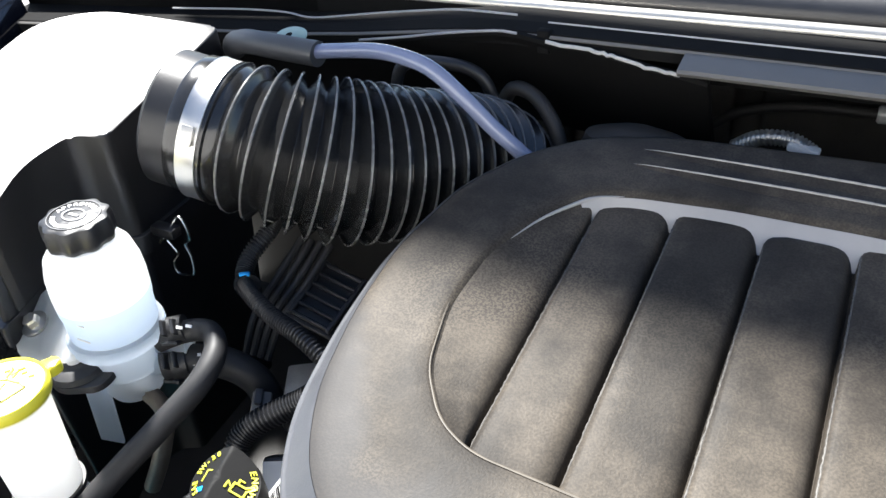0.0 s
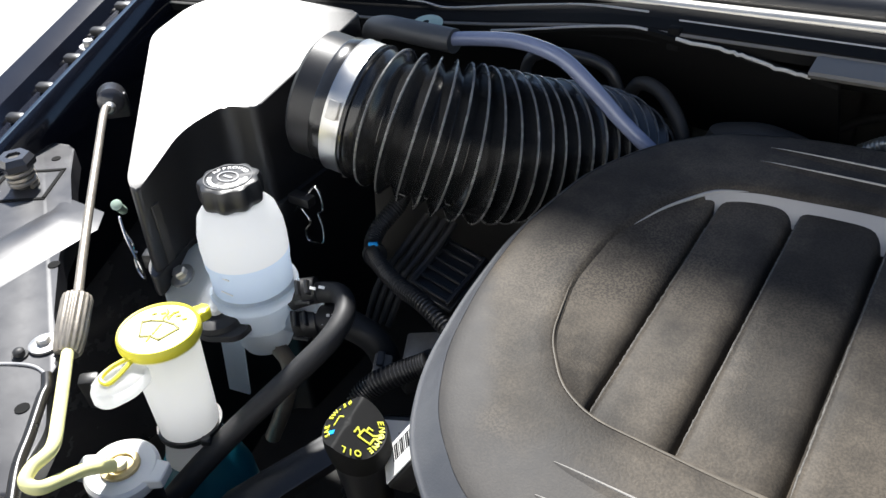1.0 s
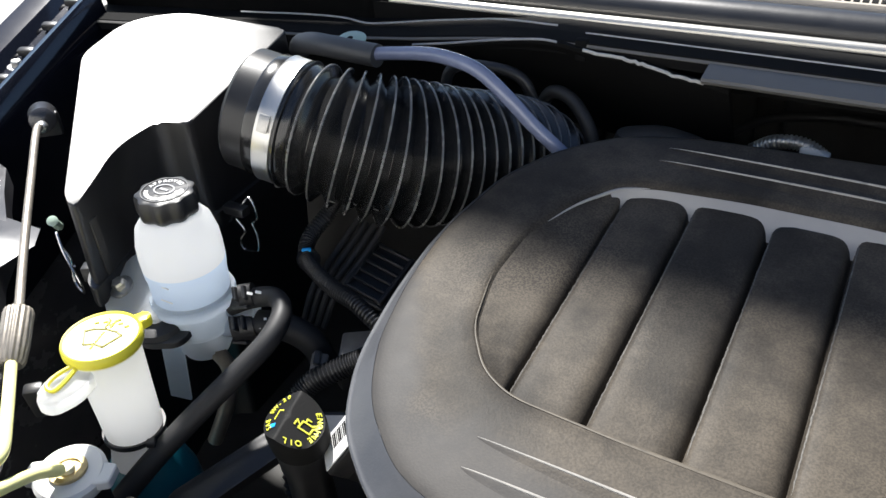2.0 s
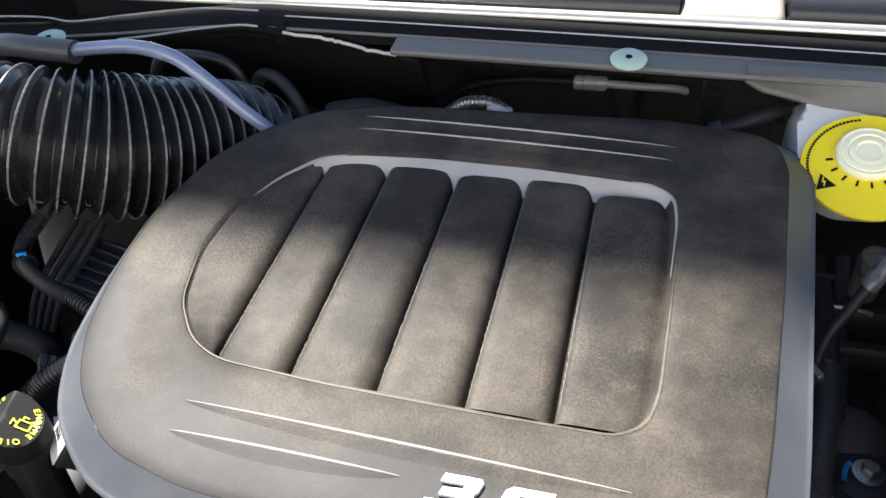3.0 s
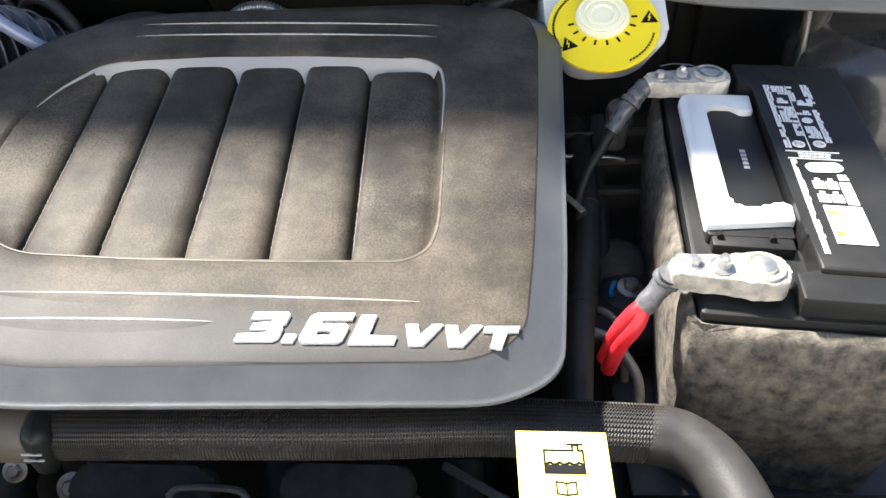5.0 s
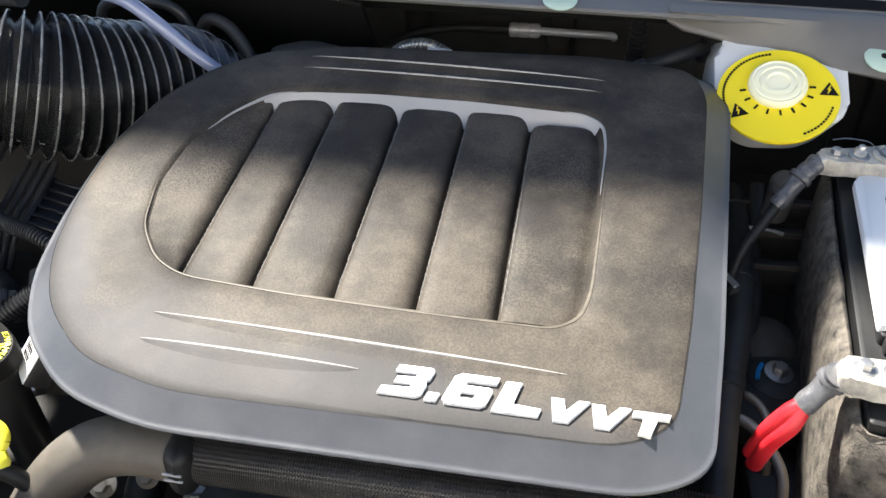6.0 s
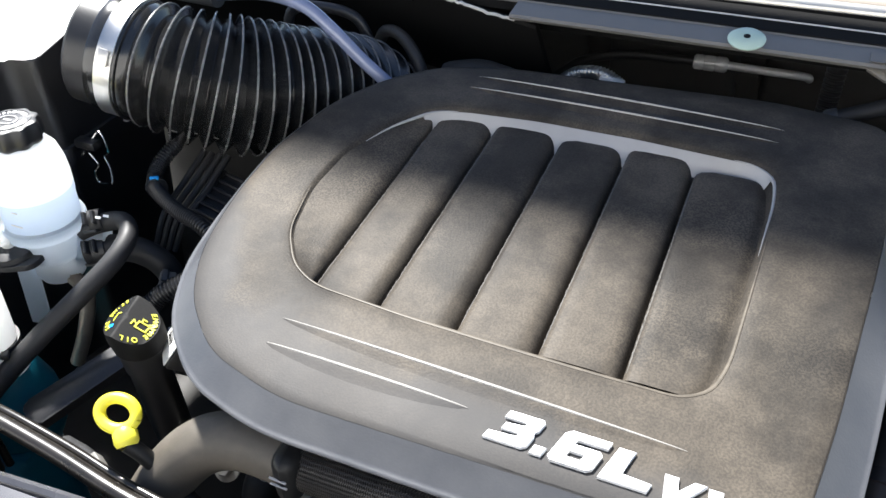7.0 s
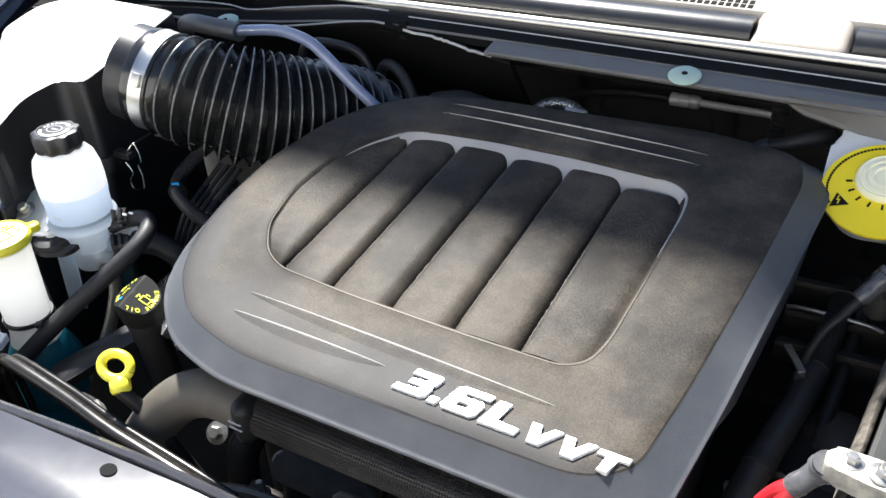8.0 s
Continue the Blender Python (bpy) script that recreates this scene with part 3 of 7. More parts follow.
for a, b in zip(rows, rows[1:]):
    for i in range(len(SECTION)):
        bm.faces.new((a[i], a[(i + 1) % len(SECTION)], b[(i + 1) % len(SECTION)], b[i]))
bm.faces.new(rows[0])
bm.faces.new(rows[-1][::-1])
part("wing_panel", bm, PAINT, car, "glossy wing edge", sharp=30)
for k in range(8):
    p = wing(0.06 + 0.125 * k) + Vector((-0.040, 0.010, -0.006))
    part("wing_clip", box((0.022, 0.012, 0.010), pose(p.x, p.y, p.z, 8, 0, 20), 0.003), PLASTIC, car)
p = wing(0.62) + Vector((-0.030, 0.008, -0.006))
hexbolt("wing_bolt", car, p, (0.1, 0, 1), 0.007)

APRON = [(-1.05, 0.05), (-0.55, 0.03), (-0.447, 0.100), (-0.481, 0.149), (-0.524, 0.180), (-0.535, 0.200), (-0.589, 0.231), (-0.666, 0.291), (-0.700, 0.330), (-0.787, 0.391), (-0.842, 0.436), (-0.896, 0.425), (-1.05, 0.47)]
apron = part("apron", prism(rounded(APRON, 0.008, 3), 0.895, 0.920, None, 0.004, 2), APRON_PAINT, car, "glossy black inner wing apron")
for x, y, r in ((-0.834, 0.406, 0.005), (-0.654, 0.277, 0.0055), (-0.514, 0.152, 0.0055)):
    part("apron_hole", lathe([(r, 0.9195), (r, 0.9208), (0.0, 0.9208)], (x, y, 0), seg=18), INK, car)
part("apron_lip", tube([(-0.62, 0.150, 0.920), (-0.585, 0.166, 0.9205), (-0.560, 0.179, 0.921), (-0.544, 0.184, 0.921), (-0.526, 0.1825, 0.921)], 0.0013, 26, 8), GREY_INK, car, "thin pale lip")
part("apron_seal", tube([(-0.530, 0.1835, 0.919), (-0.516, 0.174, 0.920), (-0.510, 0.166, 0.920), (-0.485, 0.139, 0.920), (-0.467, 0.118, 0.920), (-0.444, 0.098, 0.919), (-0.41, 0.07, 0.917)], 0.0046, 30, 10), DARK_TUBE, car, "black rubber edge seal")
bm = bmesh.new()
rows = []
for k in range(25):
    y = 0.06 + 0.0125 * k
    f = min(1.0, k / 2, (24 - k) / 3)
    edge = max(0.0, y - 0.335) * 0.9
    rows.append([bm.verts.new((x - edge, y, 0.9185 + 0.0015 * f + h * f)) for x, h in ((-0.742, 0.0), (-0.734, 0.0034), (-0.726, 0.0060), (-0.716, 0.0072), (-0.704, 0.0064), (-0.692, 0.0042), (-0.680, 0.0018), (-0.668, 0.0))])
for a, b in zip(rows, rows[1:]):
    for i in range(7):
        bm.faces.new((a[i], a[i + 1], b[i + 1], b[i]))
part("apron_bead", bm, APRON_PAINT, car, "pressed stiffening bead", sharp=60)
m = frame_of((-0.812, 0.352, 0.9203), (0, 0, 1), (0.8, 0.55, 0))
bm = bmesh.new()
for x, y, sx, sy in ((0, 0.030, 0.066, 0.004), (0, -0.030, 0.066, 0.004), (0.031, 0, 0.004, 0.060), (-0.031, 0, 0.004, 0.060)):
    box((sx, sy, 0.0016), m @ pose(x, y, 0), 0, 1, bm)
part("apron_slot", bm, INK, car, "dark square slot")

bump = thing("bonnet_bump_stop", "adjustable bonnet stop with coil spring on the apron", "bump stop", at=(-0.811, 0.352, 0.920))
part("spring", tube([(0.0125 * math.cos(a), 0.0125 * math.sin(a), 0.002 + a * 0.0009) for a in (k * math.pi / 6 for k in range(48))], 0.0026, 150, 6), DULL_STEEL, bump)
part("stem", lathe([(0.0085, 0.0), (0.0085, 0.034)], (0, 0, 0), seg=14), DEEP, bump)
part("head", lathe([(0.0, 0.024), (0.019, 0.024), (0.020, 0.031), (0.016, 0.037), (0.008, 0.037), (0.008, 0.033), (0.0, 0.033)], (0, 0, 0), seg=6), SATIN_PAINT, bump, sharp=25)

washer = thing("apron_bolt", "zinc flange bolt screwed into the apron", "bolt", at=(-0.561, 0.204, 0.9205))
hexbolt("bolt", washer, (0, 0, 0), (0, 0, 1), 0.0055)
part("washer", lathe([(0.0125, 0.0), (0.0125, 0.002), (0.008, 0.0026), (0.0, 0.0026)], (0, 0, 0.0005), seg=26), STEEL, washer)
pin = thing("apron_plug", "small black rubber plug in the apron", "plug", at=(-0.568, 0.186, 0.9205))
part("head", lathe([(0.0045, 0.0), (0.0045, 0.005), (0.003, 0.0065), (0.0, 0.0068)], (0, 0, 0), seg=14), RUBBER, pin)
part("flange", lathe([(0.0065, 0.0), (0.0065, 0.0012), (0.0, 0.0012)], (0, 0, 0), seg=14), RUBBER, pin)

PLAN = MIDDLE
# front slam panel, its edge lip and the prop rod lying along it
panel = part("slam_panel", prism(rounded([(-0.86, -0.22), (0.80, -0.22), (0.80, 0.085), (0.30, 0.115), (-0.10, 0.120), (-0.33, 0.108), (-0.50, 0.08), (-0.90, 0.06)], 0.02, 4), 0.862, 0.895, None, 0.006, 3), PANEL, car, "glossy front slam panel")
part("panel_hole", lathe([(0.0075, 0.8945), (0.0075, 0.8962), (0.0, 0.8962)], (-0.170, 0.104, 0), seg=24, oval=0.8), INK, car)
part("panel_lip", tube([(-0.48, 0.098, 0.890), (-0.33, 0.112, 0.893), (-0.08, 0.126, 0.893), (0.30, 0.112, 0.892), (0.7, 0.10, 0.890)], 0.005, 40, 8), SATIN_PAINT, car)
for dy, dz, r in ((0.0, 0.0, 0.0064), (0.012, -0.006, 0.0036)):
    rod = thing("cross_tube", "slim glossy black tube behind the front panel", "tube", "tubes behind the front panel")
    part("rod", tube([(-0.408, 0.172 + dy, 0.780 + dz), (-0.402, 0.168 + dy, 0.850 + dz), (-0.372, 0.160 + dy, 0.885 + dz), (-0.288, 0.152 + dy, 0.885 + dz), (-0.215, 0.142 + dy, 0.883 + dz), (-0.150, 0.138 + dy, 0.878 + dz), (-0.085, 0.136 + dy, 0.868 + dz)], r, 50, 14), DARK_TUBE, rod)


# ---- engine under the cover ----
block = thing("engine", "dark cast engine block under the cover", "engine", kind="structure")
part("block", box((0.42, 0.30, 0.42), (0.0, 0.47, 0.66), 0.03, 3), DEEP, block)
part("cylinder_head", box((0.46, 0.17, 0.10), pose(0.0, 0.395, 0.83, 20, 0, 0), 0.02, 3), DEEP, block)
part("timing_cover", box((0.05, 0.30, 0.34), (-0.215, 0.47, 0.70), 0.015, 3), DEEP, block)
part("gearbox", box((0.30, 0.30, 0.24), (0.40, 0.42, 0.60), 0.05, 4), DEEP, block)
part("fan_shroud", prism(rounded([(-0.22, 0.075), (0.42, 0.075), (0.42, 0.16), (0.30, 0.19), (0.12, 0.205), (-0.08, 0.19), (-0.20, 0.16)], 0.03, 4), 0.60, 0.785, None, 0.020, 5), PLASTIC, block)
for k in range(9):
    part("shroud_rib", box((0.012, 0.10, 0.02), pose(-0.16 + 0.065 * k, 0.13, 0.788, 0, 0, 6 * math.sin(k)), 0.003, 2), PLASTIC, block)
CAST = mat("grey_cast_aluminium", (0.050, 0.044, 0.036), 0.6, second=(0.115, 0.100, 0.080), scale=45, bump=0.5, bump_scale=350)
for x, w in ((-0.075, 0.060), (0.085, 0.055)):
    part("exhaust_shield", prism(rounded([(-w, -0.016), (w * 0.8, -0.014), (w, 0.0), (w * 0.85, 0.018), (-w * 0.9, 0.018)], 0.012, 4), -0.010, 0.006, pose(x, 0.240, 0.788, 38, 0, -2), 0.005, 3), CAST, block, "dusty cast heat shield")
eye = tube([(-0.030, 0.0, 0.0), (-0.020, -0.007, 0.0), (0.020, -0.007, 0.0), (0.030, 0.0, 0.0), (0.020, 0.007, 0.0), (-0.020, 0.007, 0.0), (-0.030, 0.0, 0.0)], 0.0030, 48, 8)
bmesh.ops.transform(eye, matrix=pose(-0.020, 0.222, 0.800, 35, 0, -2), verts=eye.verts)
part("lifting_eye", eye, DULL_STEEL, block, "stamped steel lifting eye")
for x in (-0.118, 0.020, 0.180):
    part("stud", lathe([(0.0075, 0.0), (0.0075, 0.007), (0.0040, 0.008), (0.0040, 0.020), (0.0030, 0.022), (0.0, 0.022)], (x, 0.205, 0.785), (0, -0.1, 1), 6), STEEL, block, "hexagon stud")
for k in range(6):
    part("manifold_runner", tube([(-0.20 + 0.075 * k, 0.285, 0.760), (-0.20 + 0.075 * k, 0.262, 0.745), (-0.195 + 0.073 * k, 0.250, 0.700)], 0.017, 12, 14), DEEP, block, "cast manifold runner")
for x, y, z, r in ((-0.243, 0.272, 0.746, 0.0075), (-0.155, 0.272, 0.744, 0.0075), (-0.193, 0.268, 0.772, 0.0058), (-0.040, 0.262, 0.768, 0.0070), (0.115, 0.262, 0.770, 0.0060), (0.045, 0.262, 0.742, 0.0060)):
    hexbolt("bolt", block, (x, y, z), (0.12, -0.70, 0.70), r)
    part("washer", lathe([(r * 1.55, -0.002), (r * 1.55, 0.0), (r * 0.8, 0.0004), (0.0, 0.0004)], (x, y, z), (0.12, -0.70, 0.70), 22), STEEL, block)
part("stud", lathe([(0.0036, 0.0), (0.0036, 0.022), (0.0028, 0.024)], (-0.040, 0.255, 0.752), (0.05, -0.6, 0.2), 12), STEEL, block)
part("cable_rail", box((0.40, 0.012, 0.008), pose(0.02, 0.245, 0.722, 20, 1, 0), 0.002, 2), CAST, block)
for k in range(5):
    part("rail_clip", box((0.016, 0.014, 0.012), pose(-0.12 + 0.068 * k, 0.242, 0.728, 25, 0, 4 * k), 0.002, 2), CAST if k % 2 else PLASTIC, block)
for pts, r in (([(0.13, 0.25, 0.76), (0.16, 0.22, 0.775), (0.20, 0.215, 0.76), (0.22, 0.20, 0.70)], 0.006), ([(0.16, 0.27, 0.775), (0.20, 0.235, 0.785), (0.24, 0.22, 0.77)], 0.004),
               ([(-0.20, 0.16, 0.80), (-0.12, 0.20, 0.79), (-0.02, 0.20, 0.77)], 0.006)):
    part("pipe", tube(pts, r, 20, 8), DULL_STEEL, block)


# ---- engine cover ----
def top_z(x, y):
    return 0.980 + 0.1 * (y - 0.297)


def radial(points, centre, angles):
    """Distance from centre to a closed outline, at each angle."""
    pts = np.array(points)
    d = pts - np.array(centre)
    dense = []
    for i in range(len(d)):
        a, b = d[i], d[(i + 1) % len(d)]
        dense.extend(a + (b - a) * k / 12 for k in range(12))
    dense = np.array(dense)
    ang, rad = np.arctan2(dense[:, 1], dense[:, 0]), np.hypot(dense[:, 0], dense[:, 1])
    order = np.argsort(ang)
    ang, rad = ang[order], rad[order]
    return np.interp(angles, np.r_[ang - 2 * np.pi, ang, ang + 2 * np.pi], np.r_[rad, rad, rad])


EDGE_IN = rounded([(-0.105, 0.199), (0.180, 0.202), (0.212, 0.222), (0.223, 0.300), (0.236, 0.436), (0.247, 0.585), (0.235, 0.628), (0.145, 0.640), (0.05, 0.634), (-0.10, 0.627),
                   (-0.168, 0.611), (-0.212, 0.574), (-0.243, 0.52), (-0.257, 0.44), (-0.253, 0.37), (-0.240, 0.305), (-0.216, 0.257), (-0.172, 0.217)], 0.022)
EDGE_OUT = rounded([(-0.115, 0.1815), (0.195, 0.183), (0.236, 0.205), (0.248, 0.310), (0.260, 0.455), (0.271, 0.595), (0.258, 0.640), (0.145, 0.652), (0.05, 0.646), (-0.10, 0.639),
                    (-0.176, 0.622), (-0.224, 0.584), (-0.256, 0.525), (-0.270, 0.44), (-0.266, 0.365), (-0.255, 0.297), (-0.230, 0.243), (-0.180, 0.199)], 0.025)
RECESS = rounded([(-0.134, 0.297), (-0.160, 0.311), (-0.184, 0.344), (-0.197, 0.400), (-0.194, 0.456), (-0.174, 0.503), (-0.148, 0.536), (-0.122, 0.546), (-0.05, 0.553), (0.040, 0.5535),
                  (0.140, 0.547), (0.159, 0.532), (0.1625, 0.500), (0.159, 0.400), (0.1560, 0.325), (0.150, 0.300), (0.133, 0.2880), (0.060, 0.2885), (-0.06, 0.2920)], 0.014)
CENTRE = (0.0, 0.42)
N = 288
ANG = np.array([-np.pi + 2 * np.pi * k / N for k in range(N)])
r_in, r_out, r_rec = (radial(p, CENTRE, ANG) for p in (EDGE_IN, EDGE_OUT, RECESS))
rear = np.clip(np.sin(ANG), 0, 1) ** 2
front = np.clip(-np.sin(ANG), 0, 1) ** 0.5
slope = 0.006 + 0.019 * rear
loops = [(r_rec * 0.3, -0.021), (r_rec - slope - 0.004, -0.021), (r_rec - slope, -0.0195), (r_rec - 0.0040, -0.0065), (r_rec - 0.0015, -0.0028), (r_rec + 0.0008, -0.0008), (r_rec + 0.0030, 0.0)]
soft = 0.0015 + 0.009 * np.clip(-np.cos(ANG) + 0.25, 0, 1)
for k in range(1, 6):
    loops.append((r_rec + 0.003 + (r_in - 0.003 - soft - r_rec) * k / 5, 0.0))
loops += [(r_in - soft * 0.5, -0.0004 - 0.035 * soft), (r_in - 0.0008, -0.0006 - 0.10 * soft)]
split = len(loops) + 1
loops += [(r_in, -0.0009 - 0.12 * soft), (r_in + 0.0015 + 0.2 * soft, -0.0024 - 0.22 * soft), (r_out - 0.0042, -0.0150), (r_out - 0.0026, -0.0160), (r_out - 0.0014, -0.0161), (r_out, -0.0166), (r_out + 0.0004, -0.0178), (r_out - 0.0012, -0.0190), (r_out - 0.0040, -0.0195)]
right = np.clip((np.cos(ANG) - 0.76) / 0.2, 0, 1)
skirt_in = 0.0015 + 0.012 * (1 - right) + 0.018 * front * (1 - right)
skirt = [(r_out - 0.0020, -0.0192), (r_out - skirt_in, -0.0230), (r_out - skirt_in, -0.0420), (r_out - skirt_in + 0.0016, -0.0436), (r_out - skirt_in + 0.0016, -0.0456), (r_out - skirt_in - 0.002, -0.0466), (r_out - skirt_in - 0.015, -0.0700)]
cover = thing("engine_cover", "dusty grained black plastic engine cover with ribs and silver lettering", "engine cover")
bm = bmesh.new()
rings = []
for r, dz in loops[:split]:
    ring = []
    for a, d, h in zip(ANG, r, np.broadcast_to(dz, N)):
        x, y = CENTRE[0] + d * math.cos(a), CENTRE[1] + d * math.sin(a)
        ring.append(bm.verts.new((x, y, top_z(x, y) + float(h))))
    rings.append(ring)
for a, b in zip(rings, rings[1:]):
    for i in range(N):
        bm.faces.new((a[i], a[(i + 1) % N], b[(i + 1) % N], b[i]))
bm.faces.new(rings[0])
part("shell", bm, COVER, cover, sharp=50)
# the smooth border: bevel, rounded foot and skirt
bm = bmesh.new()
rings = []
for r, dz in loops[split - 1:]:
    ring = []
    for a, d, h in zip(ANG, r, np.broadcast_to(dz, N)):
        x, y = CENTRE[0] + (d + 0.0003) * math.cos(a), CENTRE[1] + (d + 0.0003) * math.sin(a)
        ring.append(bm.verts.new((x, y, top_z(x, y) + float(h) + 0.0001)))
    rings.append(ring)
for a, b in zip(rings, rings[1:]):
    for i in range(N):
        bm.faces.new((a[i], a[(i + 1) % N], b[(i + 1) % N], b[i]))
part("border", bm, COVER_EDGE, cover, "smooth bevelled border, sky tint in its blue-grey", sharp=50)
bm = bmesh.new()
rings = []
for r, dz in skirt:
    rings.append([bm.verts.new((CENTRE[0] + d * math.cos(a), CENTRE[1] + d * math.sin(a), top_z(CENTRE[0] + d * math.cos(a), CENTRE[1] + d * math.sin(a)) + dz)) for a, d in zip(ANG, r)])
for a, b in zip(rings, rings[1:]):
    for i in range(N):
        bm.faces.new((a[i], a[(i + 1) % N], b[(i + 1) % N], b[i]))
part("skirt", bm, PLASTIC, cover, "dark upright skirt with a rolled lip", sharp=50)
# sloping rear wall of the recess, its reflected sky painted on as grey
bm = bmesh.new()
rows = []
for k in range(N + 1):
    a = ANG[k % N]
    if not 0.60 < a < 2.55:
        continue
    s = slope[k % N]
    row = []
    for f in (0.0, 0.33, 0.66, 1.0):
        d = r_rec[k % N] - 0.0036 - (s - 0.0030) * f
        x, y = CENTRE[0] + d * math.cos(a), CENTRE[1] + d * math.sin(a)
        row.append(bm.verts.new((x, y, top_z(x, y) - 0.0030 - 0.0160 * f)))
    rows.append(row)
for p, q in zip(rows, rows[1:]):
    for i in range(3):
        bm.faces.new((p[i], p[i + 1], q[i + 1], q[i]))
sheen = part("recess_inlay", bm, SKY_SHEEN, cover, "slope behind the ribs, its sky sheen painted grey")
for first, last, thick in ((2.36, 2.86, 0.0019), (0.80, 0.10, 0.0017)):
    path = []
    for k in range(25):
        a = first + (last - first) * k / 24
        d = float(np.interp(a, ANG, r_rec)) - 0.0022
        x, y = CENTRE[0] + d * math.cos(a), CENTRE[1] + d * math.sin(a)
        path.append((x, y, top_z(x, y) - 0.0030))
    part("inlay_tail", tube(path, lambda t, w=thick: w * min(1.0, 4 * t) * (1 - t) ** 0.8 + 0.0002, seg=10, curved=False), SKY_SHEEN, sheen, "tapering end of the painted sky sheen")


REC = np.array(RECESS)


def recess_x(y, right):
    """Where the recess' outline runs at that y, on its right or left side."""
    best_x = None
    for i in range(len(REC)):
        (xa, ya), (xb, yb) = REC[i - 1], REC[i]
        if (ya - y) * (yb - y) <= 0 and abs(ya - yb) > 1e-9:
            x = xa + (xb - xa) * (y - ya) / (yb - ya)
            if best_x is None or (x > best_x) == right:
                best_x = x
    return best_x if best_x is not None else (0.12 if right else -0.12)


RIB_X = [-0.200, -0.1415, -0.0860, -0.0245, 0.0355, 0.0940, 0.1590]
RIB_Y = [0.546, 0.545, 0.566, 0.545, 0.562, 0.537]
SECTION_F = [0.0, 0.02, 0.05, 0.10, 0.25, 0.45, 0.62, 0.72, 0.79, 0.85, 0.90, 0.94, 0.97, 1.0]
SECTION_H = [-0.0215, -0.0125, -0.0100, -0.0090, -0.0086, -0.0086, -0.0086, -0.0088, -0.0092, -0.0102, -0.0122, -0.0150, -0.0185, -0.0218]
FIRST_H = [-0.0030, -0.0031, -0.0033, -0.0036, -0.0046, -0.0060, -0.0070, -0.0077, -0.0085, -0.0098, -0.0120, -0.0150, -0.0185, -0.0218]
for k in range(6):
    x0, x1, y0, y1 = RIB_X[k], RIB_X[k + 1], 0.2975, RIB_Y[k]
    if k == 0:
        y0 = 0.3045
    bm = bmesh.new()
    rows = []
    steps = [t / 30 for t in range(25)] + [0.80 + 0.2 * (1 - (1 - t / 14) ** 2) for t in range(1, 15)]
    for u in steps:
        row = []
        for f, h, h0 in zip(SECTION_F, SECTION_H, FIRST_H):
            xs = x0 + (x1 - x0) * f
            corner = 0.019
            d = max(corner - (xs - x0), corner - (x1 - xs), 0.0) / corner
            yend = y1 - corner * 0.55 * (1 - math.sqrt(max(1 - d * d, 0)))
            y = y0 + (yend - y0) * u
            xl, xr = x0, x1
            if k == 0:
                yend = y1 - 0.010 * max(f - 0.5, 0) * 2
                y = y0 + (yend - y0) * u
                xl = min(recess_x(y, False) + 0.0006, x1 - 0.004)
            if k == 5:
                xr = min(x1, recess_x(y, True) - 0.0004)
            x = xl + (xr - xl) * f
            z = h0 if k == 0 else h
            if k == 5 and f > 0.5:
                z = max(z, -0.0125)
            s = (1 - u) * (yend - y0)
            if s < 0.005:
                z = max(z - 0.013 * (1 - math.sqrt(max(1 - (1 - s / 0.005) ** 2, 0))), -0.0225) if k else z - 0.006 * f * (1 - s / 0.005)
            row.append(bm.verts.new((x, y, top_z(x, y) + z)))
        rows.append(row)
    for a, b in zip(rows, rows[1:]):
        for i in range(len(SECTION_F) - 1):
            bm.faces.new((a[i], a[i + 1], b[i + 1], b[i]))
    rib = part("rib", bm, COVER, cover, sharp=50)
    if k:
        edge_x = x0 + (x1 - x0) * 0.034
        path = [(edge_x + rng.uniform(-0.00025, 0.00025), y0 + 0.006 + (y1 - y0 - 0.022) * q / 120) for q in range(121)]
        thick = [rng.uniform(0.0005, 0.00105) for q in range(122)]
        part("worn_edge", tube([(x, y, top_z(x, y) - 0.0114) for x, y in path], lambda t: thick[int(t * 120)] * min(1.0, 12 * t + 0.2, 12 * (1 - t) + 0.2), seg=8, curved=False), RIB_EDGE, rib, "pale scuffed edge of the rib")

# pale highlight painted along the lip round the front of the recess
bm = bmesh.new()
rows = []
for k in range(N):
    a = ANG[k]
    if -3.05 < a < 0.25:
        w = 0.0013 * min(1.0, (a + 3.05) * 0.9, (0.25 - a) * 0.9) + 0.0001
        row = []
        for dr, dz in ((-1.3, -0.9), (-0.6, -0.15), (0.2, 0.12), (1.2, -0.05)):
            d = r_rec[k] + 0.0004 + dr * w
            x, y = CENTRE[0] + d * math.cos(a), CENTRE[1] + d * math.sin(a)
            row.append(bm.verts.new((x, y, top_z(x, y) + dz * w)))
        rows.append(row)
for p, q in zip(rows, rows[1:]):
    for i in range(3):
        bm.faces.new((p[i], p[i + 1], q[i + 1], q[i]))
part("recess_edge", bm, LIP_GLINT, cover, "pale strip painting the highlight on the recess lip", sharp=60)


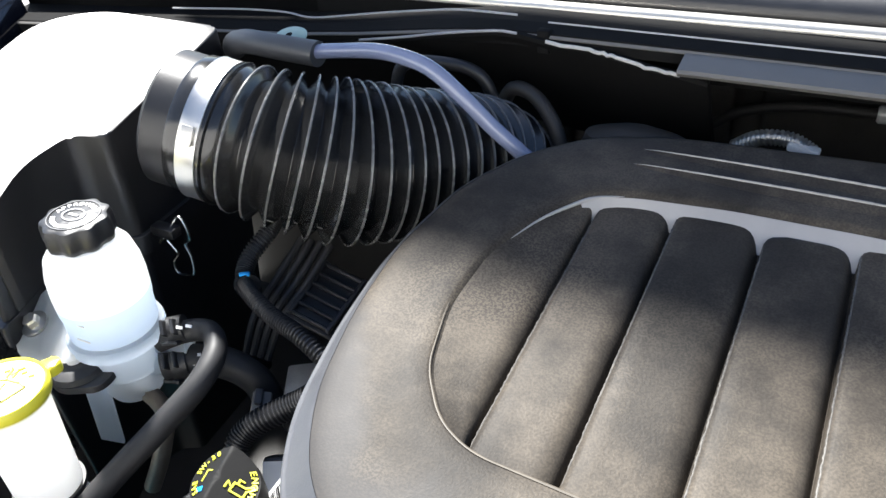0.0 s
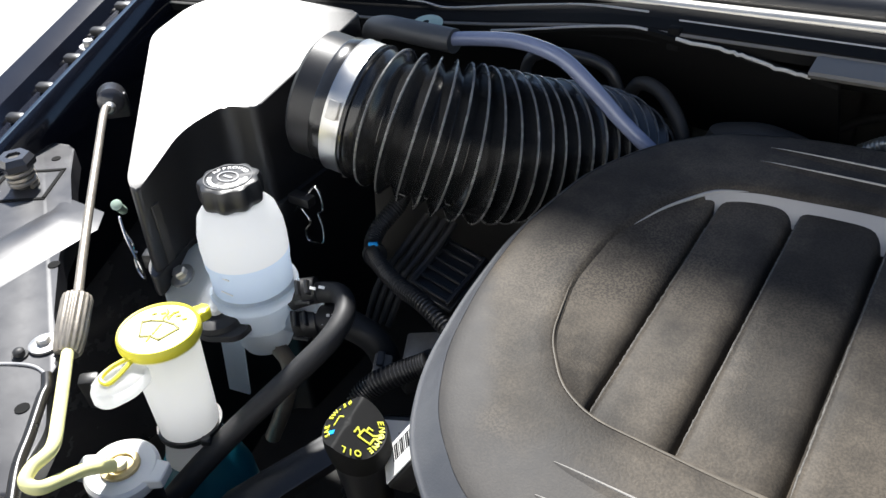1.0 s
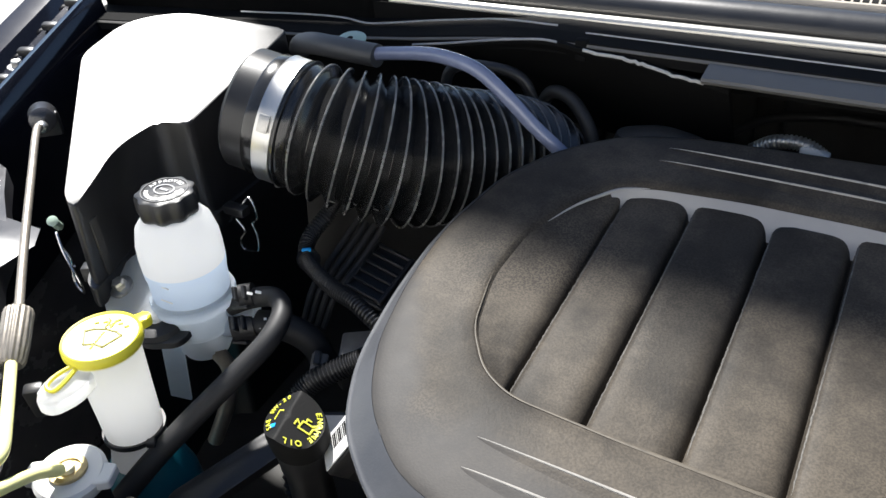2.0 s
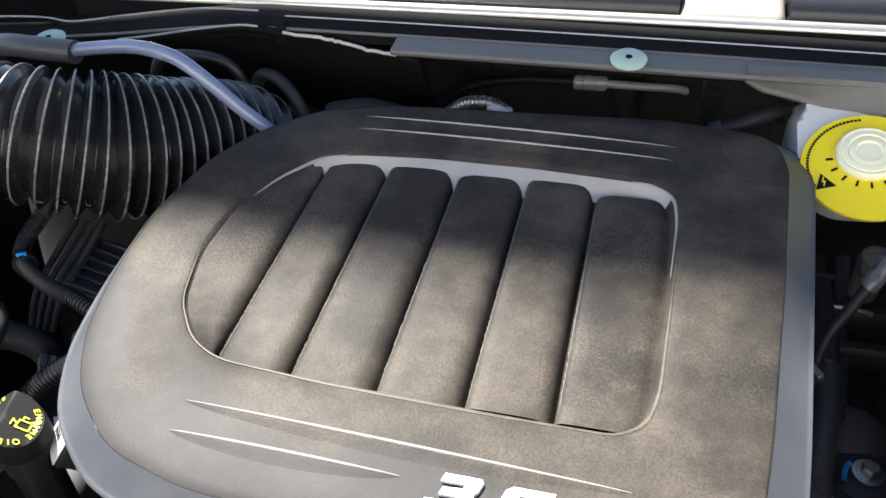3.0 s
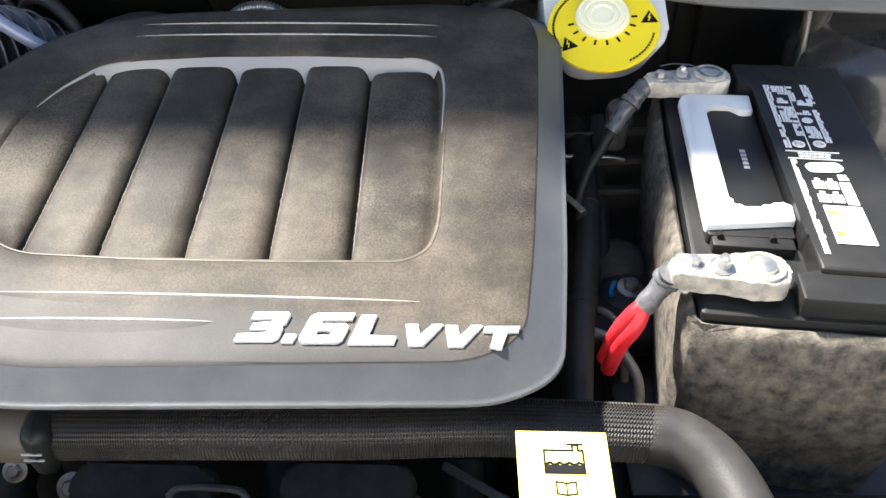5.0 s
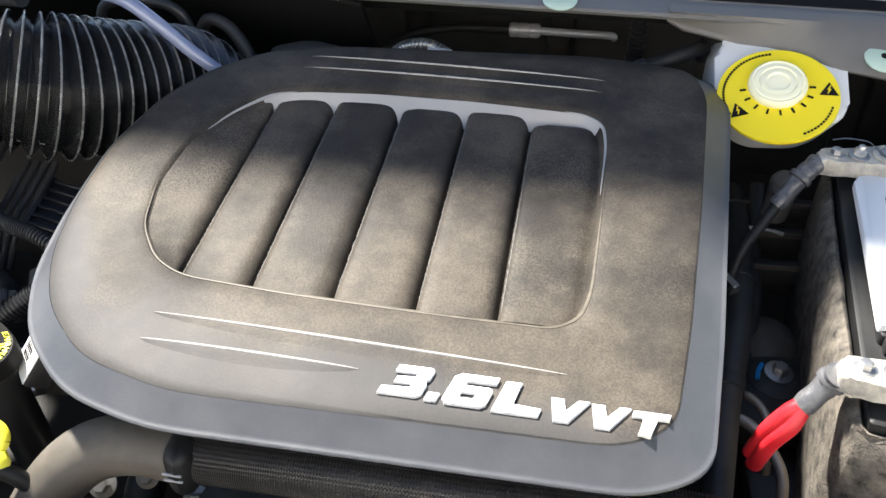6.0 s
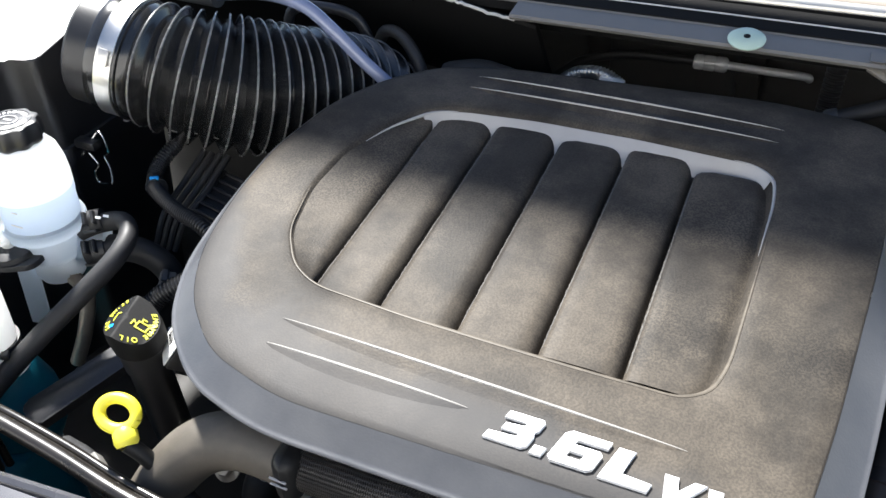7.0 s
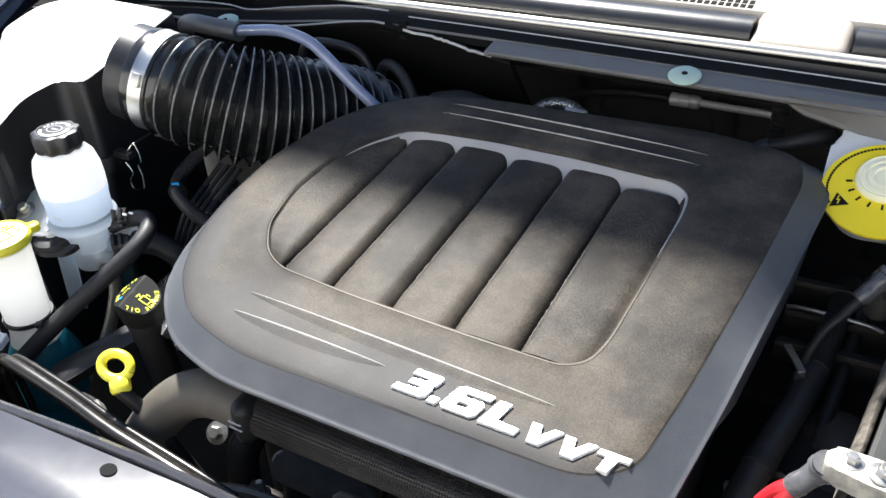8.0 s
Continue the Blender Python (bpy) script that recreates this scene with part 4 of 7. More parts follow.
def ridge(x0, x1, y_from, y_to, width, height, name="accent_ridge"):
    """A long low crease, pointed at both ends, steep behind and soft in front."""
    bm = bmesh.new()
    rows = []
    for k in range(33):
        t = k / 32
        s = math.sin(math.pi * t) ** 0.55 if 0 < t < 1 else 0.0
        x = x0 + (x1 - x0) * t
        y = y_from + (y_to - y_from) * t
        w, h = width * s + 0.0004, height * s + 0.0002
        rows.append([bm.verts.new((x, yy, top_z(x, yy) + hh)) for yy, hh in ((y + w * 0.42, -0.0004), (y + w * 0.22, h * 0.70), (y, h), (y - w * 0.25, h * 0.92), (y - w * 0.8, h * 0.45), (y - w * 2.2, -0.0004))])
    for a, b in zip(rows, rows[1:]):
        for i in range(5):
            bm.faces.new((a[i], a[i + 1], b[i + 1], b[i]))
    part(name, bm, COVER, cover, sharp=30)
    # thin pale tube, painted as the highlight on the crest
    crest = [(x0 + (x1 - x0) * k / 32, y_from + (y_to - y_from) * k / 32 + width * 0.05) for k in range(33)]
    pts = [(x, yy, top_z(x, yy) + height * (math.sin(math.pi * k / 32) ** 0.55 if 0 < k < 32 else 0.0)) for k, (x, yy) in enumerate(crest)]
    part("ridge_crest", tube(pts, lambda t: 0.0002 + 0.0010 * math.sin(math.pi * t) ** 0.6, seg=8, curved=False), RIDGE_GLINT, cover, "pale line painting the glint on a crest")


ridge(-0.138, 0.145, 0.2595, 0.2500, 0.0054, 0.0012)
ridge(-0.137, 0.013, 0.2360, 0.2335, 0.0054, 0.0012)
ridge(-0.126, 0.156, 0.6005, 0.5965, 0.0045, 0.0024)
ridge(-0.128, 0.153, 0.5800, 0.5770, 0.0045, 0.0024)

# raised silver letters: strokes as outlines in a unit cell, 1 wide and 1 high
GLYPHS = {
    "3": [(0.10, 1.0), (0.92, 1.0), (1.0, 0.90), (1.0, 0.62), (0.90, 0.52), (1.0, 0.42), (1.0, 0.10), (0.90, 0.0), (0.0, 0.0), (0.0, 0.24), (0.68, 0.24), (0.68, 0.40), (0.22, 0.40), (0.22, 0.61), (0.68, 0.61), (0.68, 0.77), (0.10, 0.77)],
    ".": [(0.0, 0.0), (1.0, 0.0), (1.0, 1.0), (0.0, 1.0)],
    "6": [(0.12, 1.0), (1.0, 1.0), (1.0, 0.79), (0.33, 0.79), (0.33, 0.63), (0.90, 0.63), (1.0, 0.54), (1.0, 0.10), (0.90, 0.0), (0.10, 0.0), (0.0, 0.10), (0.0, 0.88)],
    "L": [(0.0, 1.0), (0.36, 1.0), (0.36, 0.25), (1.0, 0.25), (1.0, 0.0), (0.0, 0.0)],
    "V": [(0.0, 1.0), (0.34, 1.0), (0.50, 0.36), (0.70, 1.0), (1.0, 1.0), (0.68, 0.0), (0.30, 0.0)],
    "T": [(0.0, 1.0), (1.0, 1.0), (1.0, 0.74), (0.68, 0.74), (0.68, 0.0), (0.34, 0.0), (0.34, 0.74), (0.0, 0.74)],
}


def holed(outer, hole, low, high):
    """An upright plate with a hole through it."""
    bm = bmesh.new()
    loops = []
    for ring in (outer, hole):
        vs = [bm.verts.new((a, b, high(a, b))) for a, b in ring]
        loops.append([bm.edges.new((vs[k - 1], vs[k])) for k in range(len(vs))])
    bmesh.ops.triangle_fill(bm, use_beauty=True, use_dissolve=False, edges=[e for r in loops for e in r])
    rim = [(e.verts[0], e.verts[1]) for r in loops for e in r]
    foot = {v: bm.verts.new((v.co.x, v.co.y, low(v.co.x, v.co.y))) for v in list(bm.verts)}
    for a, b in rim:
        bm.faces.new((a, b, foot[b], foot[a]))
    return bm


for c, x, w, h in (("3", 0.0295, 0.0268, 0.0235), (".", 0.0592, 0.0074, 0.0062), ("6", 0.0695, 0.0272, 0.0235), ("L", 0.1010, 0.0285, 0.0235), ("V", 0.1315, 0.0240, 0.0168), ("V", 0.1563, 0.0240, 0.0168), ("T", 0.1815, 0.0222, 0.0168)):
    y = 0.2165 - 0.036 * (x - 0.03)
    pts = [(x + px * w + py * h * 0.30, y + py * h) for px, py in GLYPHS[c]]
    if c == "6":
        eye = [(x + px * w + py * h * 0.30, y + py * h) for px, py in ((0.33, 0.42), (0.67, 0.42), (0.67, 0.22), (0.33, 0.22))]
        part("letter", holed(pts, eye, lambda a, b: top_z(a, b) - 0.001, lambda a, b: top_z(a, b) + 0.0026), BADGE, cover, "raised silver letter", smooth=False)
        continue
    part("letter", prism(pts, lambda a, b: top_z(a, b) - 0.001, lambda a, b: top_z(a, b) + 0.0026, None, 0.0006, 1), BADGE, cover, "raised silver letter", smooth=False)


# ---- air intake side ----


def lid_z(x, y):
    return 1.024 - 0.2135 * (x + 0.533) + 0.171 * (y - 0.444)


airbox = thing("air_filter_box", "black plastic air filter box with sunlit top and wire clips", "air filter box")
LID = rounded([(-0.549, 0.313), (-0.558, 0.345), (-0.572, 0.388), (-0.564, 0.434), (-0.537, 0.447), (-0.546, 0.618), (-0.660, 0.580), (-0.696, 0.535), (-0.692, 0.470), (-0.566, 0.320)],
              [0.008, 0.03, 0.04, 0.012, 0.008, 0.010, 0.03, 0.03, 0.012, 0.008], 6)
part("lid", prism(LID, 0.925, lid_z, None, 0.012, 6, taper=1.03), AIRBOX, airbox, "grained lid bright with glare", sharp=50)
# ribs lighter than the box: edge glints put into their colour
for x, y, rz, z, h in ((-0.541, 0.470, 92, 0.965, 0.055), (-0.543, 0.492, 92, 0.965, 0.055), (-0.545, 0.514, 92, 0.965, 0.055), (-0.553, 0.330, 105, 0.955, 0.060), (-0.559, 0.345, 107, 0.955, 0.066), (-0.565, 0.362, 107, 0.955, 0.070),
                       (-0.571, 0.380, 100, 0.958, 0.074), (-0.572, 0.398, 82, 0.958, 0.076), (-0.569, 0.416, 75, 0.96, 0.078), (-0.556, 0.318, 0, 0.95, 0.05)):
    part("stiffening_rib", box((0.0016, 0.010, h), pose(x, y, z, 0, 0, rz - 90), 0.0006, 1), DUSTY_RUBBER_GLINT, airbox)
BASE = [(-0.615 + (x + 0.615) * 1.08, 0.465 + (y - 0.465) * 1.07) for x, y in LID]
part("rim", prism(BASE, 0.906, 0.926, None, 0.003, 2), AIRBOX, airbox)
part("base", prism([(-0.615 + (x + 0.615) * 0.98, 0.465 + (y - 0.465) * 0.98) for x, y in LID], 0.64, 0.908, None, 0.004, 2, taper=0.85), AIRBOX, airbox)
HOSE_AT = Vector((-0.450, 0.490, 1.0245))
HOSE_AXIS = Vector((0.945, 0.20, -0.26)).normalized()
part("outlet_neck", lathe([(0.052, -0.046), (0.0565, -0.042), (0.0565, -0.020), (0.0560, 0.01)], HOSE_AT, HOSE_AXIS, 56), AIRBOX, airbox)
PLAN = LEFT


def wire_clip(points, name="wire_clip"):
    part(name, tube(points, 0.0013, 72, 8), CHROME, airbox, "bent shiny wire clip")


PLAN = MIDDLE
CLIP = [(-0.022, -0.004, 0.004), (-0.006, -0.003, 0.022), (0.006, 0.0, 0.036), (0.012, 0.0, 0.028), (0.010, 0.002, 0.012), (0.002, 0.003, 0.004), (0.006, 0.002, -0.010), (0.004, 0.0, -0.027), (-0.014, 0.0, -0.030), (-0.016, 0.0, -0.018), (-0.008, 0.0, -0.006), (-0.016, 0.0, 0.006)]
wire_clip([Vector((-0.497, 0.456, 0.915)) + Vector(q) for q in CLIP])
PLAN = LEFT
PLAN = MIDDLE
wire_clip([Vector((-0.634, 0.343, 0.902)) + Vector((-0.9 * x, 0.3 * x + y, 0.95 * z)) for x, y, z in CLIP])
part("clip_lug", box((0.026, 0.012, 0.010), pose(-0.506, 0.452, 0.936, 0, 0, 0), 0.002), AIRBOX, airbox)
part("clip_lug", box((0.018, 0.014, 0.016), pose(-0.592, 0.338, 0.910, 0, 0, 30), 0.002), AIRBOX, airbox)
PLAN = MIDDLE
hose = thing("intake_hose", "glossy black ribbed rubber intake hose with steel clamp", "intake hose")
BELLOW = [HOSE_AT + HOSE_AXIS * 0.010, HOSE_AT + HOSE_AXIS * 0.035, (-0.392, 0.507, 1.006), (-0.360, 0.528, 0.992), (-0.330, 0.560, 0.980), (-0.302, 0.600, 0.967), (-0.280, 0.645, 0.945), (-0.268, 0.672, 0.900)]
RIBS = 25


def bellow_radius(t):
    u = (RIBS * (0.74 * t + 0.26 * t * t)) % 1.0
    swell = float(np.interp(t, [0.0, 0.08, 0.30, 0.42, 0.55, 0.70, 0.87, 1.0], [0.0600, 0.0622, 0.0692, 0.0672, 0.0622, 0.0590, 0.0550, 0.0520]))
    d = 2 * min(u, 1 - u)
    return swell - 0.0115 * (math.sqrt(d * d + 0.012) - 0.1095) + 0.0010 * math.exp(-(d / 0.13) ** 2)


part("bellows", tube(even(BELLOW, RIBS * 34), bellow_radius, seg=64, curved=False), BELLOWS, hose, sharp=80)
# Pale rings along the rib crests stand in for their bright glints.
RIB_GLINT = mat("rib_glint_tone", (0.10, 0.10, 0.10), 0.26, scale=60, second=(0.18, 0.175, 0.17), spec=0.9)
centre = even(BELLOW, 400)
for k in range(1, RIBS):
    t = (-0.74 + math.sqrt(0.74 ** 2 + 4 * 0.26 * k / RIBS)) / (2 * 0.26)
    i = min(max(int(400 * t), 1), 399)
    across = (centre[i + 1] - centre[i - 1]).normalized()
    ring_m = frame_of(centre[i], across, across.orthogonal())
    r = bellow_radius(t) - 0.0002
    part("rib_crest", tube([ring_m @ Vector((r * math.cos(a), r * math.sin(a), 0)) for a in (2 * math.pi * q / 56 for q in range(57))], 0.00105, seg=6, caps=False, curved=False), RIB_GLINT, hose, "polished rib crest")
part("cuff", lathe([(0.0570, -0.022), (0.0582, -0.020), (0.0584, -0.013), (0.0584, 0.010), (0.0578, 0.014), (0.0560, 0.018), (0.0545, 0.020)], HOSE_AT, HOSE_AXIS, 56), BELLOWS, hose)
clamp = part("clamp", lathe([(0.0585, -0.010), (0.0600, -0.010), (0.0596, -0.0085), (0.0596, 0.0045), (0.0600, 0.006), (0.0585, 0.006)], HOSE_AT, HOSE_AXIS, 64), BAND, hose, "shiny steel band clamp", sharp=30)
side = HOSE_AXIS.cross(Vector((0, 0, 1))).normalized()
up = side.cross(HOSE_AXIS)
spot = (side * 0.90 + up * 0.42).normalized()
part("clamp_buckle", box((0.010, 0.016, 0.003), frame_of(HOSE_AT + HOSE_AXIS * -0.002 + spot * 0.0610, spot, HOSE_AXIS), 0.001, 2), STEEL, clamp)
part("clamp_tail", box((0.006, 0.008, 0.012), (-0.470, 0.480, 0.962), 0.001), STEEL, clamp)
for k, f in enumerate((0.12, 0.20, 0.26, 0.33, 0.40, 0.47)):
    c = Vector(even(BELLOW, 100)[int(100 * f)])
    part("mould_tick", box((0.006, 0.0010, 0.0010), frame_of(c + (side * 0.93 + up * -0.42).normalized() * (bellow_radius(f) + 0.0002), side, HOSE_AXIS), 0.0003, 1), GREY_FLANGE, hose)
end = Vector(BELLOW[-1])
part("throttle_cuff", lathe([(0.040, -0.012), (0.042, -0.006), (0.042, 0.028), (0.036, 0.034)], end, (0.35, 0.5, -0.9), 40), RUBBER, hose)

breather = thing("breather_tube", "blue-grey plastic breather tube arching over the intake hose", "tube")
part("tube", tube([(-0.432, 0.595, 1.054), (-0.396, 0.597, 1.059), (-0.359, 0.593, 1.065), (-0.330, 0.588, 1.066), (-0.301, 0.585, 1.060), (-0.274, 0.585, 1.040), (-0.248, 0.590, 1.012), (-0.213, 0.596, 0.980)], 0.0068, 48, 16), BLUE_TUBE, breather)
part("sleeve", tube([(-0.545, 0.630, 1.030), (-0.530, 0.618, 1.042), (-0.505, 0.608, 1.050), (-0.470, 0.600, 1.053), (-0.418, 0.595, 1.054)], 0.0115, 24, 16), GREY_SLEEVE, breather, "soft grey rubber sleeve")
part("elbow", tube([(-0.292, 0.70, 0.972), (-0.276, 0.695, 0.998), (-0.250, 0.685, 0.998), (-0.226, 0.672, 0.978), (-0.215, 0.665, 0.95)], 0.007, 24, 12), DEEP, breather)
part("rear_loop", tube([(-0.385, 0.66, 0.985), (-0.375, 0.665, 1.020), (-0.335, 0.67, 1.026), (-0.300, 0.675, 1.016), (-0.285, 0.68, 0.98)], 0.006, 24, 10), PLASTIC, breather)
PLAN = LEFT


# ---- power steering fluid reservoir ----
ps = thing("power_steering_reservoir", "white and pale blue plastic fluid reservoir with black cap", "fluid reservoir", at=(-0.441, 0.332, 0))
part("upper_body", lathe([(0.0180, 0.996), (0.0225, 0.993), (0.0295, 0.984), (0.0326, 0.971), (0.0333, 0.959), (0.0330, 0.949)], (0, 0, 0), seg=48, caps=False), WHITE_PLASTIC, ps)
part("fluid_zone", lathe([(0.0331, 0.949), (0.0327, 0.942), (0.0318, 0.938), (0.0314, 0.920)], (0, 0, 0), seg=48, caps=False), BLUE_PLASTIC, ps, "blue tint of the fluid inside")
part("seam_flange", lathe([(0.030, 0.9200), (0.0344, 0.9185), (0.0352, 0.9160), (0.0352, 0.9110), (0.0343, 0.9085), (0.029, 0.9070)], (0, 0, 0), seg=48, caps=False), PALE_BLUE, ps)
part("lower_cup", lathe([(0.0292, 0.909), (0.0282, 0.888), (0.0284, 0.885), (0.0270, 0.8825), (0.0236, 0.880), (0.0228, 0.864), (0.0195, 0.857), (0.0, 0.856)], (0, 0, 0), seg=44, caps=False), PALE_BLUE, ps)
cap = part("cap", lathe([(0.0190, 0.9925), (0.0224, 0.9955), (0.0232, 0.9995), (0.0230, 1.0085), (0.0218, 1.0120), (0.0196, 1.0130), (0.0, 1.0130)], (0, 0, 0), seg=90, lobes=9, lobe=0.05), PLASTIC, ps, "black fluted screw cap", sharp=45)
part("cap_ring", lathe([(0.0180, 1.0125), (0.0180, 1.0137), (0.0172, 1.0137), (0.0172, 1.0125)], (0, 0, 0), seg=48), GREY_SLEEVE, cap)
part("cap_symbol", lathe([(0.0088, 1.0125), (0.0088, 1.0139), (0.0076, 1.0139), (0.0076, 1.0125)], (0, 0, 0), seg=32, oval=0.8), GREY_INK, cap)
part("cap_symbol", box((0.0085, 0.0026, 0.0012), (0, 0, 1.0133), 0.0003, 1), GREY_INK, cap)
letter_ring("APPROVED", (0, 0, 1.0131), (0, 0, 1), (0.86, 0.5, 0), 0.0137, 0.0052, 150, 16.5, WHITE, cap, bold=0.00005)
bars_ring(15, (0, 0, 1.0132), (0, 0, 1), (0.86, 0.5, 0), 0.0137, (0.0022, 0.0030, 0.0006), -8, 12, WHITE, cap, "cap_print")
# moulded level lines on the blue part
for z in (0.930, 0.944):
    part("level_line", box((0.012, 0.0008, 0.0010), (0.0065, -0.0318, z), 0, 1), WHITE, ps, smooth=False)
ear = prism(rounded([(-0.078, -0.030), (-0.048, -0.052), (-0.008, -0.040), (0.004, -0.010), (-0.030, 0.016), (-0.066, 0.012)], 0.007, 4), 0.906, 0.911, None, 0.0015, 2)
bmesh.ops.transform(ear, matrix=pose(-0.045, -0.010, 0.922, 22, 0, 0) @ pose(0.045, 0.010, -0.909), verts=ear.verts)
part("bracket_ear", ear, WHITE_PLASTIC, ps, "white moulded mounting ear")
hexbolt("bracket_bolt", ps, (-0.056, -0.024, 0.9195), (0, -0.38, 0.92), 0.0060)
part("bolt_washer", lathe([(0.0105, 0.0), (0.0105, 0.002), (0.0, 0.002)], (-0.056, -0.024, 0.9182), (0, -0.38, 0.92), 22), STEEL, ps)
part("hose_stub", lathe([(0.009, 0.0), (0.009, 0.03)], (0.020, 0.010, 0.900), (0.9, 0.3, 0), 18), PALE_BLUE, ps)
part("hose_stub", lathe([(0.010, 0.0), (0.010, 0.03)], (0.020, 0.006, 0.884), (0.9, 0.2, 0), 18), PALE_BLUE, ps)


def spring_clamp(parent, at, axis, r, label="black spring hose clamp"):
    bm = lathe([(r, -0.006), (r + 0.0012, -0.006), (r + 0.0012, 0.006), (r, 0.006)], at, axis, 28)
    a, s = Vector(at), Vector(axis).normalized()
    for dx in (-0.004, 0.004):
        box((0.0030, 0.012, 0.010), frame_of(a + s * dx + Vector((0, -r * 0.75, r * 0.72)), (0, -0.7, 0.7), s), 0.0008, 1, bm)
    box((0.017, 0.003, 0.008), frame_of(a + Vector((0, -r * 1.0, -r * 0.6)), (0, -1, 0.3), s), 0.0008, 1, bm)
    return part("hose_clamp", bm, PLASTIC, parent, label, sharp=30)


ret = thing("return_hose", "matt black rubber hose curving from the fluid reservoir", "hose")
RET = [(-0.414, 0.344, 0.903), (-0.394, 0.354, 0.913), (-0.372, 0.358, 0.919), (-0.356, 0.344, 0.918), (-0.353, 0.318, 0.910), (-0.365, 0.285, 0.893), (-0.383, 0.245, 0.870), (-0.400, 0.205, 0.845), (-0.412, 0.165, 0.820), (-0.420, 0.12, 0.79)]
part("hose", tube(RET, 0.0084, 60, 18), RUBBER, ret)
spring_clamp(ret, (-0.398, 0.352, 0.915), (0.85, 0.5, 0.2), 0.0090)
bm = bmesh.new()
for x, y, z in ((-0.389, 0.3465, 0.9245), (-0.381, 0.3485, 0.9275)):
    box((0.005, 0.0022, 0.0008), pose(x, y, z, 40, 0, 15), 0, 1, bm)
part("print_mark", bm, WHITE, ret)
feed = thing("feed_hose", "short thick black rubber hose with pale printed marks", "hose")
part("hose", tube([(-0.412, 0.340, 0.884), (-0.395, 0.352, 0.886), (-0.372, 0.364, 0.884), (-0.352, 0.372, 0.868), (-0.345, 0.376, 0.835)], 0.0125, 24, 18), RUBBER, feed)
spring_clamp(feed, (-0.400, 0.348, 0.885), (0.8, 0.55, 0.1), 0.0128)
bm = bmesh.new()
for k in range(6):
    box((0.0030, 0.0030, 0.0006), frame_of(Vector((-0.386 + 0.0036 * k, 0.3455 + 0.0024 * k, 0.8918)), (0.2, -0.62, 0.75), (0.8, 0.5, 0)), 0, 1, bm)
for k in range(4):
    box((0.0026, 0.0022, 0.0006), frame_of(Vector((-0.383 + 0.0036 * k, 0.3515 + 0.0024 * k, 0.8972)), (0.2, -0.40, 0.9), (0.8, 0.5, 0)), 0, 1, bm)
part("print_mark", bm, WHITE, feed)

# rubber mount beside the reservoirs
mount = thing("rubber_mount", "black rubber mount with a pale steel stud", "mount", at=(-0.4535, 0.2965, 0.9020))
part("grommet", lathe([(0.019, -0.008), (0.0205, -0.004), (0.019, 0.0), (0.013, 0.0025), (0.009, 0.0032), (0.0, 0.0036)], (0, 0, 0), seg=32), RUBBER, mount)
part("stud", lathe([(0.0056, 0.003), (0.0054, 0.0075), (0.0038, 0.0105), (0.0, 0.0115)], (0, 0, 0), seg=16), WHITE, mount)
part("plate", prism(rounded([(-0.022, -0.014), (0.004, -0.022), (0.030, -0.008), (0.028, 0.012), (0.006, 0.024), (-0.016, 0.018)], 0.009, 5), -0.010, -0.0045, None, 0.0015, 2), PLASTIC, mount)
part("stay", box((0.020, 0.003, 0.10), pose(-0.010, 0.012, -0.06, 10, 12, 20), 0.001), PALE_BLUE, mount)
part("brace", tube([(0.02, 0.02, -0.02), (0.035, 0.03, -0.06), (0.030, 0.02, -0.10), (0.015, 0.01, -0.14)], 0.007, 20, 10), DULL_STEEL, mount)

# ---- washer fluid filler ----
wash = thing("washer_bottle", "white washer filler neck with yellow cap over a teal tank", "washer bottle", at=(-0.4206, 0.223, 0))
wash.rotation_euler.z = radians(28)
part("neck", lathe([(0.0245, 0.950), (0.0240, 0.938), (0.0226, 0.903), (0.0214, 0.864), (0.0216, 0.850), (0.0245, 0.838)], (0, 0, 0), seg=44, caps=False), WHITE_PLASTIC, wash)
part("tank", lathe([(0.0244, 0.8382), (0.0310, 0.824), (0.0360, 0.808), (0.0375, 0.790), (0.0360, 0.772), (0.0290, 0.757), (0.015, 0.750), (0.0, 0.749)], (0, 0, 0), seg=48, caps=False), TEAL, wash, "tank tinted by blue-green fluid")
part("lower_tank", prism(rounded([(-0.085, -0.045), (0.00, -0.060), (0.030, -0.010), (0.010, 0.030), (-0.080, 0.030)], 0.02, 5), 0.60, 0.765, None, 0.012, 4), TEAL, wash, "tank tinted by blue-green fluid")
part("strap", lathe([(0.0214, 0.8625), (0.0236, 0.8625), (0.0236, 0.8665), (0.0212, 0.8665)], (0, 0, 0), seg=40), PLASTIC, wash, "black cable tie")
part("strap_lock", box((0.007, 0.006, 0.006), (0.018, -0.017, 0.8645), 0.001, 1), PLASTIC, wash)
wcap = part("cap", lathe([(0.0248, 0.945), (0.0276, 0.947), (0.0278, 0.953), (0.0268, 0.9555), (0.0252, 0.9549), (0.0, 0.9553)], (0, 0, 0), seg=52), IVORY, wash, "yellow snap cap with wiper symbol", sharp=30)
part("cap_rim", lathe([(0.0275, 0.9478), (0.0284, 0.949), (0.0284, 0.9535), (0.0271, 0.9562), (0.0257, 0.9557), (0.0259, 0.9547)], (0, 0, 0), seg=52), YELLOW, wcap)
part("hinge_loop", tube([pose(0, 0, 0, 0, 0, 26) @ Vector(q) for q in ((-0.021, -0.016, 0.950), (-0.033, -0.020, 0.949), (-0.040, -0.027, 0.948), (-0.036, -0.033, 0.947), (-0.028, -0.028, 0.948), (-0.020, -0.019, 0.949))], 0.0016, 30, 8), YELLOW, wcap)
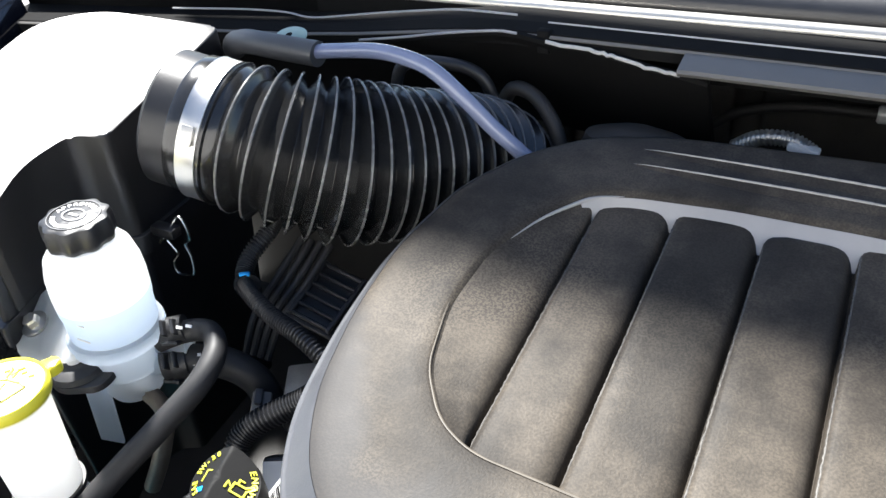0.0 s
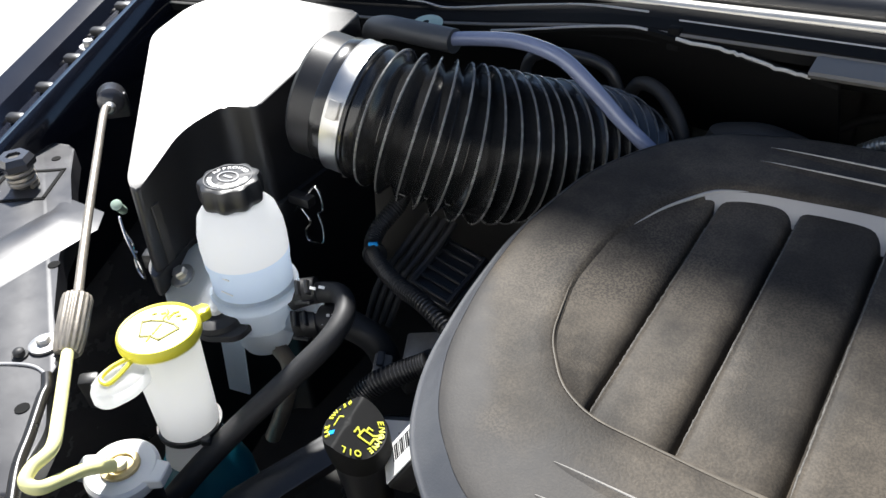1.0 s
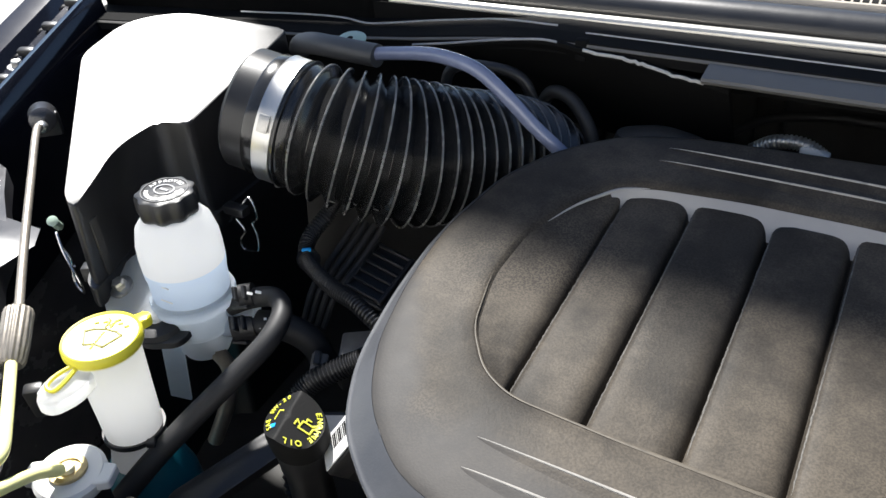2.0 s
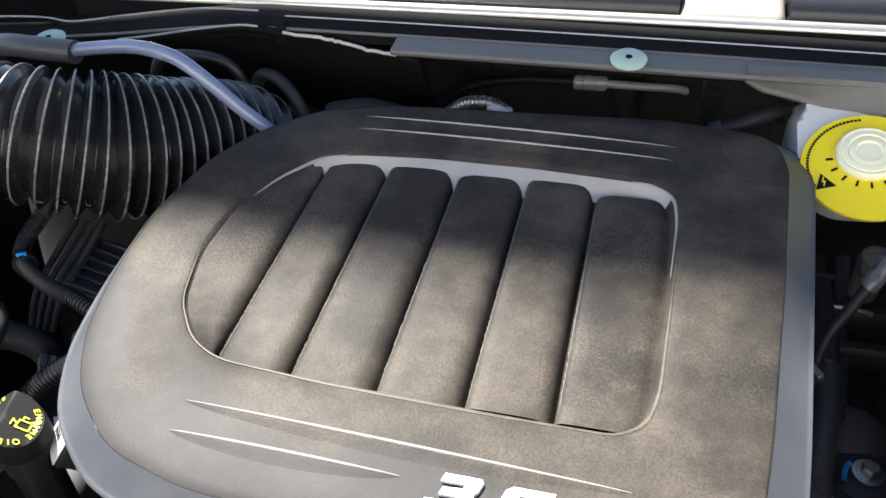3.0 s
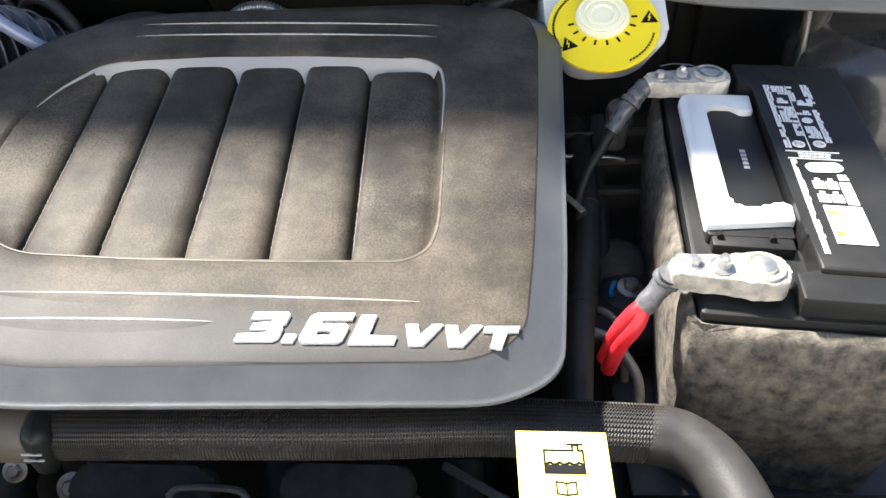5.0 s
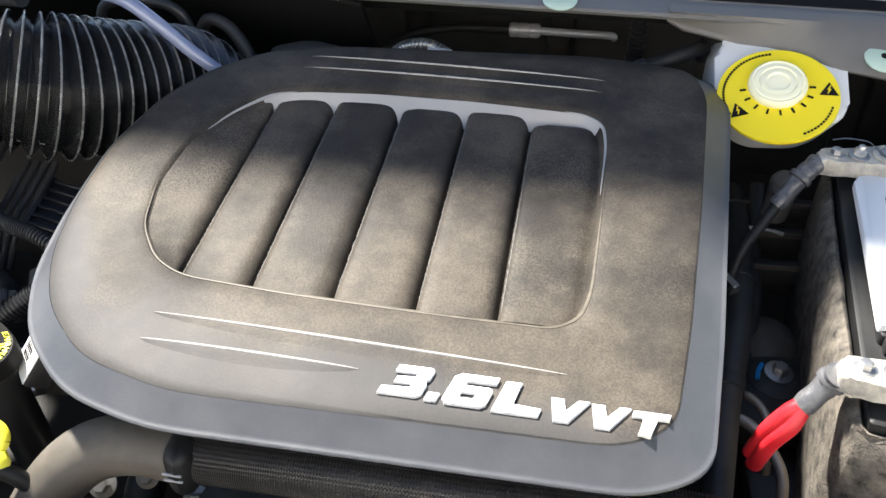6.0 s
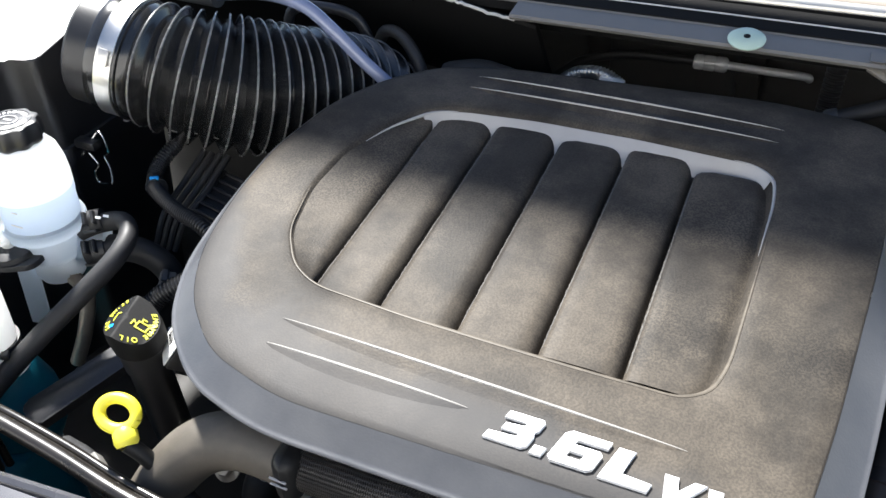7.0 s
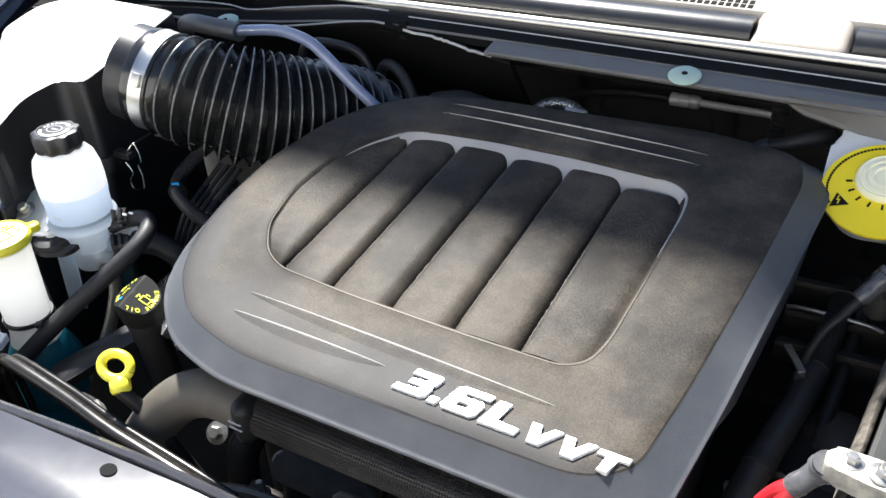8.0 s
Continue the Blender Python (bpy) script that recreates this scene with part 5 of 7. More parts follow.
part("tab", prism(rounded([(0.013, 0.020), (0.022, 0.014), (0.029, 0.022), (0.025, 0.030), (0.017, 0.028)], 0.004, 3), 0.947, 0.954, None, 0.002, 2), YELLOW, wcap)
part("lip_tongue", prism(rounded([(-0.024, -0.006), (-0.008, -0.024), (-0.020, -0.040), (-0.040, -0.046), (-0.050, -0.034), (-0.042, -0.018)], 0.010, 5), 0.936, 0.9455, pose(0, 0, 0, 0, 0, 26), 0.003, 3), WHITE_PLASTIC, wash)
face = frame_of((0, 0, 0.9556), (0, 0, 1), (0.97, -0.20, 0))


def stroke(points, w, parent, material, m, name="symbol_line"):
    """A thin raised line through flat points, on the pose m."""
    bm = bmesh.new()
    for (x0, y0), (x1, y1) in zip(points, points[1:]):
        a = math.atan2(y1 - y0, x1 - x0)
        box((math.hypot(x1 - x0, y1 - y0) + w * 0.8, w, 0.0008), m @ pose((x0 + x1) / 2, (y0 + y1) / 2, 0.0001, 0, 0, math.degrees(a)), 0, 1, bm)
    return part(name, bm, material, parent, "moulded symbol line", smooth=False)


OLIVE = mat("olive_moulding", (0.30, 0.27, 0.06), 0.5, scale=80)
stroke([(-0.0145, 0.003), (-0.009, 0.006), (0.0, 0.0075), (0.009, 0.006), (0.0145, 0.003), (0.0075, -0.0105), (0.0, -0.0085), (-0.0075, -0.0105), (-0.0145, 0.003)], 0.0012, wcap, OLIVE, face)
stroke([(0.0, -0.0135), (0.0, -0.0105)], 0.0012, wcap, YELLOW, face)
for k in range(3):
    stroke([(0.0, -0.006 + 0.004 * k), (0.0, -0.004 + 0.004 * k)], 0.0014, wcap, YELLOW, face)
for k in range(5):
    stroke([(-0.012 + 0.006 * k, 0.012 + 0.002 * (k % 2)), (-0.010 + 0.006 * k, 0.0135 + 0.002 * (k % 2))], 0.0014, wcap, YELLOW, face)
for s in (-1, 1):
    stroke([(s * 0.002, 0.010), (s * 0.002, 0.0165), (s * 0.0045, 0.019)], 0.0013, wcap, YELLOW, face)

# ---- coolant filler and its overflow line ----
PLAN = MIDDLE
cool = thing("coolant_filler", "dusty pale coolant filler cap with brass pressure valve", "coolant cap", at=(-0.447, 0.172, 0.876))
part("cap", lathe([(0.026, -0.012), (0.0275, -0.008), (0.0275, -0.002), (0.0250, 0.001), (0.0, 0.0015)], (0, 0, 0), (0.05, -0.05, 1), seg=48), WHITE, cool, sharp=30)
for a in (25, 205):
    part("ear", prism(rounded([(-0.010, -0.012), (0.008, -0.009), (0.008, 0.009), (-0.010, 0.012)], 0.003, 3), -0.008, 0.0, pose(0.027 * math.cos(radians(a)), 0.027 * math.sin(radians(a)), 0, 0, 0, a), 0.001, 1), WHITE, cool)
part("valve_ring", lathe([(0.0145, 0.001), (0.0145, 0.0035), (0.0100, 0.0038), (0.0095, 0.0020), (0.0, 0.0020)], (0, 0, 0), seg=36), BRASS, cool, "worn brass pressure valve")
part("valve_knob", lathe([(0.0055, 0.0015), (0.0055, 0.006), (0.003, 0.0068), (0.0, 0.0068)], (0, 0, 0), seg=20), IVORY, cool)
part("neck", lathe([(0.022, -0.14), (0.022, -0.012)], (0, 0, 0), seg=28), PLASTIC, cool)
line = thing("prop_rod", "steel prop rod with ribbed grip and pale yellow end", "prop rod")
part("steel_rod", tube([(-0.766, 0.446, 0.978), (-0.757, 0.434, 0.981), (-0.70, 0.377, 0.969), (-0.62, 0.298, 0.952), (-0.558, 0.238, 0.938)], 0.0040, 40, 12), DULL_STEEL, line, "brownish plated steel rod")
p0, p1 = Vector((-0.566, 0.246, 0.940)), Vector((-0.538, 0.208, 0.920))
part("ribbed_grip", lathe([(0.006, 0.0), (0.0108, 0.001), (0.0120, 0.004), (0.0120, 0.036), (0.0108, 0.050), (0.0090, 0.053)], p0, p1 - p0, 96, lobes=16, lobe=0.045), DULL_STEEL, line, "grey-brown ribbed plastic grip", sharp=60)
part("yellow_end", tube([(-0.540, 0.211, 0.922), (-0.510, 0.188, 0.927), (-0.472, 0.157, 0.930), (-0.449, 0.136, 0.931), (-0.4455, 0.118, 0.931), (-0.440, 0.109, 0.929), (-0.433, 0.113, 0.924), (-0.438, 0.129, 0.913), (-0.443, 0.147, 0.901), (-0.445, 0.166, 0.885)], 0.0048, 60, 14), PALE_YELLOW, line)
part("end_ball", lathe([(0.0, 0.0075), (0.0045, 0.006), (0.0065, 0.002), (0.0065, -0.003), (0.004, -0.007), (0.0, -0.008)], (-0.768, 0.448, 0.977), (0.7, -0.6, 0.1), 18), STEEL, line)
part("retaining_clip", box((0.016, 0.012, 0.034), pose(-0.515, 0.206, 0.892, 10, 0, 40), 0.003), PLASTIC, line)
bracket = thing("rod_bracket", "dark boss on the inner wing that holds the rod", "bracket", at=(-0.786, 0.463, 0.975))
part("boss", lathe([(0.016, -0.03), (0.014, 0.0), (0.010, 0.004), (0.0, 0.005)], (0, 0, 0), (0.75, -0.55, 0.2), 26), SATIN_PAINT, bracket)
part("plate", box((0.030, 0.012, 0.030), pose(-0.012, 0.012, -0.012, 0, 0, 40), 0.005), PLASTIC, bracket)
PLAN = LEFT
stud = thing("push_stud", "pale green plastic push stud on the inner wing", "plug", at=(-0.605, 0.328, 0.935))
part("head", lathe([(0.0, 0.0), (0.0048, 0.0), (0.0050, 0.0014), (0.003, 0.0022), (0.0, 0.0022)], (0, 0, 0), (0.5, -0.5, 0.7), 18), GREEN_PLUG, stud)
part("stem", lathe([(0.004, -0.02), (0.004, 0.001)], (0, 0, 0), (0.5, -0.5, 0.7), 10), GREEN_PLUG, stud)

# ---- oil filler and dipstick ----
OIL = Vector((-0.272, 0.256, 0.926))
OIL_N = Vector((0.02, -0.16, 1.0)).normalized()
CAP_BLACK = mat("matt_black_cap_plastic", (0.008, 0.008, 0.008), 0.6, scale=40, bump=0.2, spec=0.15)
oil = thing("oil_filler", "black oil filler cap with yellow lettering on a tall neck", "oil cap")
oilcap = part("cap", lathe([(0.0205, -0.020), (0.0255, -0.016), (0.0262, -0.004), (0.0250, 0.0), (0.0215, 0.0), (0.018, 0.0), (0.0145, 0.0), (0.011, 0.0), (0.0075, 0.0), (0.004, 0.0), (0.0, 0.0)], OIL, OIL_N, 72), CAP_BLACK, oil, "round black screw cap")
fm = frame_of(OIL, OIL_N, (0.993, 0.12, 0))
part("neck", lathe([(0.0190, -0.018), (0.0180, -0.045), (0.0165, -0.050), (0.0165, -0.13)], OIL + Vector((-0.002, -0.006, 0)), (0.05, -0.10, 1.0), 32), PLASTIC, oil)
letter_ring("ENGINE OIL", OIL + OIL_N * 0.0006, OIL_N, (0.993, 0.12, 0), 0.0210, 0.0062, 42, 13.5, YELLOW_INK, oilcap, bold=0.0001)
# the can symbol
cm = fm @ pose(0.0125, -0.001, 0.0003, 0, 0, 0)
stroke([(-0.005, -0.004), (0.004, -0.004), (0.0045, 0.001), (0.009, 0.005), (0.0075, 0.0065), (0.003, 0.003), (-0.004, 0.003), (-0.005, -0.004)], 0.0011, oilcap, YELLOW_INK, cm)
stroke([(-0.002, 0.003), (-0.002, 0.0065), (0.001, 0.0065)], 0.0010, oilcap, YELLOW_INK, cm)
stroke([(-0.005, -0.001), (-0.008, 0.002), (-0.0085, -0.003)], 0.0010, oilcap, YELLOW_INK, cm)
stroke([(0.009, 0.0), (0.0092, -0.0035)], 0.0014, oilcap, YELLOW_INK, cm)
letter_ring("SAE 5W-20", OIL + OIL_N * 0.0006, OIL_N, (-0.993, -0.12, 0), 0.0205, 0.0058, 48, 13, YELLOW_INK, oilcap, bold=0.0001)
stroke([(-0.014, -0.005), (-0.014, 0.004), (-0.010, 0.004)], 0.0010, oilcap, YELLOW_INK, fm)
part("colour_dot", box((0.005, 0.0045, 0.0008), fm @ pose(-0.012, -0.012, 0.0004, 0, 0, 20), 0.0003, 1), BLUE_CLIP, oilcap, "small blue paint dot")
# the cap's top is pitched like a roof, for gripping
fold = Matrix.Translation(-oil.location) @ PLAN @ fm
unfold = fold.inverted()
for ob in [oilcap] + list(oilcap.children):
    for v in ob.data.vertices:
        q = unfold @ v.co
        q.x, q.y = 0.83 * q.x - 0.002, 0.83 * q.y - 0.007
        if q.z > -0.003:
            q.z += 0.010 * max(0.0, 1 - abs(q.x + 0.005) / 0.019)
        v.co = fold @ q
KEEP_PLAN, PLAN = PLAN, Matrix.Identity(4)
box_plan = frame_of((-0.318, 0.332, 0.818), (0.30, -0.62, 0.72), (0.88, 0.42, 0))
tagbox = thing("sensor_box", "small black sensor box with a white barcode label beside the engine", "sensor")
part("body", box((0.040, 0.048, 0.030), box_plan @ pose(0.002, 0, -0.016), 0.004, 2), PLASTIC, tagbox)
tag = part("label", box((0.034, 0.040, 0.0008), box_plan @ pose(0, 0, -0.0002), 0.0002, 1), WHITE, tagbox, "white paper label with dark print bars")
for k in range(9):
    part("print_bar", box((0.014, 0.0009 + 0.0005 * (k % 3), 0.0004), box_plan @ pose(0.006, -0.013 + 0.0028 * k, 0.0004), 0, 1), GREY_INK, tag, smooth=False)
PLAN = KEEP_PLAN

PLAN = FRONT
dip = thing("dipstick", "yellow ring-handled oil dipstick with black tube", "dipstick", at=(-0.236, 0.182, 0.905))
DIP_N = Vector((0.25, -0.62, 0.74))
dm = frame_of((0, 0, 0), DIP_N, (1, 0, 0))
loop = [dm @ Vector((0.0138 * math.cos(a), 0.0108 * math.sin(a), 0)) for a in (2 * math.pi * k / 40 for k in range(41))]
part("ring_handle", tube(loop, 0.0044, seg=14, caps=False, curved=False), YELLOW, dip)
part("collar", lathe([(0.0075, -0.006), (0.0090, -0.003), (0.0090, 0.004), (0.006, 0.008)], dm @ Vector((0.0120, -0.0145, 0.0)), dm.to_3x3() @ Vector((-0.65, 1, 0.0)), 20), YELLOW, dip)
part("shaft", tube([dm @ Vector((0.014, -0.018, 0.0)), (0.026, -0.008, -0.03), (0.052, -0.004, -0.07), (0.075, 0.01, -0.15)], 0.0062, 20, 10), BATTERY, dip)

# ---- coolant hose along the front of the engine ----
top_hose = thing("radiator_hose", "thick rubber radiator hose in a woven black sleeve", "hose")
HX = [(-0.103, 0.204, 0.899), (-0.02, 0.208, 0.897), (0.10, 0.212, 0.896), (0.20, 0.217, 0.896), (0.312, 0.214, 0.896)]
part("sleeve_core", tube(HX, 0.0190, 60, 28), PLASTIC, top_hose)
core = smooth_path(HX, 420)
bm = bmesh.new()
for s in range(40):
    pts = []
    for k in range(0, 421):
        d = (core[min(k + 1, 420)] - core[max(k - 1, 0)]).normalized()
        side = (Vector((0, 1, 0)) - d * d.y).normalized()
        up = d.cross(side)
        a = 2 * math.pi * s / 40 + 0.050 * (1 if k % 2 else -1)
        pts.append(core[k] + (side * math.cos(a) + up * math.sin(a)) * (0.0193 + 0.0003 * (k % 2)))
    tube(pts, 0.00075, seg=3, caps=False, curved=False, bm=bm)
tagged(part("woven_threads", bm, BRAID, top_hose, "woven sleeve of fine black threads"), kind="stuff")
part("left_elbow", tube([(-0.095, 0.204, 0.897), (-0.145, 0.205, 0.894), (-0.180, 0.196, 0.880), (-0.208, 0.176, 0.846), (-0.225, 0.155, 0.80), (-0.23, 0.14, 0.75)], 0.0212, 40, 28), TAN_RUBBER, top_hose, "bare dusty rubber elbow")
part("right_elbow", tube([(0.304, 0.2145, 0.895), (0.326, 0.208, 0.895), (0.346, 0.187, 0.892), (0.358, 0.150, 0.885), (0.362, 0.11, 0.872), (0.362, 0.05, 0.85)], 0.0208, 40, 28), DUSTY_RUBBER_GLINT, top_hose, "bare dusty rubber elbow")
clip = part("hose_clip", box((0.020, 0.047, 0.045), pose(-0.099, 0.203, 0.899, 0, 0, 3), 0.010, 3), BATTERY, top_hose, "black plastic hose clip")
for dz in (0.010, 0.016):
    part("clip_line", box((0.013, 0.0012, 0.0012), (-0.100, 0.1797, 0.888 + dz), 0, 1), GREY_INK, clip)

tag = thing("coolant_tag", "pale yellow warning label with coolant tank symbol", "label")
tag_m = frame_of((0.2338, 0.139, 0.946), (0.0, -0.10, 1.0), (1, 0, 0)) @ Matrix.Scale(0.94, 4)
part("card", box((0.058, 0.068, 0.0012), tag_m, 0.0004, 1), CREAM_LABEL, tag)
stroke([(-0.012, 0.004), (-0.012, 0.020), (0.006, 0.020), (0.006, 0.024), (0.0095, 0.024), (0.0095, 0.020), (0.0125, 0.020), (0.0125, 0.004), (-0.012, 0.004)], 0.0012, tag, INK, tag_m @ pose(0, 0, 0.0006), "symbol")
stroke([(0.003, 0.0245), (0.0125, 0.0245)], 0.0012, tag, INK, tag_m @ pose(0, 0, 0.0006), "symbol")
stroke([(-0.012 + 0.00306 * k, 0.0098 + 0.0016 * (k % 2)) for k in range(9)], 0.0014, tag, INK, tag_m @ pose(0, 0, 0.0006), "symbol")
part("symbol", box((0.0245, 0.0055, 0.0008), tag_m @ pose(0.0002, 0.0068, 0.0007), 0, 1), INK, tag)
stroke([(-0.006, -0.010), (-0.006, -0.002), (0.0, -0.003), (0.006, -0.002), (0.006, -0.010), (0.0, -0.011), (-0.006, -0.010)], 0.0009, tag, INK, tag_m @ pose(0, 0, 0.0006), "symbol")
stroke([(0.0, -0.003), (0.0, -0.011)], 0.0008, tag, INK, tag_m @ pose(0, 0, 0.0006), "symbol")
part("tag_stem", box((0.030, 0.020, 0.10), (0.2328, 0.138, 0.893), 0.002), PLASTIC, tag)


# ---- battery side ----
PLAN = RIGHT
BAT = (0.339, 0.503, 0.268, 0.604)
battery = thing("battery", "black car battery with white handle in a grey felt sleeve", "battery")
bx, by = (BAT[0] + BAT[1]) / 2, (BAT[2] + BAT[3]) / 2
part("case", prism(rounded([(BAT[0], BAT[2]), (BAT[1], BAT[2]), (BAT[1], BAT[3]), (BAT[0], BAT[3])], 0.004, 3), 0.787, 0.972, None, 0.003, 2, taper=0.84), BATTERY, battery)
part("lid_block", prism(rounded([(0.420, 0.300), (BAT[1], 0.300), (BAT[1], BAT[3] + 0.004), (0.404, BAT[3] + 0.004), (0.404, 0.568), (0.418, 0.560), (0.418, 0.345), (0.420, 0.340)], 0.003, 2), 0.97, 0.992, None, 0.0025, 2), BATTERY, battery)
part("lid_block", prism(rounded([(0.351, 0.345), (0.416, 0.347), (0.416, 0.560), (0.353, 0.558)], 0.004, 3), 0.97, 0.981, None, 0.002, 2), BATTERY, battery)
part("lid_block", prism(rounded([(0.404, 0.300), (0.404, 0.272), (BAT[1], 0.272), (BAT[1], 0.303), (0.420, 0.303)], 0.002, 2), 0.97, 0.988, None, 0.002, 2), BATTERY, battery)
part("cell_plug", lathe([(0.016, 0.0), (0.016, 0.0010), (0.0, 0.0012)], (0.445, 0.590, 0.992), (0, 0, 1), 32), BATTERY, battery)
HANDLE = [(0.3495, 0.350), (0.4175, 0.362), (0.4185, 0.384), (0.408, 0.386), (0.398, 0.378), (0.378, 0.376), (0.3715, 0.384), (0.3705, 0.522), (0.376, 0.532), (0.394, 0.533), (0.402, 0.524), (0.413, 0.526), (0.414, 0.556), (0.356, 0.552), (0.3485, 0.542)]
part("handle", prism(rounded(HANDLE, 0.0035, 3), 0.979, 0.9865, None, 0.0022, 2), WHITE, battery, "white plastic carrying handle")
for x in (0.360, 0.398):
    part("handle_pivot", lathe([(0.0025, -0.003), (0.0025, 0.004)], (x, 0.3455, 0.981), (0, -1, 0.2), 12), INK, battery)
part("handle_well", box((0.060, 0.014, 0.012), (0.384, 0.3415, 0.974), 0.002), BATTERY, battery)
# printed panel on the lid: boxes, bars and small symbols
rng = random.Random(4)
lab = frame_of((0.426, 0.330, 0.9925), (0, 0, 1), (1, 0, 0))


def print_rows(x0, x1, y0, y1, pitch, height, fill=0.9):
    """Rows of unreadable print: short bars with gaps."""
    bm = bmesh.new()
    y = y1 - pitch / 2
    while y > y0:
        x = x0
        while x < x1 - 0.0008:
            w = min(rng.choice((0.0018, 0.0026, 0.0038, 0.0052)), x1 - x)
            if rng.random() < fill:
                box((w, height, 0.0005), lab @ pose(x + w / 2, y, 0), 0, 1, bm)
            x += w + 0.0007
        y -= pitch
    tagged(part("print_block", bm, WHITE, battery, "rows of small white print", smooth=False), kind="stuff")


def icon(cx, cy, kind):
    """A small white safety symbol on the black lid."""
    if kind == 0:
        part("symbol", lathe([(0.0052, 0.0), (0.0052, 0.0006), (0.0034, 0.0006), (0.0034, 0.0)], lab @ Vector((cx, cy, 0)), (0, 0, 1), 20), WHITE, battery)
        part("symbol", box((0.0030, 0.0038, 0.0006), lab @ pose(cx, cy, 0), 0, 1), WHITE, battery)
    elif kind == 1:
        part("symbol", box((0.0095, 0.0045, 0.0006), lab @ pose(cx, cy - 0.0015, 0), 0.0002, 1), WHITE, battery)
        part("symbol", box((0.0050, 0.0050, 0.0006), lab @ pose(cx - 0.001, cy + 0.0030, 0, 0, 0, 20), 0.0002, 1), WHITE, battery)
    else:
        part("symbol", lathe([(0.0046, 0.0), (0.0046, 0.0006), (0.0, 0.0006)], lab @ Vector((cx, cy, 0)), (0, 0, 1), 18), WHITE, battery)


# upper panel: three columns of print broken by symbols
print_rows(0.0000, 0.0050, 0.124, 0.235, 0.0042, 0.0032)
print_rows(0.0062, 0.0190, 0.217, 0.234, 0.0040, 0.0031)
print_rows(0.0062, 0.0190, 0.166, 0.196, 0.0040, 0.0031)
print_rows(0.0130, 0.0190, 0.145, 0.166, 0.0040, 0.0031)
print_rows(0.0205, 0.0250, 0.205, 0.234, 0.0040, 0.0031)
print_rows(0.0205, 0.0325, 0.180, 0.190, 0.0040, 0.0031)
print_rows(0.0225, 0.0335, 0.144, 0.163, 0.0040, 0.0031)
print_rows(0.0335, 0.0405, 0.198, 0.238, 0.0044, 0.0036)
print_rows(0.0350, 0.0400, 0.136, 0.192, 0.0046, 0.0038)
icon(0.0120, 0.2055, 1)
icon(0.0290, 0.2030, 1)
icon(0.0268, 0.1720, 2)
icon(0.0115, 0.1320, 0)
icon(0.0285, 0.1335, 0)
stroke([(-0.001, 0.121), (0.041, 0.121)], 0.0008, battery, WHITE, lab, "print_border")
stroke([(-0.001, 0.110), (0.041, 0.110)], 0.0008, battery, WHITE, lab, "print_border")
stroke([(0.0196, 0.122), (0.0196, 0.235)], 0.0005, battery, WHITE, lab, "print_border")
print_rows(0.008, 0.034, 0.111, 0.120, 0.0042, 0.0026)
# lower panel: side column, a long plate and four cell boxes
print_rows(0.0000, 0.0046, -0.012, 0.108, 0.0058, 0.0050, 0.95)
part("symbol", prism(rounded([(0.012, 0.090), (0.036, 0.092), (0.040, 0.098), (0.036, 0.106), (0.014, 0.104), (0.009, 0.100)], 0.003, 3), 0.0, 0.0005, lab), WHITE, battery, "white printed plate")
for cx in (0.0150, 0.0250):
    for cy in (0.055, 0.073):
        part("symbol", box((0.0088, 0.0105, 0.0006), lab @ pose(cx, cy, 0), 0.0002, 1), WHITE, battery)
        part("symbol", box((0.0040, 0.0032, 0.0006), lab @ pose(cx, cy + 0.0076, 0), 0.0002, 1), WHITE, battery)
part("symbol", box((0.0085, 0.030, 0.0006), lab @ pose(0.0352, 0.0630, 0), 0.0002, 1), WHITE, battery)
print_rows(0.0320, 0.0395, 0.080, 0.089, 0.0042, 0.0033)
part("date_label", box((0.028, 0.046, 0.0006), lab @ pose(0.0255, 0.022, 0.0002), 0, 1), WHITE, battery, "white paper label")
for cy in (0.036, 0.010):
    part("label_mark", box((0.007, 0.006, 0.0004), lab @ pose(0.0165, cy, 0.0006), 0, 1), YELLOW, battery)
bm = bmesh.new()
for k in range(5):
    box((0.004, 0.0045, 0.0006), pose(0.3945, 0.440 + 0.0062 * k, 0.9812, 0, 0, 90), 0, 1, bm)
part("moulded_mark", bm, GREY_INK, battery, smooth=False)

felt = thing("battery_sleeve", "mottled grey felt insulating sleeve round the battery", "battery sleeve")
SIDE = 0.009
outer = rounded([(BAT[0] - SIDE, BAT[2] - SIDE - 0.004), (BAT[1] + SIDE, BAT[2] - SIDE - 0.004), (BAT[1] + SIDE, BAT[3] + SIDE), (BAT[0] - SIDE, BAT[3] + SIDE)], 0.030, 10)
inner = rounded([(BAT[0] - 0.001, BAT[2] - 0.001), (BAT[1] + 0.001, BAT[2] - 0.001), (BAT[1] + 0.001, BAT[3] + 0.001), (BAT[0] - 0.001, BAT[3] + 0.001)], 0.006, 10)


def wrap(path, n):
    """The closed path in n even steps."""
    p = [Vector((*q, 0)) for q in path]
    d = [0.0]
    for a, b in zip(p, p[1:] + p[:1]):
        d.append(d[-1] + (b - a).length)
    xs, ys = [q.x for q in p] + [p[0].x], [q.y for q in p] + [p[0].y]
    return [(float(np.interp(d[-1] * k / n, d, xs)), float(np.interp(d[-1] * k / n, d, ys))) for k in range(n)]


M = 150
wo, wi = wrap(outer, M), wrap(inner, M)
LEVELS = [(wo, 0.785, -0.014), (wo, 0.80, -0.012), (wo, 0.83, -0.008), (wo, 0.86, -0.004), (wo, 0.89, -0.001), (wo, 0.92, 0.001), (wo, 0.945, 0.001), (wo, 0.960, -0.001), (wi, 0.966, 0.004), (wi, 0.964, 0.0), (wi, 0.93, 0.0)]
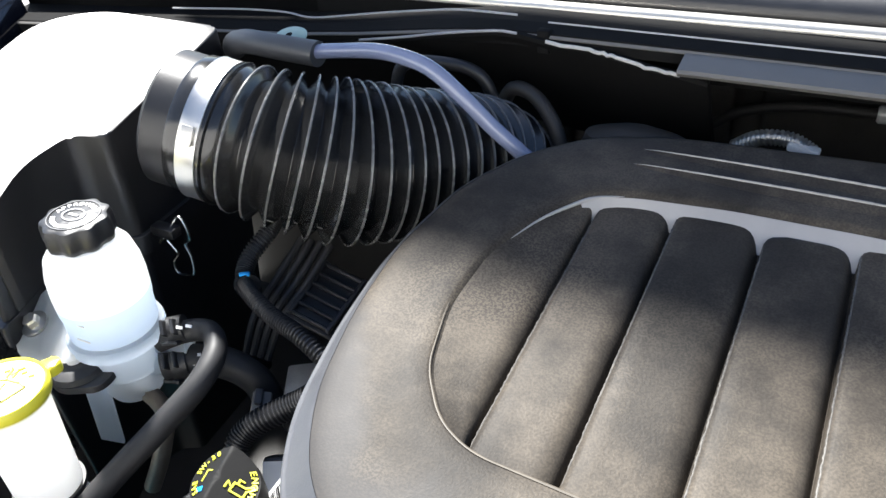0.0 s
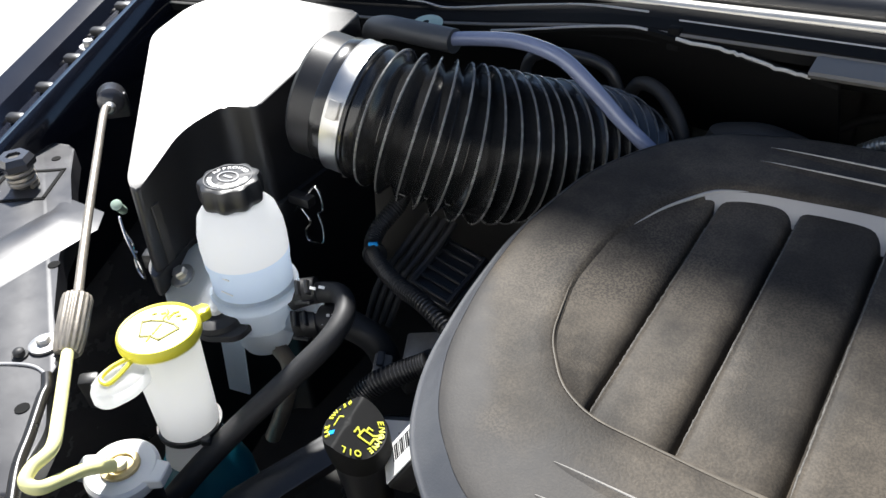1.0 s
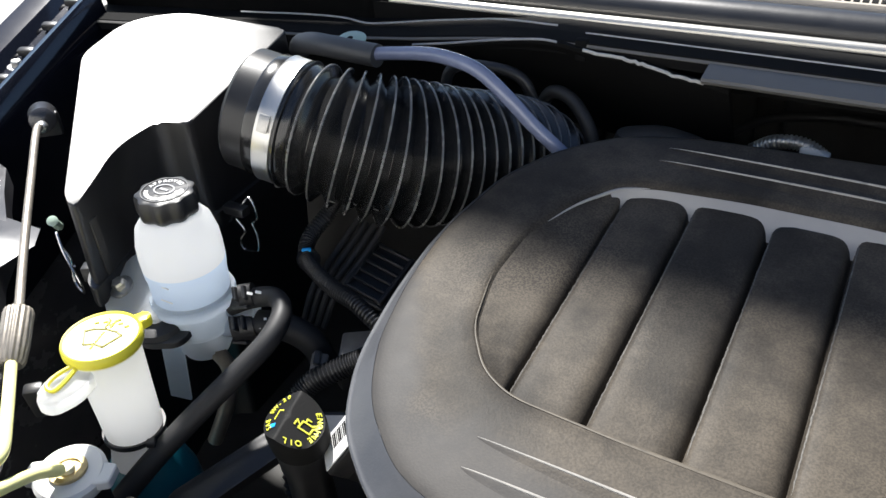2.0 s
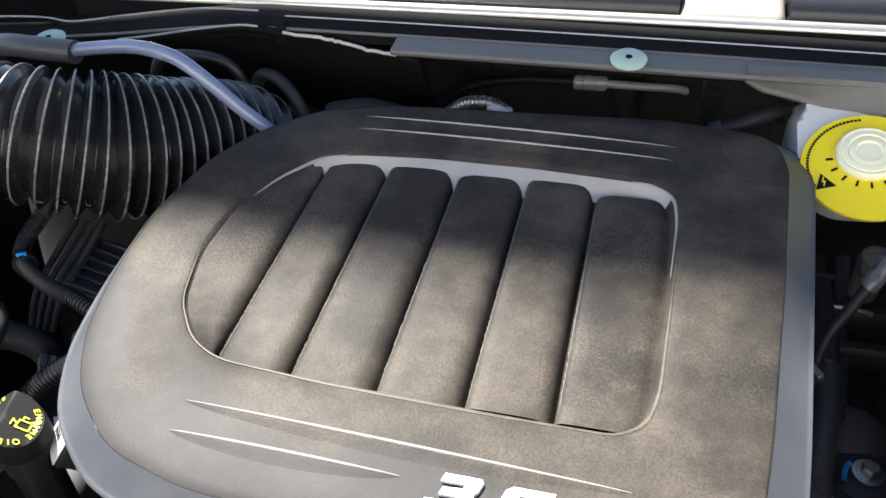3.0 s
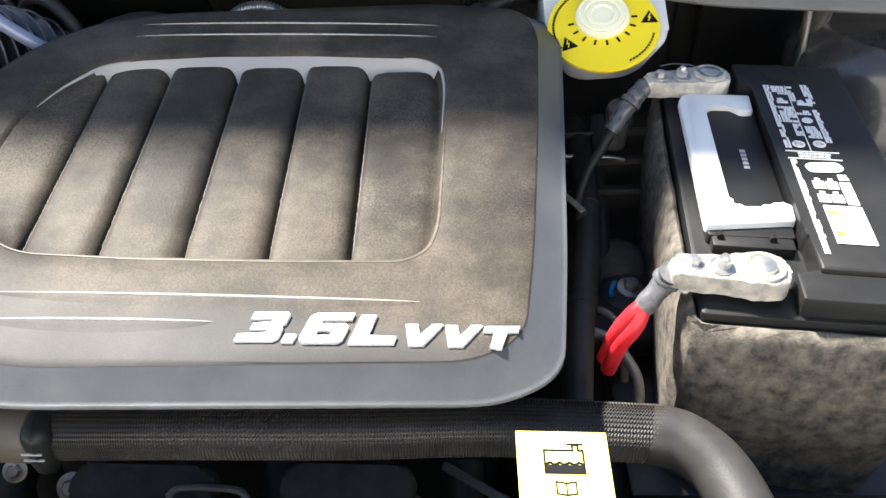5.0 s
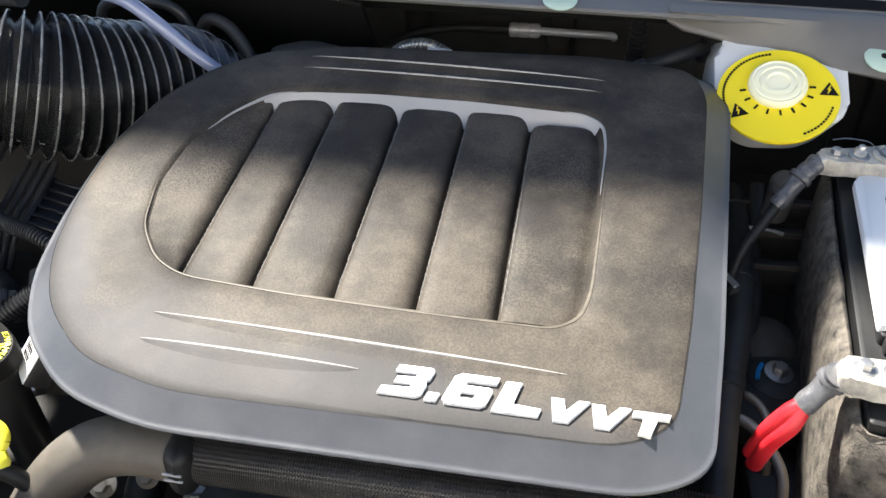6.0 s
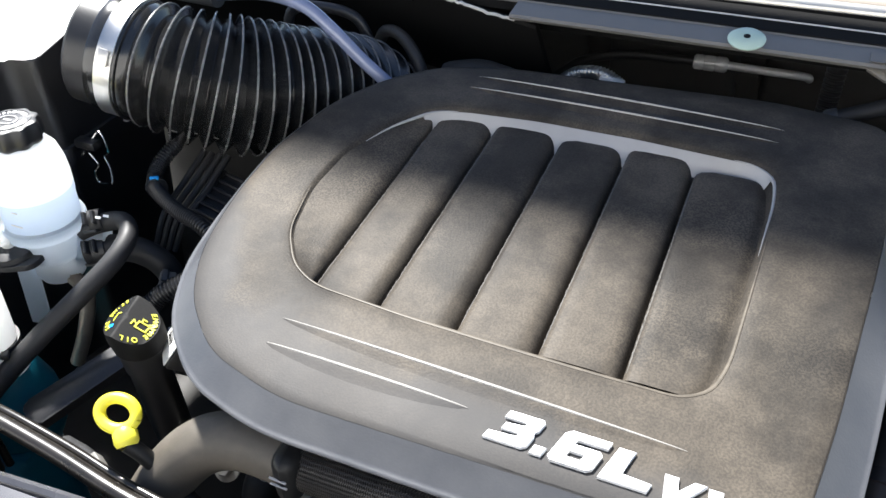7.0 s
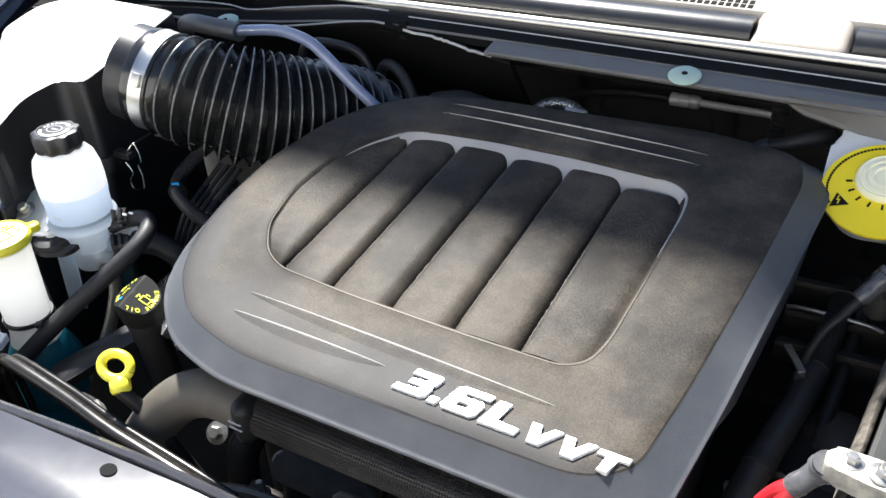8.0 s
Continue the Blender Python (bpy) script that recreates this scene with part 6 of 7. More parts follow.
# the sleeve is one strip folded round the case: four walls that meet at its rounded corners
folds = [min(range(M), key=lambda k: (wo[k][0] - cx) ** 2 + (wo[k][1] - cy) ** 2) for cx, cy in ((BAT[0] - SIDE, BAT[2] - SIDE), (BAT[1] + SIDE, BAT[2] - SIDE), (BAT[1] + SIDE, BAT[3] + SIDE), (BAT[0] - SIDE, BAT[3] + SIDE))]
for start, stop, nm in zip(folds, folds[1:] + folds[:1], ("front_wall", "side_wall", "rear_wall", "side_wall")):
    run = [(start + k) % M for k in range((stop - start) % M + 1)]
    bm = bmesh.new()
    rows = []
    for src, z, grow in LEVELS:
        row = []
        for k in run:
            x, y = src[k]
            d = (Vector((x, y, 0)) - Vector((bx, by, 0))).normalized()
            w = noise.noise(Vector((x * 9, y * 9, z * 6))) * 0.004 + noise.noise(Vector((x * 40, y * 40, z * 30))) * 0.0014
            row.append(bm.verts.new((x + d.x * (grow + w), y + d.y * (grow + w), z + 0.6 * w * (1 if z > 0.9 else 0))))
        rows.append(row)
    for a, b in zip(rows, rows[1:]):
        for k in range(len(run) - 1):
            bm.faces.new((a[k], a[k + 1], b[k + 1], b[k]))
    part(nm, bm, FELT, felt, sharp=70)
tray = part("battery_tray", box((0.24, 0.37, 0.022), (bx + 0.012, by, 0.776), 0.004), PLASTIC, car, "black plastic battery tray")
part("tray_lip", box((0.26, 0.012, 0.010), (bx + 0.02, BAT[2] - 0.045, 0.790), 0.002), PLASTIC, car)


WRAP = mat("glossy_grey_tape", (0.070, 0.070, 0.073), 0.28, second=(0.13, 0.13, 0.135), scale=90, bump=0.5, bump_scale=180, spec=0.6)


def terminal(name, post, way, cable, sleeve, material, label):
    """A lead clamp on its post, with the wrapped cable that leaves it."""
    ob = thing(name, label, "battery terminal", "battery terminals")
    p, w = Vector(post), Vector(way).normalized()
    m = frame_of(p, (0, 0, 1), w)
    b = prism(rounded([(-0.018, -0.010), (-0.010, -0.0165), (0.010, -0.0165), (0.022, -0.0125), (0.052, -0.0110), (0.062, -0.008), (0.062, 0.008), (0.052, 0.0115), (0.020, 0.0140), (0.006, 0.0175), (-0.012, 0.0165), (-0.019, 0.008)], 0.005, 4), -0.010, 0.005, m, 0.003, 3)
    bmesh.ops.triangulate(b, faces=[f for f in b.faces if len(f.verts) > 4])
    bmesh.ops.subdivide_edges(b, edges=[e for e in b.edges if e.calc_length() > 0.006], cuts=2, use_grid_fill=True)
    for v in b.verts:
        v.co += v.co.normalized() * noise.noise(v.co * 150) * 0.0014
    part("clamp", b, LEAD, ob, "tape-wrapped dull lead clamp")
    part("collar", lathe([(0.0150, 0.002), (0.0150, 0.0075), (0.0120, 0.0085), (0.0110, 0.0060), (0.0100, 0.0060)], p, (0, 0, 1), 28), LEAD, ob)
    part("post", lathe([(0.0095, 0.0), (0.0088, 0.0090), (0.0070, 0.0100), (0.0, 0.0100)], p, (0, 0, 1), 24), STEEL, ob, "bright lead post")
    hexbolt("clamp_bolt", ob, m @ Vector((0.028, 0.001, 0.005)), (0.1, 0, 1), 0.0055)
    part("bolt_tip", lathe([(0.0034, 0.0), (0.0034, 0.009), (0.0026, 0.0105), (0.0, 0.0105)], m @ Vector((0.028, 0.001, 0.005)), (0.1, 0, 1), 12), STEEL, ob)
    hexbolt("clamp_bolt", ob, m @ Vector((0.047, -0.001, 0.004)), (0.0, 0.1, 1), 0.0050)
    start = m @ Vector((0.060, 0, -0.003))
    part("wrap", tube([start, *sleeve], lambda t: 0.0090 - 0.0012 * t + 0.0004 * math.sin(23 * t), 40, 16), WRAP, ob, "grey tape wrap")
    ring_at, ring_way = Vector(sleeve[0]), (Vector(sleeve[1]) - start).normalized()
    part("wrap_ring", lathe([(0.0080, -0.0035), (0.0104, -0.0025), (0.0108, 0.0), (0.0104, 0.0025), (0.0080, 0.0035)], ring_at, ring_way, 22), WRAP, ob, "raised ring of tape")
    for off in ((0, 0, 0), (0.0035, -0.0055, -0.0055)) if material is RED else ((0, 0, 0),):
        part("cable", tube([Vector(sleeve[0]) + Vector(off) * 0.3] + [Vector(q) + Vector(off) * min(k, 1.0) for k, q in enumerate(cable)], 0.0060 if material is RED else 0.0048, 30, 12), material, ob)
    return ob


terminal("battery_terminal", (0.3800, 0.2950, 0.988), (-0.99, -0.02, 0), [(0.306, 0.289, 0.960), (0.296, 0.285, 0.950), (0.287, 0.284, 0.930), (0.282, 0.288, 0.900)],
         [(0.318, 0.298, 0.974), (0.303, 0.287, 0.955)], RED, "lead terminal with red cable on the battery's front")
terminal("battery_terminal", (0.3780, 0.5720, 0.992), (-0.97, -0.22, 0), [(0.284, 0.520, 0.945), (0.268, 0.500, 0.915), (0.262, 0.475, 0.86), (0.262, 0.45, 0.78)],
         [(0.306, 0.545, 0.978), (0.290, 0.528, 0.956)], RUBBER, "lead terminal with black cable on the battery's rear")

TURN = pose(0.336, 0.268, 0, 0, 0, -6.3) @ pose(-0.336, -0.268, 0)
for ob in [o for o in scene.objects if o.parent is None and o.name.split(".")[0] in ("battery", "battery_sleeve", "battery_terminal")]:
    ob.matrix_basis = TURN @ ob.matrix_basis

# ---- brake fluid reservoir ----
BRK = Vector((0.3155, 0.613, 1.024))
BRK_N = Vector((-0.10, -0.42, 0.90)).normalized()
brake = thing("brake_fluid_reservoir", "white brake fluid reservoir under a large yellow warning disc", "fluid reservoir")
b = prism(rounded([(-0.054, -0.022), (-0.030, -0.036), (0.028, -0.036), (0.062, -0.018), (0.062, 0.05), (0.034, 0.075), (-0.040, 0.08), (-0.056, 0.06)], 0.014, 4), -0.055, -0.006, frame_of(BRK, BRK_N, (1, 0, 0)), 0.006, 3, taper=0.72)
TANK = mat("milky_tank_plastic", (0.90, 0.90, 0.89), 0.35, second=(0.94, 0.94, 0.93), scale=20, thin=0.25, rough_var=0.06)
part("body", b, TANK, brake)
part("rear_tank", box((0.085, 0.09, 0.06), (0.306, 0.70, 0.990), 0.014, 3), TANK, brake)
disc = part("warning_disc", lathe([(0.0, -0.003), (0.0532, -0.003), (0.0536, -0.0015), (0.0532, 0.0), (0.0, 0.0)], BRK, BRK_N, 64), STICKER, brake, "round yellow warning disc", sharp=30)
bmat = frame_of(BRK, BRK_N, (1, 0.06, 0))
capm = BRK + (bmat.to_3x3() @ Vector((0.0, 0.010, 0.0)))
knob = part("cap", lathe([(0.0255, 0.0), (0.0262, 0.002), (0.0255, 0.0055), (0.0235, 0.0075), (0.0215, 0.0065), (0.0205, 0.0075), (0.0170, 0.008), (0.0160, 0.0065), (0.0145, 0.0075), (0.0105, 0.0075), (0.0095, 0.006), (0.0, 0.0065)], capm, BRK_N, 60, lobes=30, lobe=0.008), IVORY, brake, "cream ringed screw cap", sharp=35)
bars_ring(9, capm + BRK_N * 0.0006, BRK_N, (1, 0.06, 0), 0.0305, (0.0018, 0.0054, 0.0008), -5, 21, INK, disc, "arrow_mark")
bars_ring(30, BRK + BRK_N * 0.0005, BRK_N, (1, 0.06, 0), 0.0478, (0.0022, 0.0020, 0.0006), 205, 3.8, INK, disc, "print_mark")
bars_ring(12, BRK + BRK_N * 0.0005, BRK_N, (1, 0.06, 0), 0.0478, (0.0022, 0.0018, 0.0006), -20, 4.2, INK, disc, "print_mark")
for x, y, rz in ((-0.036, -0.017, 14), (0.044, 0.004, -6)):
    tri = [(-0.008, -0.006), (0.008, -0.006), (0.0, 0.0085)]
    sign = part("warning_triangle", prism(tri, 0.0003, 0.0010, bmat @ pose(x, y, 0, 0, 0, rz)), INK, disc, "black warning triangle", smooth=False)
    stroke([(0.001, 0.004), (-0.001, 0.0), (0.001, 0.0), (-0.001, -0.004)], 0.0011, disc, STICKER, bmat @ pose(x, y, 0.0010, 0, 0, rz), "symbol")

# ---- wiring, pipes and brackets in the gaps ----
PLAN = REAR
BRIGHT_ALU = mat("bright_aluminium", (0.66, 0.66, 0.67), 0.22, 0.30, second=(0.80, 0.80, 0.80), scale=60)
ac = thing("air_conditioning_line", "aluminium pipe end with crimped black hose behind the engine", "pipe")
part("hose", tube([(-0.13, 0.885, 0.905), (-0.09, 0.893, 0.932), (-0.03, 0.897, 0.945), (0.045, 0.897, 0.948)], 0.006, 30, 12), RUBBER, ac)
part("crimp", lathe([(0.0075, 0.0), (0.0095, 0.002), (0.0095, 0.010), (0.0085, 0.012), (0.0095, 0.014), (0.0095, 0.024), (0.0085, 0.026), (0.0095, 0.028), (0.0095, 0.038), (0.007, 0.041)], (0.042, 0.897, 0.948), (1, 0.05, 0.0), 22), BRIGHT_ALU, ac, "crimped silver ferrule")
part("pipe", tube([(0.080, 0.899, 0.948), (0.12, 0.901, 0.947), (0.170, 0.904, 0.946), (0.178, 0.912, 0.940)], 0.0052, 20, 12), BRIGHT_ALU, ac)
part("support", lathe([(0.014, -0.006), (0.014, 0.006)], (0.105, 0.93, 0.925), (0, 1, 0.1), 22), DEEP, ac)
PLAN = MIDDLE
vac = thing("brake_vacuum_hose", "black vacuum hose with elbow and pale clip", "hose")
part("hose", tube([(0.165, 0.692, 0.970), (0.180, 0.690, 0.976), (0.205, 0.692, 0.986), (0.235, 0.700, 0.997), (0.252, 0.715, 0.998), (0.256, 0.735, 0.98)], 0.0076, 40, 14), RUBBER, vac)
part("collar", lathe([(0.0082, 0.0), (0.0092, 0.002), (0.0092, 0.010), (0.0082, 0.012)], (0.188, 0.6905, 0.9795), (0.90, 0.1, 0.40), 20), GREY_SLEEVE, vac)
part("tip", lathe([(0.0045, -0.06), (0.005, 0.0)], (0.168, 0.692, 0.971), (0.95, 0.0, 0.20), 12), STEEL, vac)
spring = thing("corrugated_conduit", "black corrugated wiring conduit rising to the cowl", "conduit", "wiring conduits")
part("conduit", corrugated([(0.190, 0.80, 0.90), (0.191, 0.80, 0.95), (0.192, 0.80, 1.02)], 0.0095, 22), PLASTIC, spring)
PLAN = LEFT
for pts, r, n in (([(-0.378, 0.470, 0.955), (-0.382, 0.458, 0.944), (-0.388, 0.433, 0.930), (-0.382, 0.416, 0.921), (-0.362, 0.402, 0.921), (-0.335, 0.390, 0.921), (-0.310, 0.383, 0.921), (-0.28, 0.375, 0.912)], 0.0062, 70),
                  ([(-0.290, 0.355, 0.893), (-0.305, 0.345, 0.885), (-0.325, 0.330, 0.872), (-0.332, 0.315, 0.858), (-0.325, 0.290, 0.83), (-0.31, 0.27, 0.79)], 0.0080, 40)):
    ob = thing("wiring_conduit", "black corrugated wiring conduit beside the engine", "conduit", "wiring conduits")
    part("conduit", corrugated(pts, r, n), PLASTIC, ob)
tape = thing("wire_tape", "small blue tape flag on a wiring conduit", "tape", at=(-0.380, 0.416, 0.929))
part("flag", box((0.008, 0.003, 0.003), pose(0, 0, 0, 0, 0, 30), 0.0005, 1), BLUE_CLIP, tape)
part("band", lathe([(0.0098, -0.003), (0.0100, 0.003)], (0, 0, -0.010), (0.8, -0.6, 0.1), 16), PLASTIC, tape)
PLAN = MIDDLE
ladder = thing("ladder_bracket", "dark slotted bracket below the intake hose", "bracket", "brackets by the engine")
lq = frame_of((-0.352, 0.466, 0.897), (0.15, -0.35, 1.0), (0.85, -0.15, 0.1))
for dx in (-0.020, 0.020):
    part("rail", box((0.005, 0.058, 0.004), lq @ pose(dx, 0, 0), 0.0012, 1), PLASTIC, ladder)
for k in range(6):
    part("rung", box((0.040, 0.0035, 0.0035), lq @ pose(0, -0.026 + 0.0104 * k, 0), 0.001, 1), PLASTIC, ladder)
part("plate", box((0.050, 0.062, 0.004), lq @ pose(0, 0, -0.006), 0.001, 1), PLASTIC, ladder)
for k in range(4):
    ob = thing("wire", "thin black wire running under the intake hose", "wire", "wires below the intake hose")
    part("strand", tube([(-0.395 + 0.010 * k, 0.500, 0.925), (-0.402 + 0.010 * k, 0.470, 0.905), (-0.412 + 0.009 * k, 0.440, 0.880), (-0.415 + 0.008 * k, 0.420, 0.850)], 0.0032, 20, 8), RUBBER, ob)
PLAN = LEFT
sensor = thing("connector", "pale grey plastic plug on a wiring conduit", "connector", "connectors", at=(-0.334, 0.352, 0.868))
part("shell", box((0.014, 0.018, 0.014), pose(0, 0, 0, 20, 15, 30), 0.002), GREY_FLANGE, sensor)
part("latch", box((0.006, 0.012, 0.004), pose(0, 0, 0.009, 20, 15, 30), 0.001), PLASTIC, sensor)
for x, y, z, rz, sx, sy, sz in ((-0.300, 0.400, 0.868, 25, 0.075, 0.035, 0.008), (-0.270, 0.420, 0.905, 10, 0.030, 0.024, 0.024), (-0.305, 0.362, 0.872, 60, 0.034, 0.022, 0.016), (-0.250, 0.300, 0.880, 0, 0.035, 0.06, 0.03)):
    ob = thing("bracket", "dark moulded bracket bolted beside the engine", "bracket", "brackets by the engine", at=(x, y, z))
    part("plate", box((sx, sy, sz), pose(0, 0, 0, 8, -6, rz), 0.003, 2), PLASTIC if sz > 0.01 else DULL_STEEL, ob)
    hexbolt("bolt", ob, (0, 0, sz / 2), (0.1, -0.1, 1), 0.004, DEEP, "dark bolt")
lever = thing("bracket", "long dark metal bracket with a bolt below the hose", "bracket", "brackets by the engine", at=(-0.345, 0.255, 0.835))
part("arm", prism(rounded([(-0.060, -0.014), (0.045, -0.012), (0.058, 0.0), (0.045, 0.012), (-0.060, 0.014)], 0.008, 4), -0.006, 0.004, pose(0, 0, 0, 10, -12, 62), 0.002, 2), PLASTIC, lever)
hexbolt("bolt", lever, (0.022, 0.043, 0.016), (0.1, -0.3, 1), 0.006, DEEP, "dark bolt")
tagw = thing("bar_code_label", "small white bar code label beside the engine cover", "label", at=(-0.246, 0.262, 0.916))
lm = frame_of((0, 0, 0), (-0.55, -0.55, 0.6), (0.35, 0.25, 0.55))
part("paper", box((0.042, 0.024, 0.001), lm, 0.0003, 1), WHITE, tagw)
bm = bmesh.new()
for k in range(12):
    box((0.0006 + 0.0005 * (k % 3), 0.011, 0.0005), lm @ pose(-0.010 + 0.0021 * k, 0.003, 0.0006), 0, 1, bm)
part("bars", bm, INK, tagw, smooth=False)
part("backing", box((0.044, 0.028, 0.016), lm @ pose(0, 0, -0.009), 0.002), PLASTIC, tagw)
PLAN = FRONT
plug = thing("connector", "blue and red electrical connector by the front panel", "connector", "connectors", at=(-0.2480, 0.1590, 0.8560))
part("shell", box((0.034, 0.014, 0.013), pose(0, 0, 0, 20, 10, -25), 0.002), GREY_FLANGE, plug)
part("band", box((0.008, 0.0125, 0.0125), pose(-0.006, 0.003, 0.0, 20, 10, -25), 0.001), PALE_BLUE, plug)
part("lock", box((0.007, 0.006, 0.003), pose(0.005, -0.002, 0.007, 20, 10, -25), 0.001), RED, plug)
part("cable", tube([(-0.01, 0.004, -0.006), (-0.04, 0.02, -0.02), (-0.09, 0.04, -0.05)], 0.007, 16, 10), RUBBER, plug)
# beside the battery
PLAN = RIGHT
fuse = thing("mount_bracket", "black engine mount bracket with large steel bolt", "bracket", "brackets by the engine", at=(0.338, 0.446, 0.826))
part("body", box((0.075, 0.12, 0.03), pose(-0.012, 0, -0.010, 0, 0, 4), 0.008, 3), DEEP, fuse)
part("cup", lathe([(0.028, -0.01), (0.028, 0.006), (0.020, 0.010), (0.014, 0.010)], (0.0, 0.0, 0), (0, 0, 1), 28), DEEP, fuse)
hexbolt("bolt", fuse, (0.0, 0.0, 0.010), (0.05, -0.1, 1), 0.0075)
part("blue_mark", tube([(-0.020, -0.012, 0.012), (-0.018, -0.002, 0.012), (-0.014, 0.006, 0.013)], 0.0022, 10, 6), BLUE_CLIP, fuse, "blue paint stripe")
PLAN = MIDDLE
for pts, r, mt, lb in (([(0.255, 0.362, 0.835), (0.284, 0.357, 0.842), (0.299, 0.347, 0.842), (0.311, 0.328, 0.838), (0.317, 0.307, 0.830), (0.316, 0.285, 0.800)], 0.0046, DULL_STEEL, "bent brownish steel pipe below the battery cable"),
                       ([(0.280, 0.398, 0.820), (0.292, 0.389, 0.838), (0.305, 0.374, 0.842), (0.312, 0.356, 0.834), (0.315, 0.340, 0.80)], 0.0036, DULL_STEEL, "bent brownish steel pipe below the battery cable"),
                       ([(0.306, 0.680, 0.850), (0.303, 0.598, 0.864), (0.295, 0.485, 0.868), (0.286, 0.425, 0.866), (0.272, 0.350, 0.858), (0.262, 0.272, 0.842), (0.258, 0.230, 0.80)], 0.0125, DUSTY_RUBBER_GLINT, "thick dusty black hose between engine and battery"),
                       ([(0.256, 0.589, 0.866), (0.276, 0.587, 0.870), (0.327, 0.584, 0.871), (0.345, 0.583, 0.868)], 0.0022, STEEL, "thin bright steel pipe behind the battery"),
                       ([(0.325, 0.650, 0.880), (0.322, 0.600, 0.850), (0.318, 0.520, 0.830), (0.310, 0.440, 0.790)], 0.0075, DUSTY_RUBBER_GLINT, "slim black hose between engine and battery")):
    ob = thing("hose" if mt is DUSTY_RUBBER_GLINT else "pipe", lb, "hose" if mt is DUSTY_RUBBER_GLINT else "pipe", "pipes beside the battery")
    part("run", tube(pts, r, 40, 14), mt, ob)
    if r > 0.012:
        for f in (0.30, 0.62):
            k = smooth_path(pts, 60)
            c, d = k[int(60 * f)], k[int(60 * f) + 1] - k[int(60 * f) - 1]
            part("tape_band", lathe([(r + 0.0002, -0.007), (r + 0.0010, -0.0065), (r + 0.0010, 0.0065), (r + 0.0002, 0.007)], c, d, 24), RUBBER, ob)
strap = thing("bracket", "small bright steel strap beside the engine cover", "bracket", "brackets by the engine", at=(0.2785, 0.489, 0.884))
part("plate", box((0.038, 0.007, 0.002), pose(0, 0, 0, 0, 0, -60), 0.0006, 1), STEEL, strap)
part("foot", box((0.010, 0.010, 0.030), pose(0.008, -0.014, -0.015), 0.002, 1), DEEP, strap)
dome = thing("engine_mount", "dull grey domed engine mount below the battery", "engine mount", at=(0.330, 0.490, 0.800))
part("dome", lathe([(0.034, -0.05), (0.034, 0.0), (0.030, 0.012), (0.020, 0.020), (0.008, 0.023), (0.0, 0.023)], (0, 0, 0), (0, -0.1, 1), 32), CAST, dome)
part("rim", lathe([(0.038, -0.012), (0.038, -0.004), (0.034, -0.002)], (0, 0, 0), (0, -0.1, 1), 32), DEEP, dome)
for k in range(3):
    beam = thing("bracket", "dark pressed steel beam behind the battery tray", "bracket", "brackets by the engine", at=(0.320, 0.560 + 0.040 * k, 0.838 + 0.010 * k))
    part("beam", box((0.130, 0.016, 0.022), pose(0, 0, 0, 6 * k, 0, 3), 0.004, 2), DEEP, beam)
    part("lip", box((0.130, 0.003, 0.006), pose(0, -0.009, 0.012, 0, 0, 3), 0.001, 1), CAST, beam)
strut = thing("wing_stay", "slim worn steel stay with a round eye beside the strut tower", "stay", at=(0.548, 0.700, 0.900))
part("rod", tube([(0.0, 0.0, -0.06), (0.001, 0.0, 0.03), (-0.006, 0.0, 0.105)], 0.0042, 20, 12), STEEL, strut)
part("eye", lathe([(0.017, -0.006), (0.019, 0.0), (0.017, 0.006), (0.010, 0.006), (0.009, -0.006)], (-0.004, 0.0, 0.112), (0.15, -0.9, 0.5), 28), STEEL, strut)
part("bolt", lathe([(0.008, -0.004), (0.008, 0.008), (0.005, 0.010), (0.0, 0.010)], (-0.004, 0.0, 0.112), (0.15, -0.9, 0.5), 6), DULL_STEEL, strut)
PLAN = RIGHT
clipb = thing("wire_clip", "small blue plastic wire clip by the hose", "clip", at=(0.300, 0.262, 0.875))
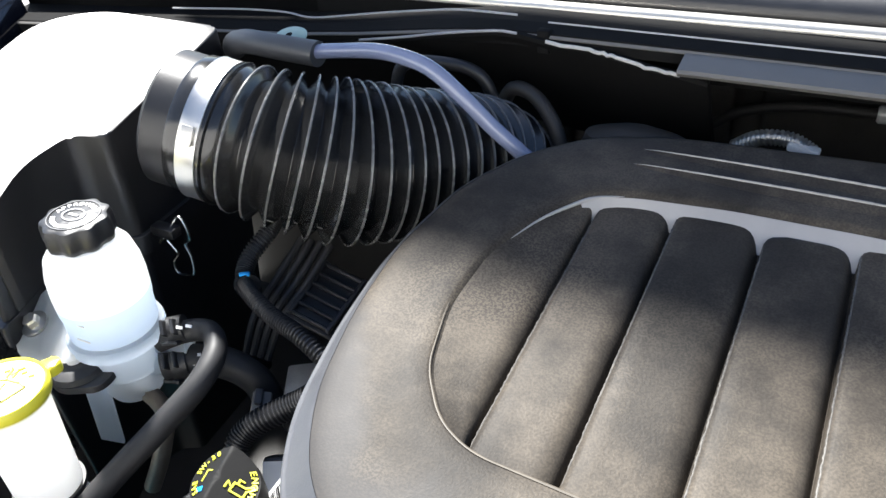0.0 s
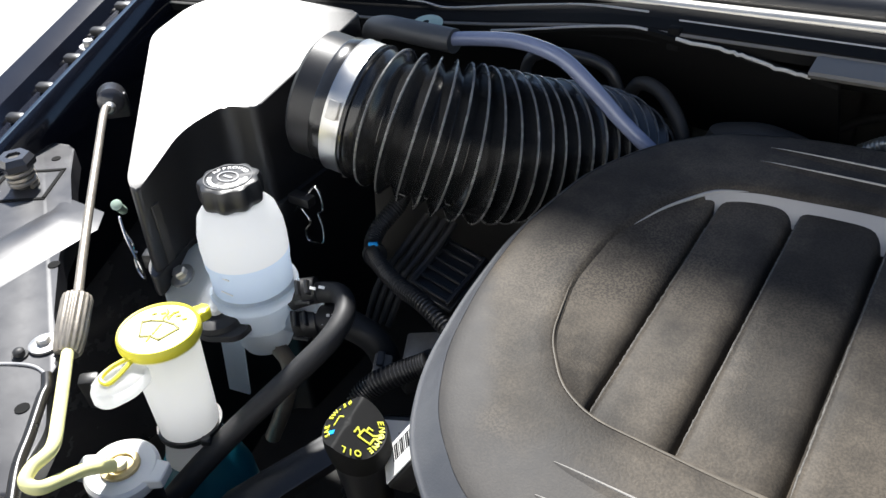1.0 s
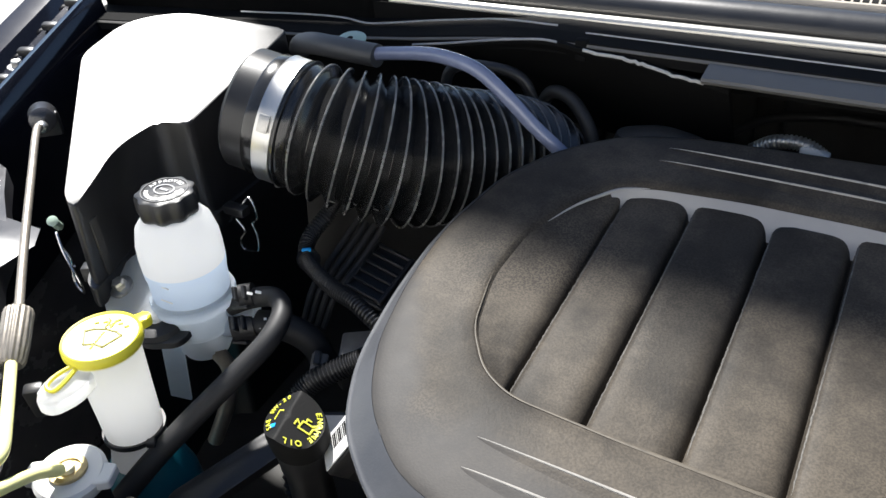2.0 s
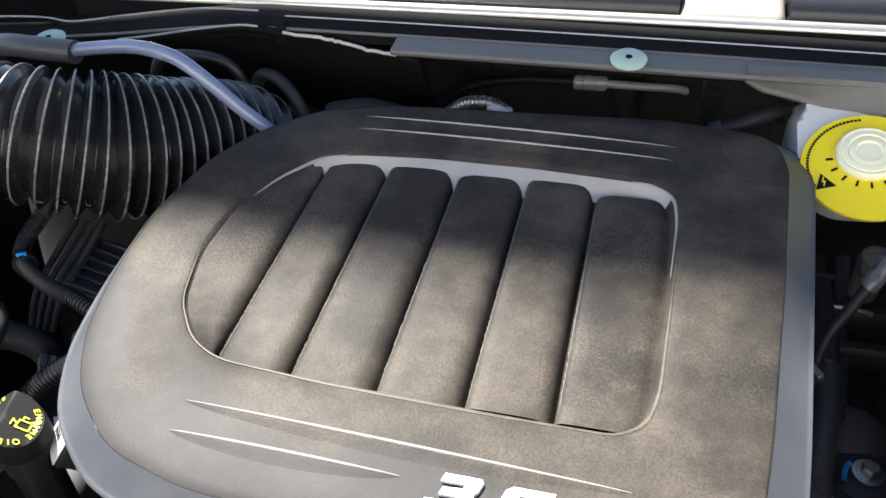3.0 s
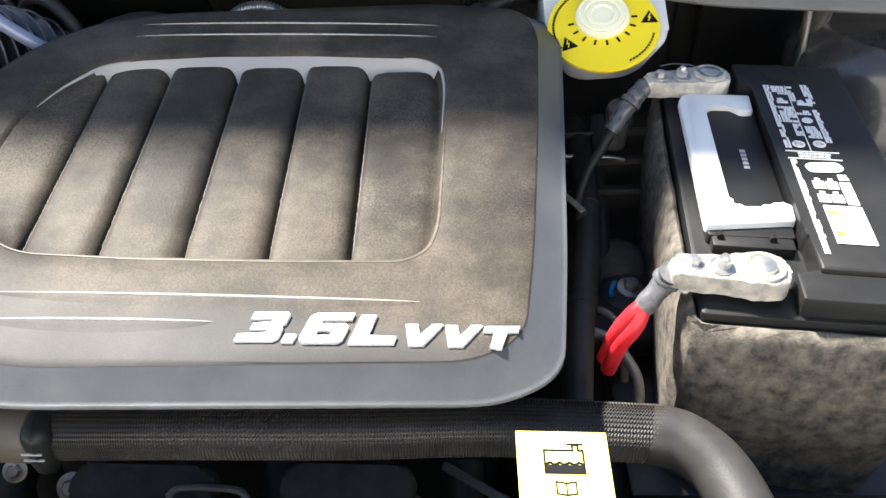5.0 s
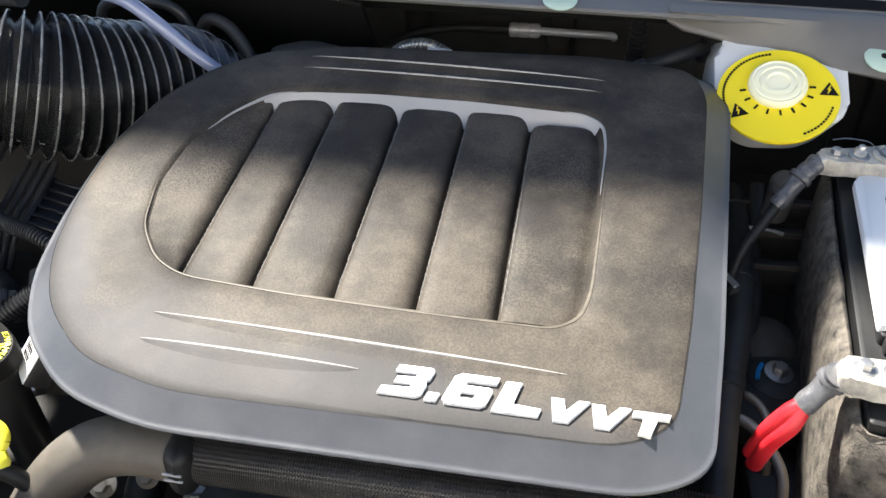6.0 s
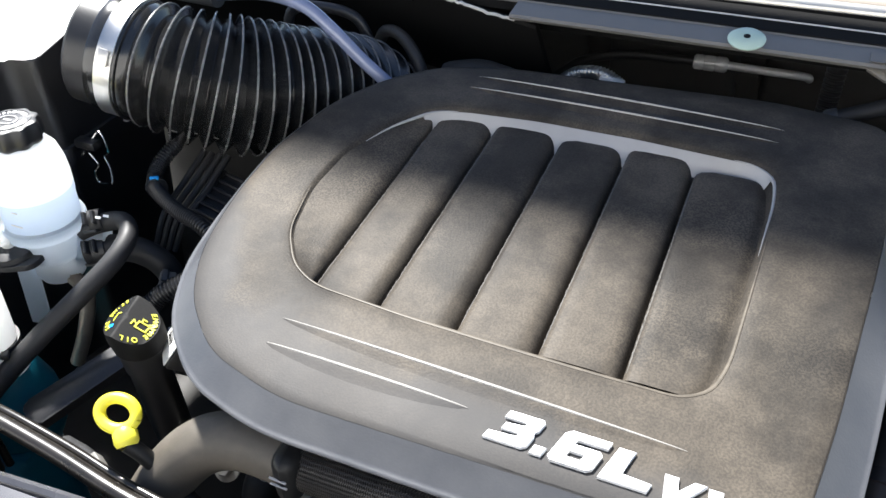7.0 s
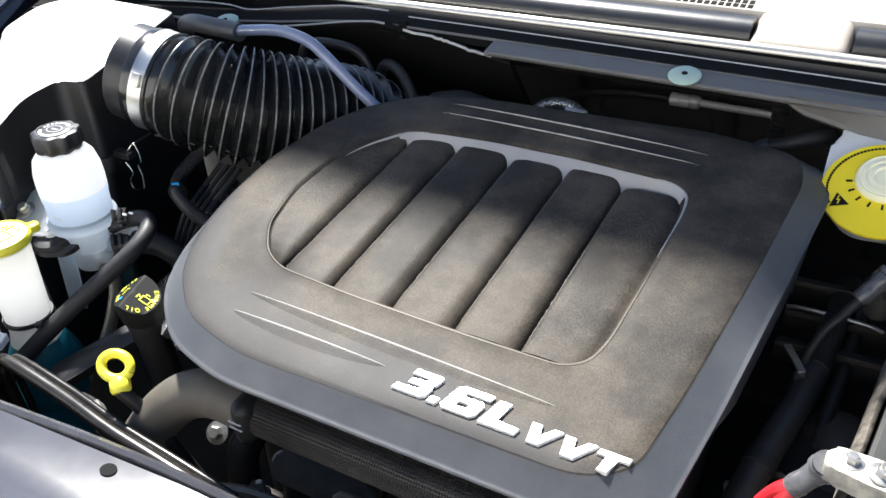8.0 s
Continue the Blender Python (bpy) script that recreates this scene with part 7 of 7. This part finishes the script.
part("strap", tube([(-0.010, 0.004, 0.004), (0.0, 0.0, 0.003), (0.010, -0.004, 0.0)], 0.0022, 10, 6), BLUE_CLIP, clipb)
part("foot", box((0.008, 0.008, 0.02), (0, 0, -0.008), 0.001), PLASTIC, clipb)
for pts in ([(0.386, 0.650, 0.963), (0.398, 0.650, 0.9655), (0.412, 0.650, 0.965), (0.421, 0.650, 0.963), (0.427, 0.650, 0.958)],
            [(0.384, 0.650, 0.949), (0.390, 0.650, 0.945), (0.408, 0.650, 0.946), (0.426, 0.650, 0.946), (0.440, 0.650, 0.940)]):
    wirex = thing("bent_wire", "thin shiny bent wire behind the battery", "wire", "wires behind the battery")
    part("strand", tube(pts, 0.0006, 20, 6), STEEL, wirex)
knob = thing("round_cap", "grey ribbed plastic cap below the brake fluid reservoir", "cap", at=(0.338, 0.595, 0.930))
part("body", lathe([(0.0125, -0.03), (0.0135, 0.010), (0.0135, 0.017), (0.0122, 0.020), (0.0085, 0.0205), (0.0080, 0.0190), (0.0, 0.0190)], (0, 0, 0), (0.0, -0.25, 1), 30), GREY_FLANGE, knob)
for k in range(12):
    a = 2 * math.pi * k / 12
    part("grip", box((0.0016, 0.0030, 0.016), pose(0.0134 * math.cos(a), 0.0134 * math.sin(a) - 0.002, 0.008, 14, 0, math.degrees(a)), 0.0004, 1), GREY_SLEEVE, knob)
PLAN = MIDDLE
hump = thing("throttle_body", "dark cast throttle body behind the cover", "throttle body", at=(-0.15, 0.668, 0.977))
part("casting", lathe([(0.055, -0.08), (0.055, -0.02), (0.045, 0.006), (0.02, 0.014), (0.0, 0.015)], (0, 0, 0), (0, 0, 1), 32, oval=0.5), DEEP, hump)
harness = thing("wire_bundle", "exposed silver shielded wires behind the cover", "wire")
part("shield", corrugated([(-0.075, 0.71, 0.965), (-0.055, 0.706, 0.980), (-0.030, 0.703, 0.984), (-0.010, 0.703, 0.975)], 0.006, 20), STEEL, harness)
part("plug", box((0.026, 0.010, 0.008), pose(-0.018, 0.698, 0.980, 0, 8, -5), 0.002), WHITE, harness)
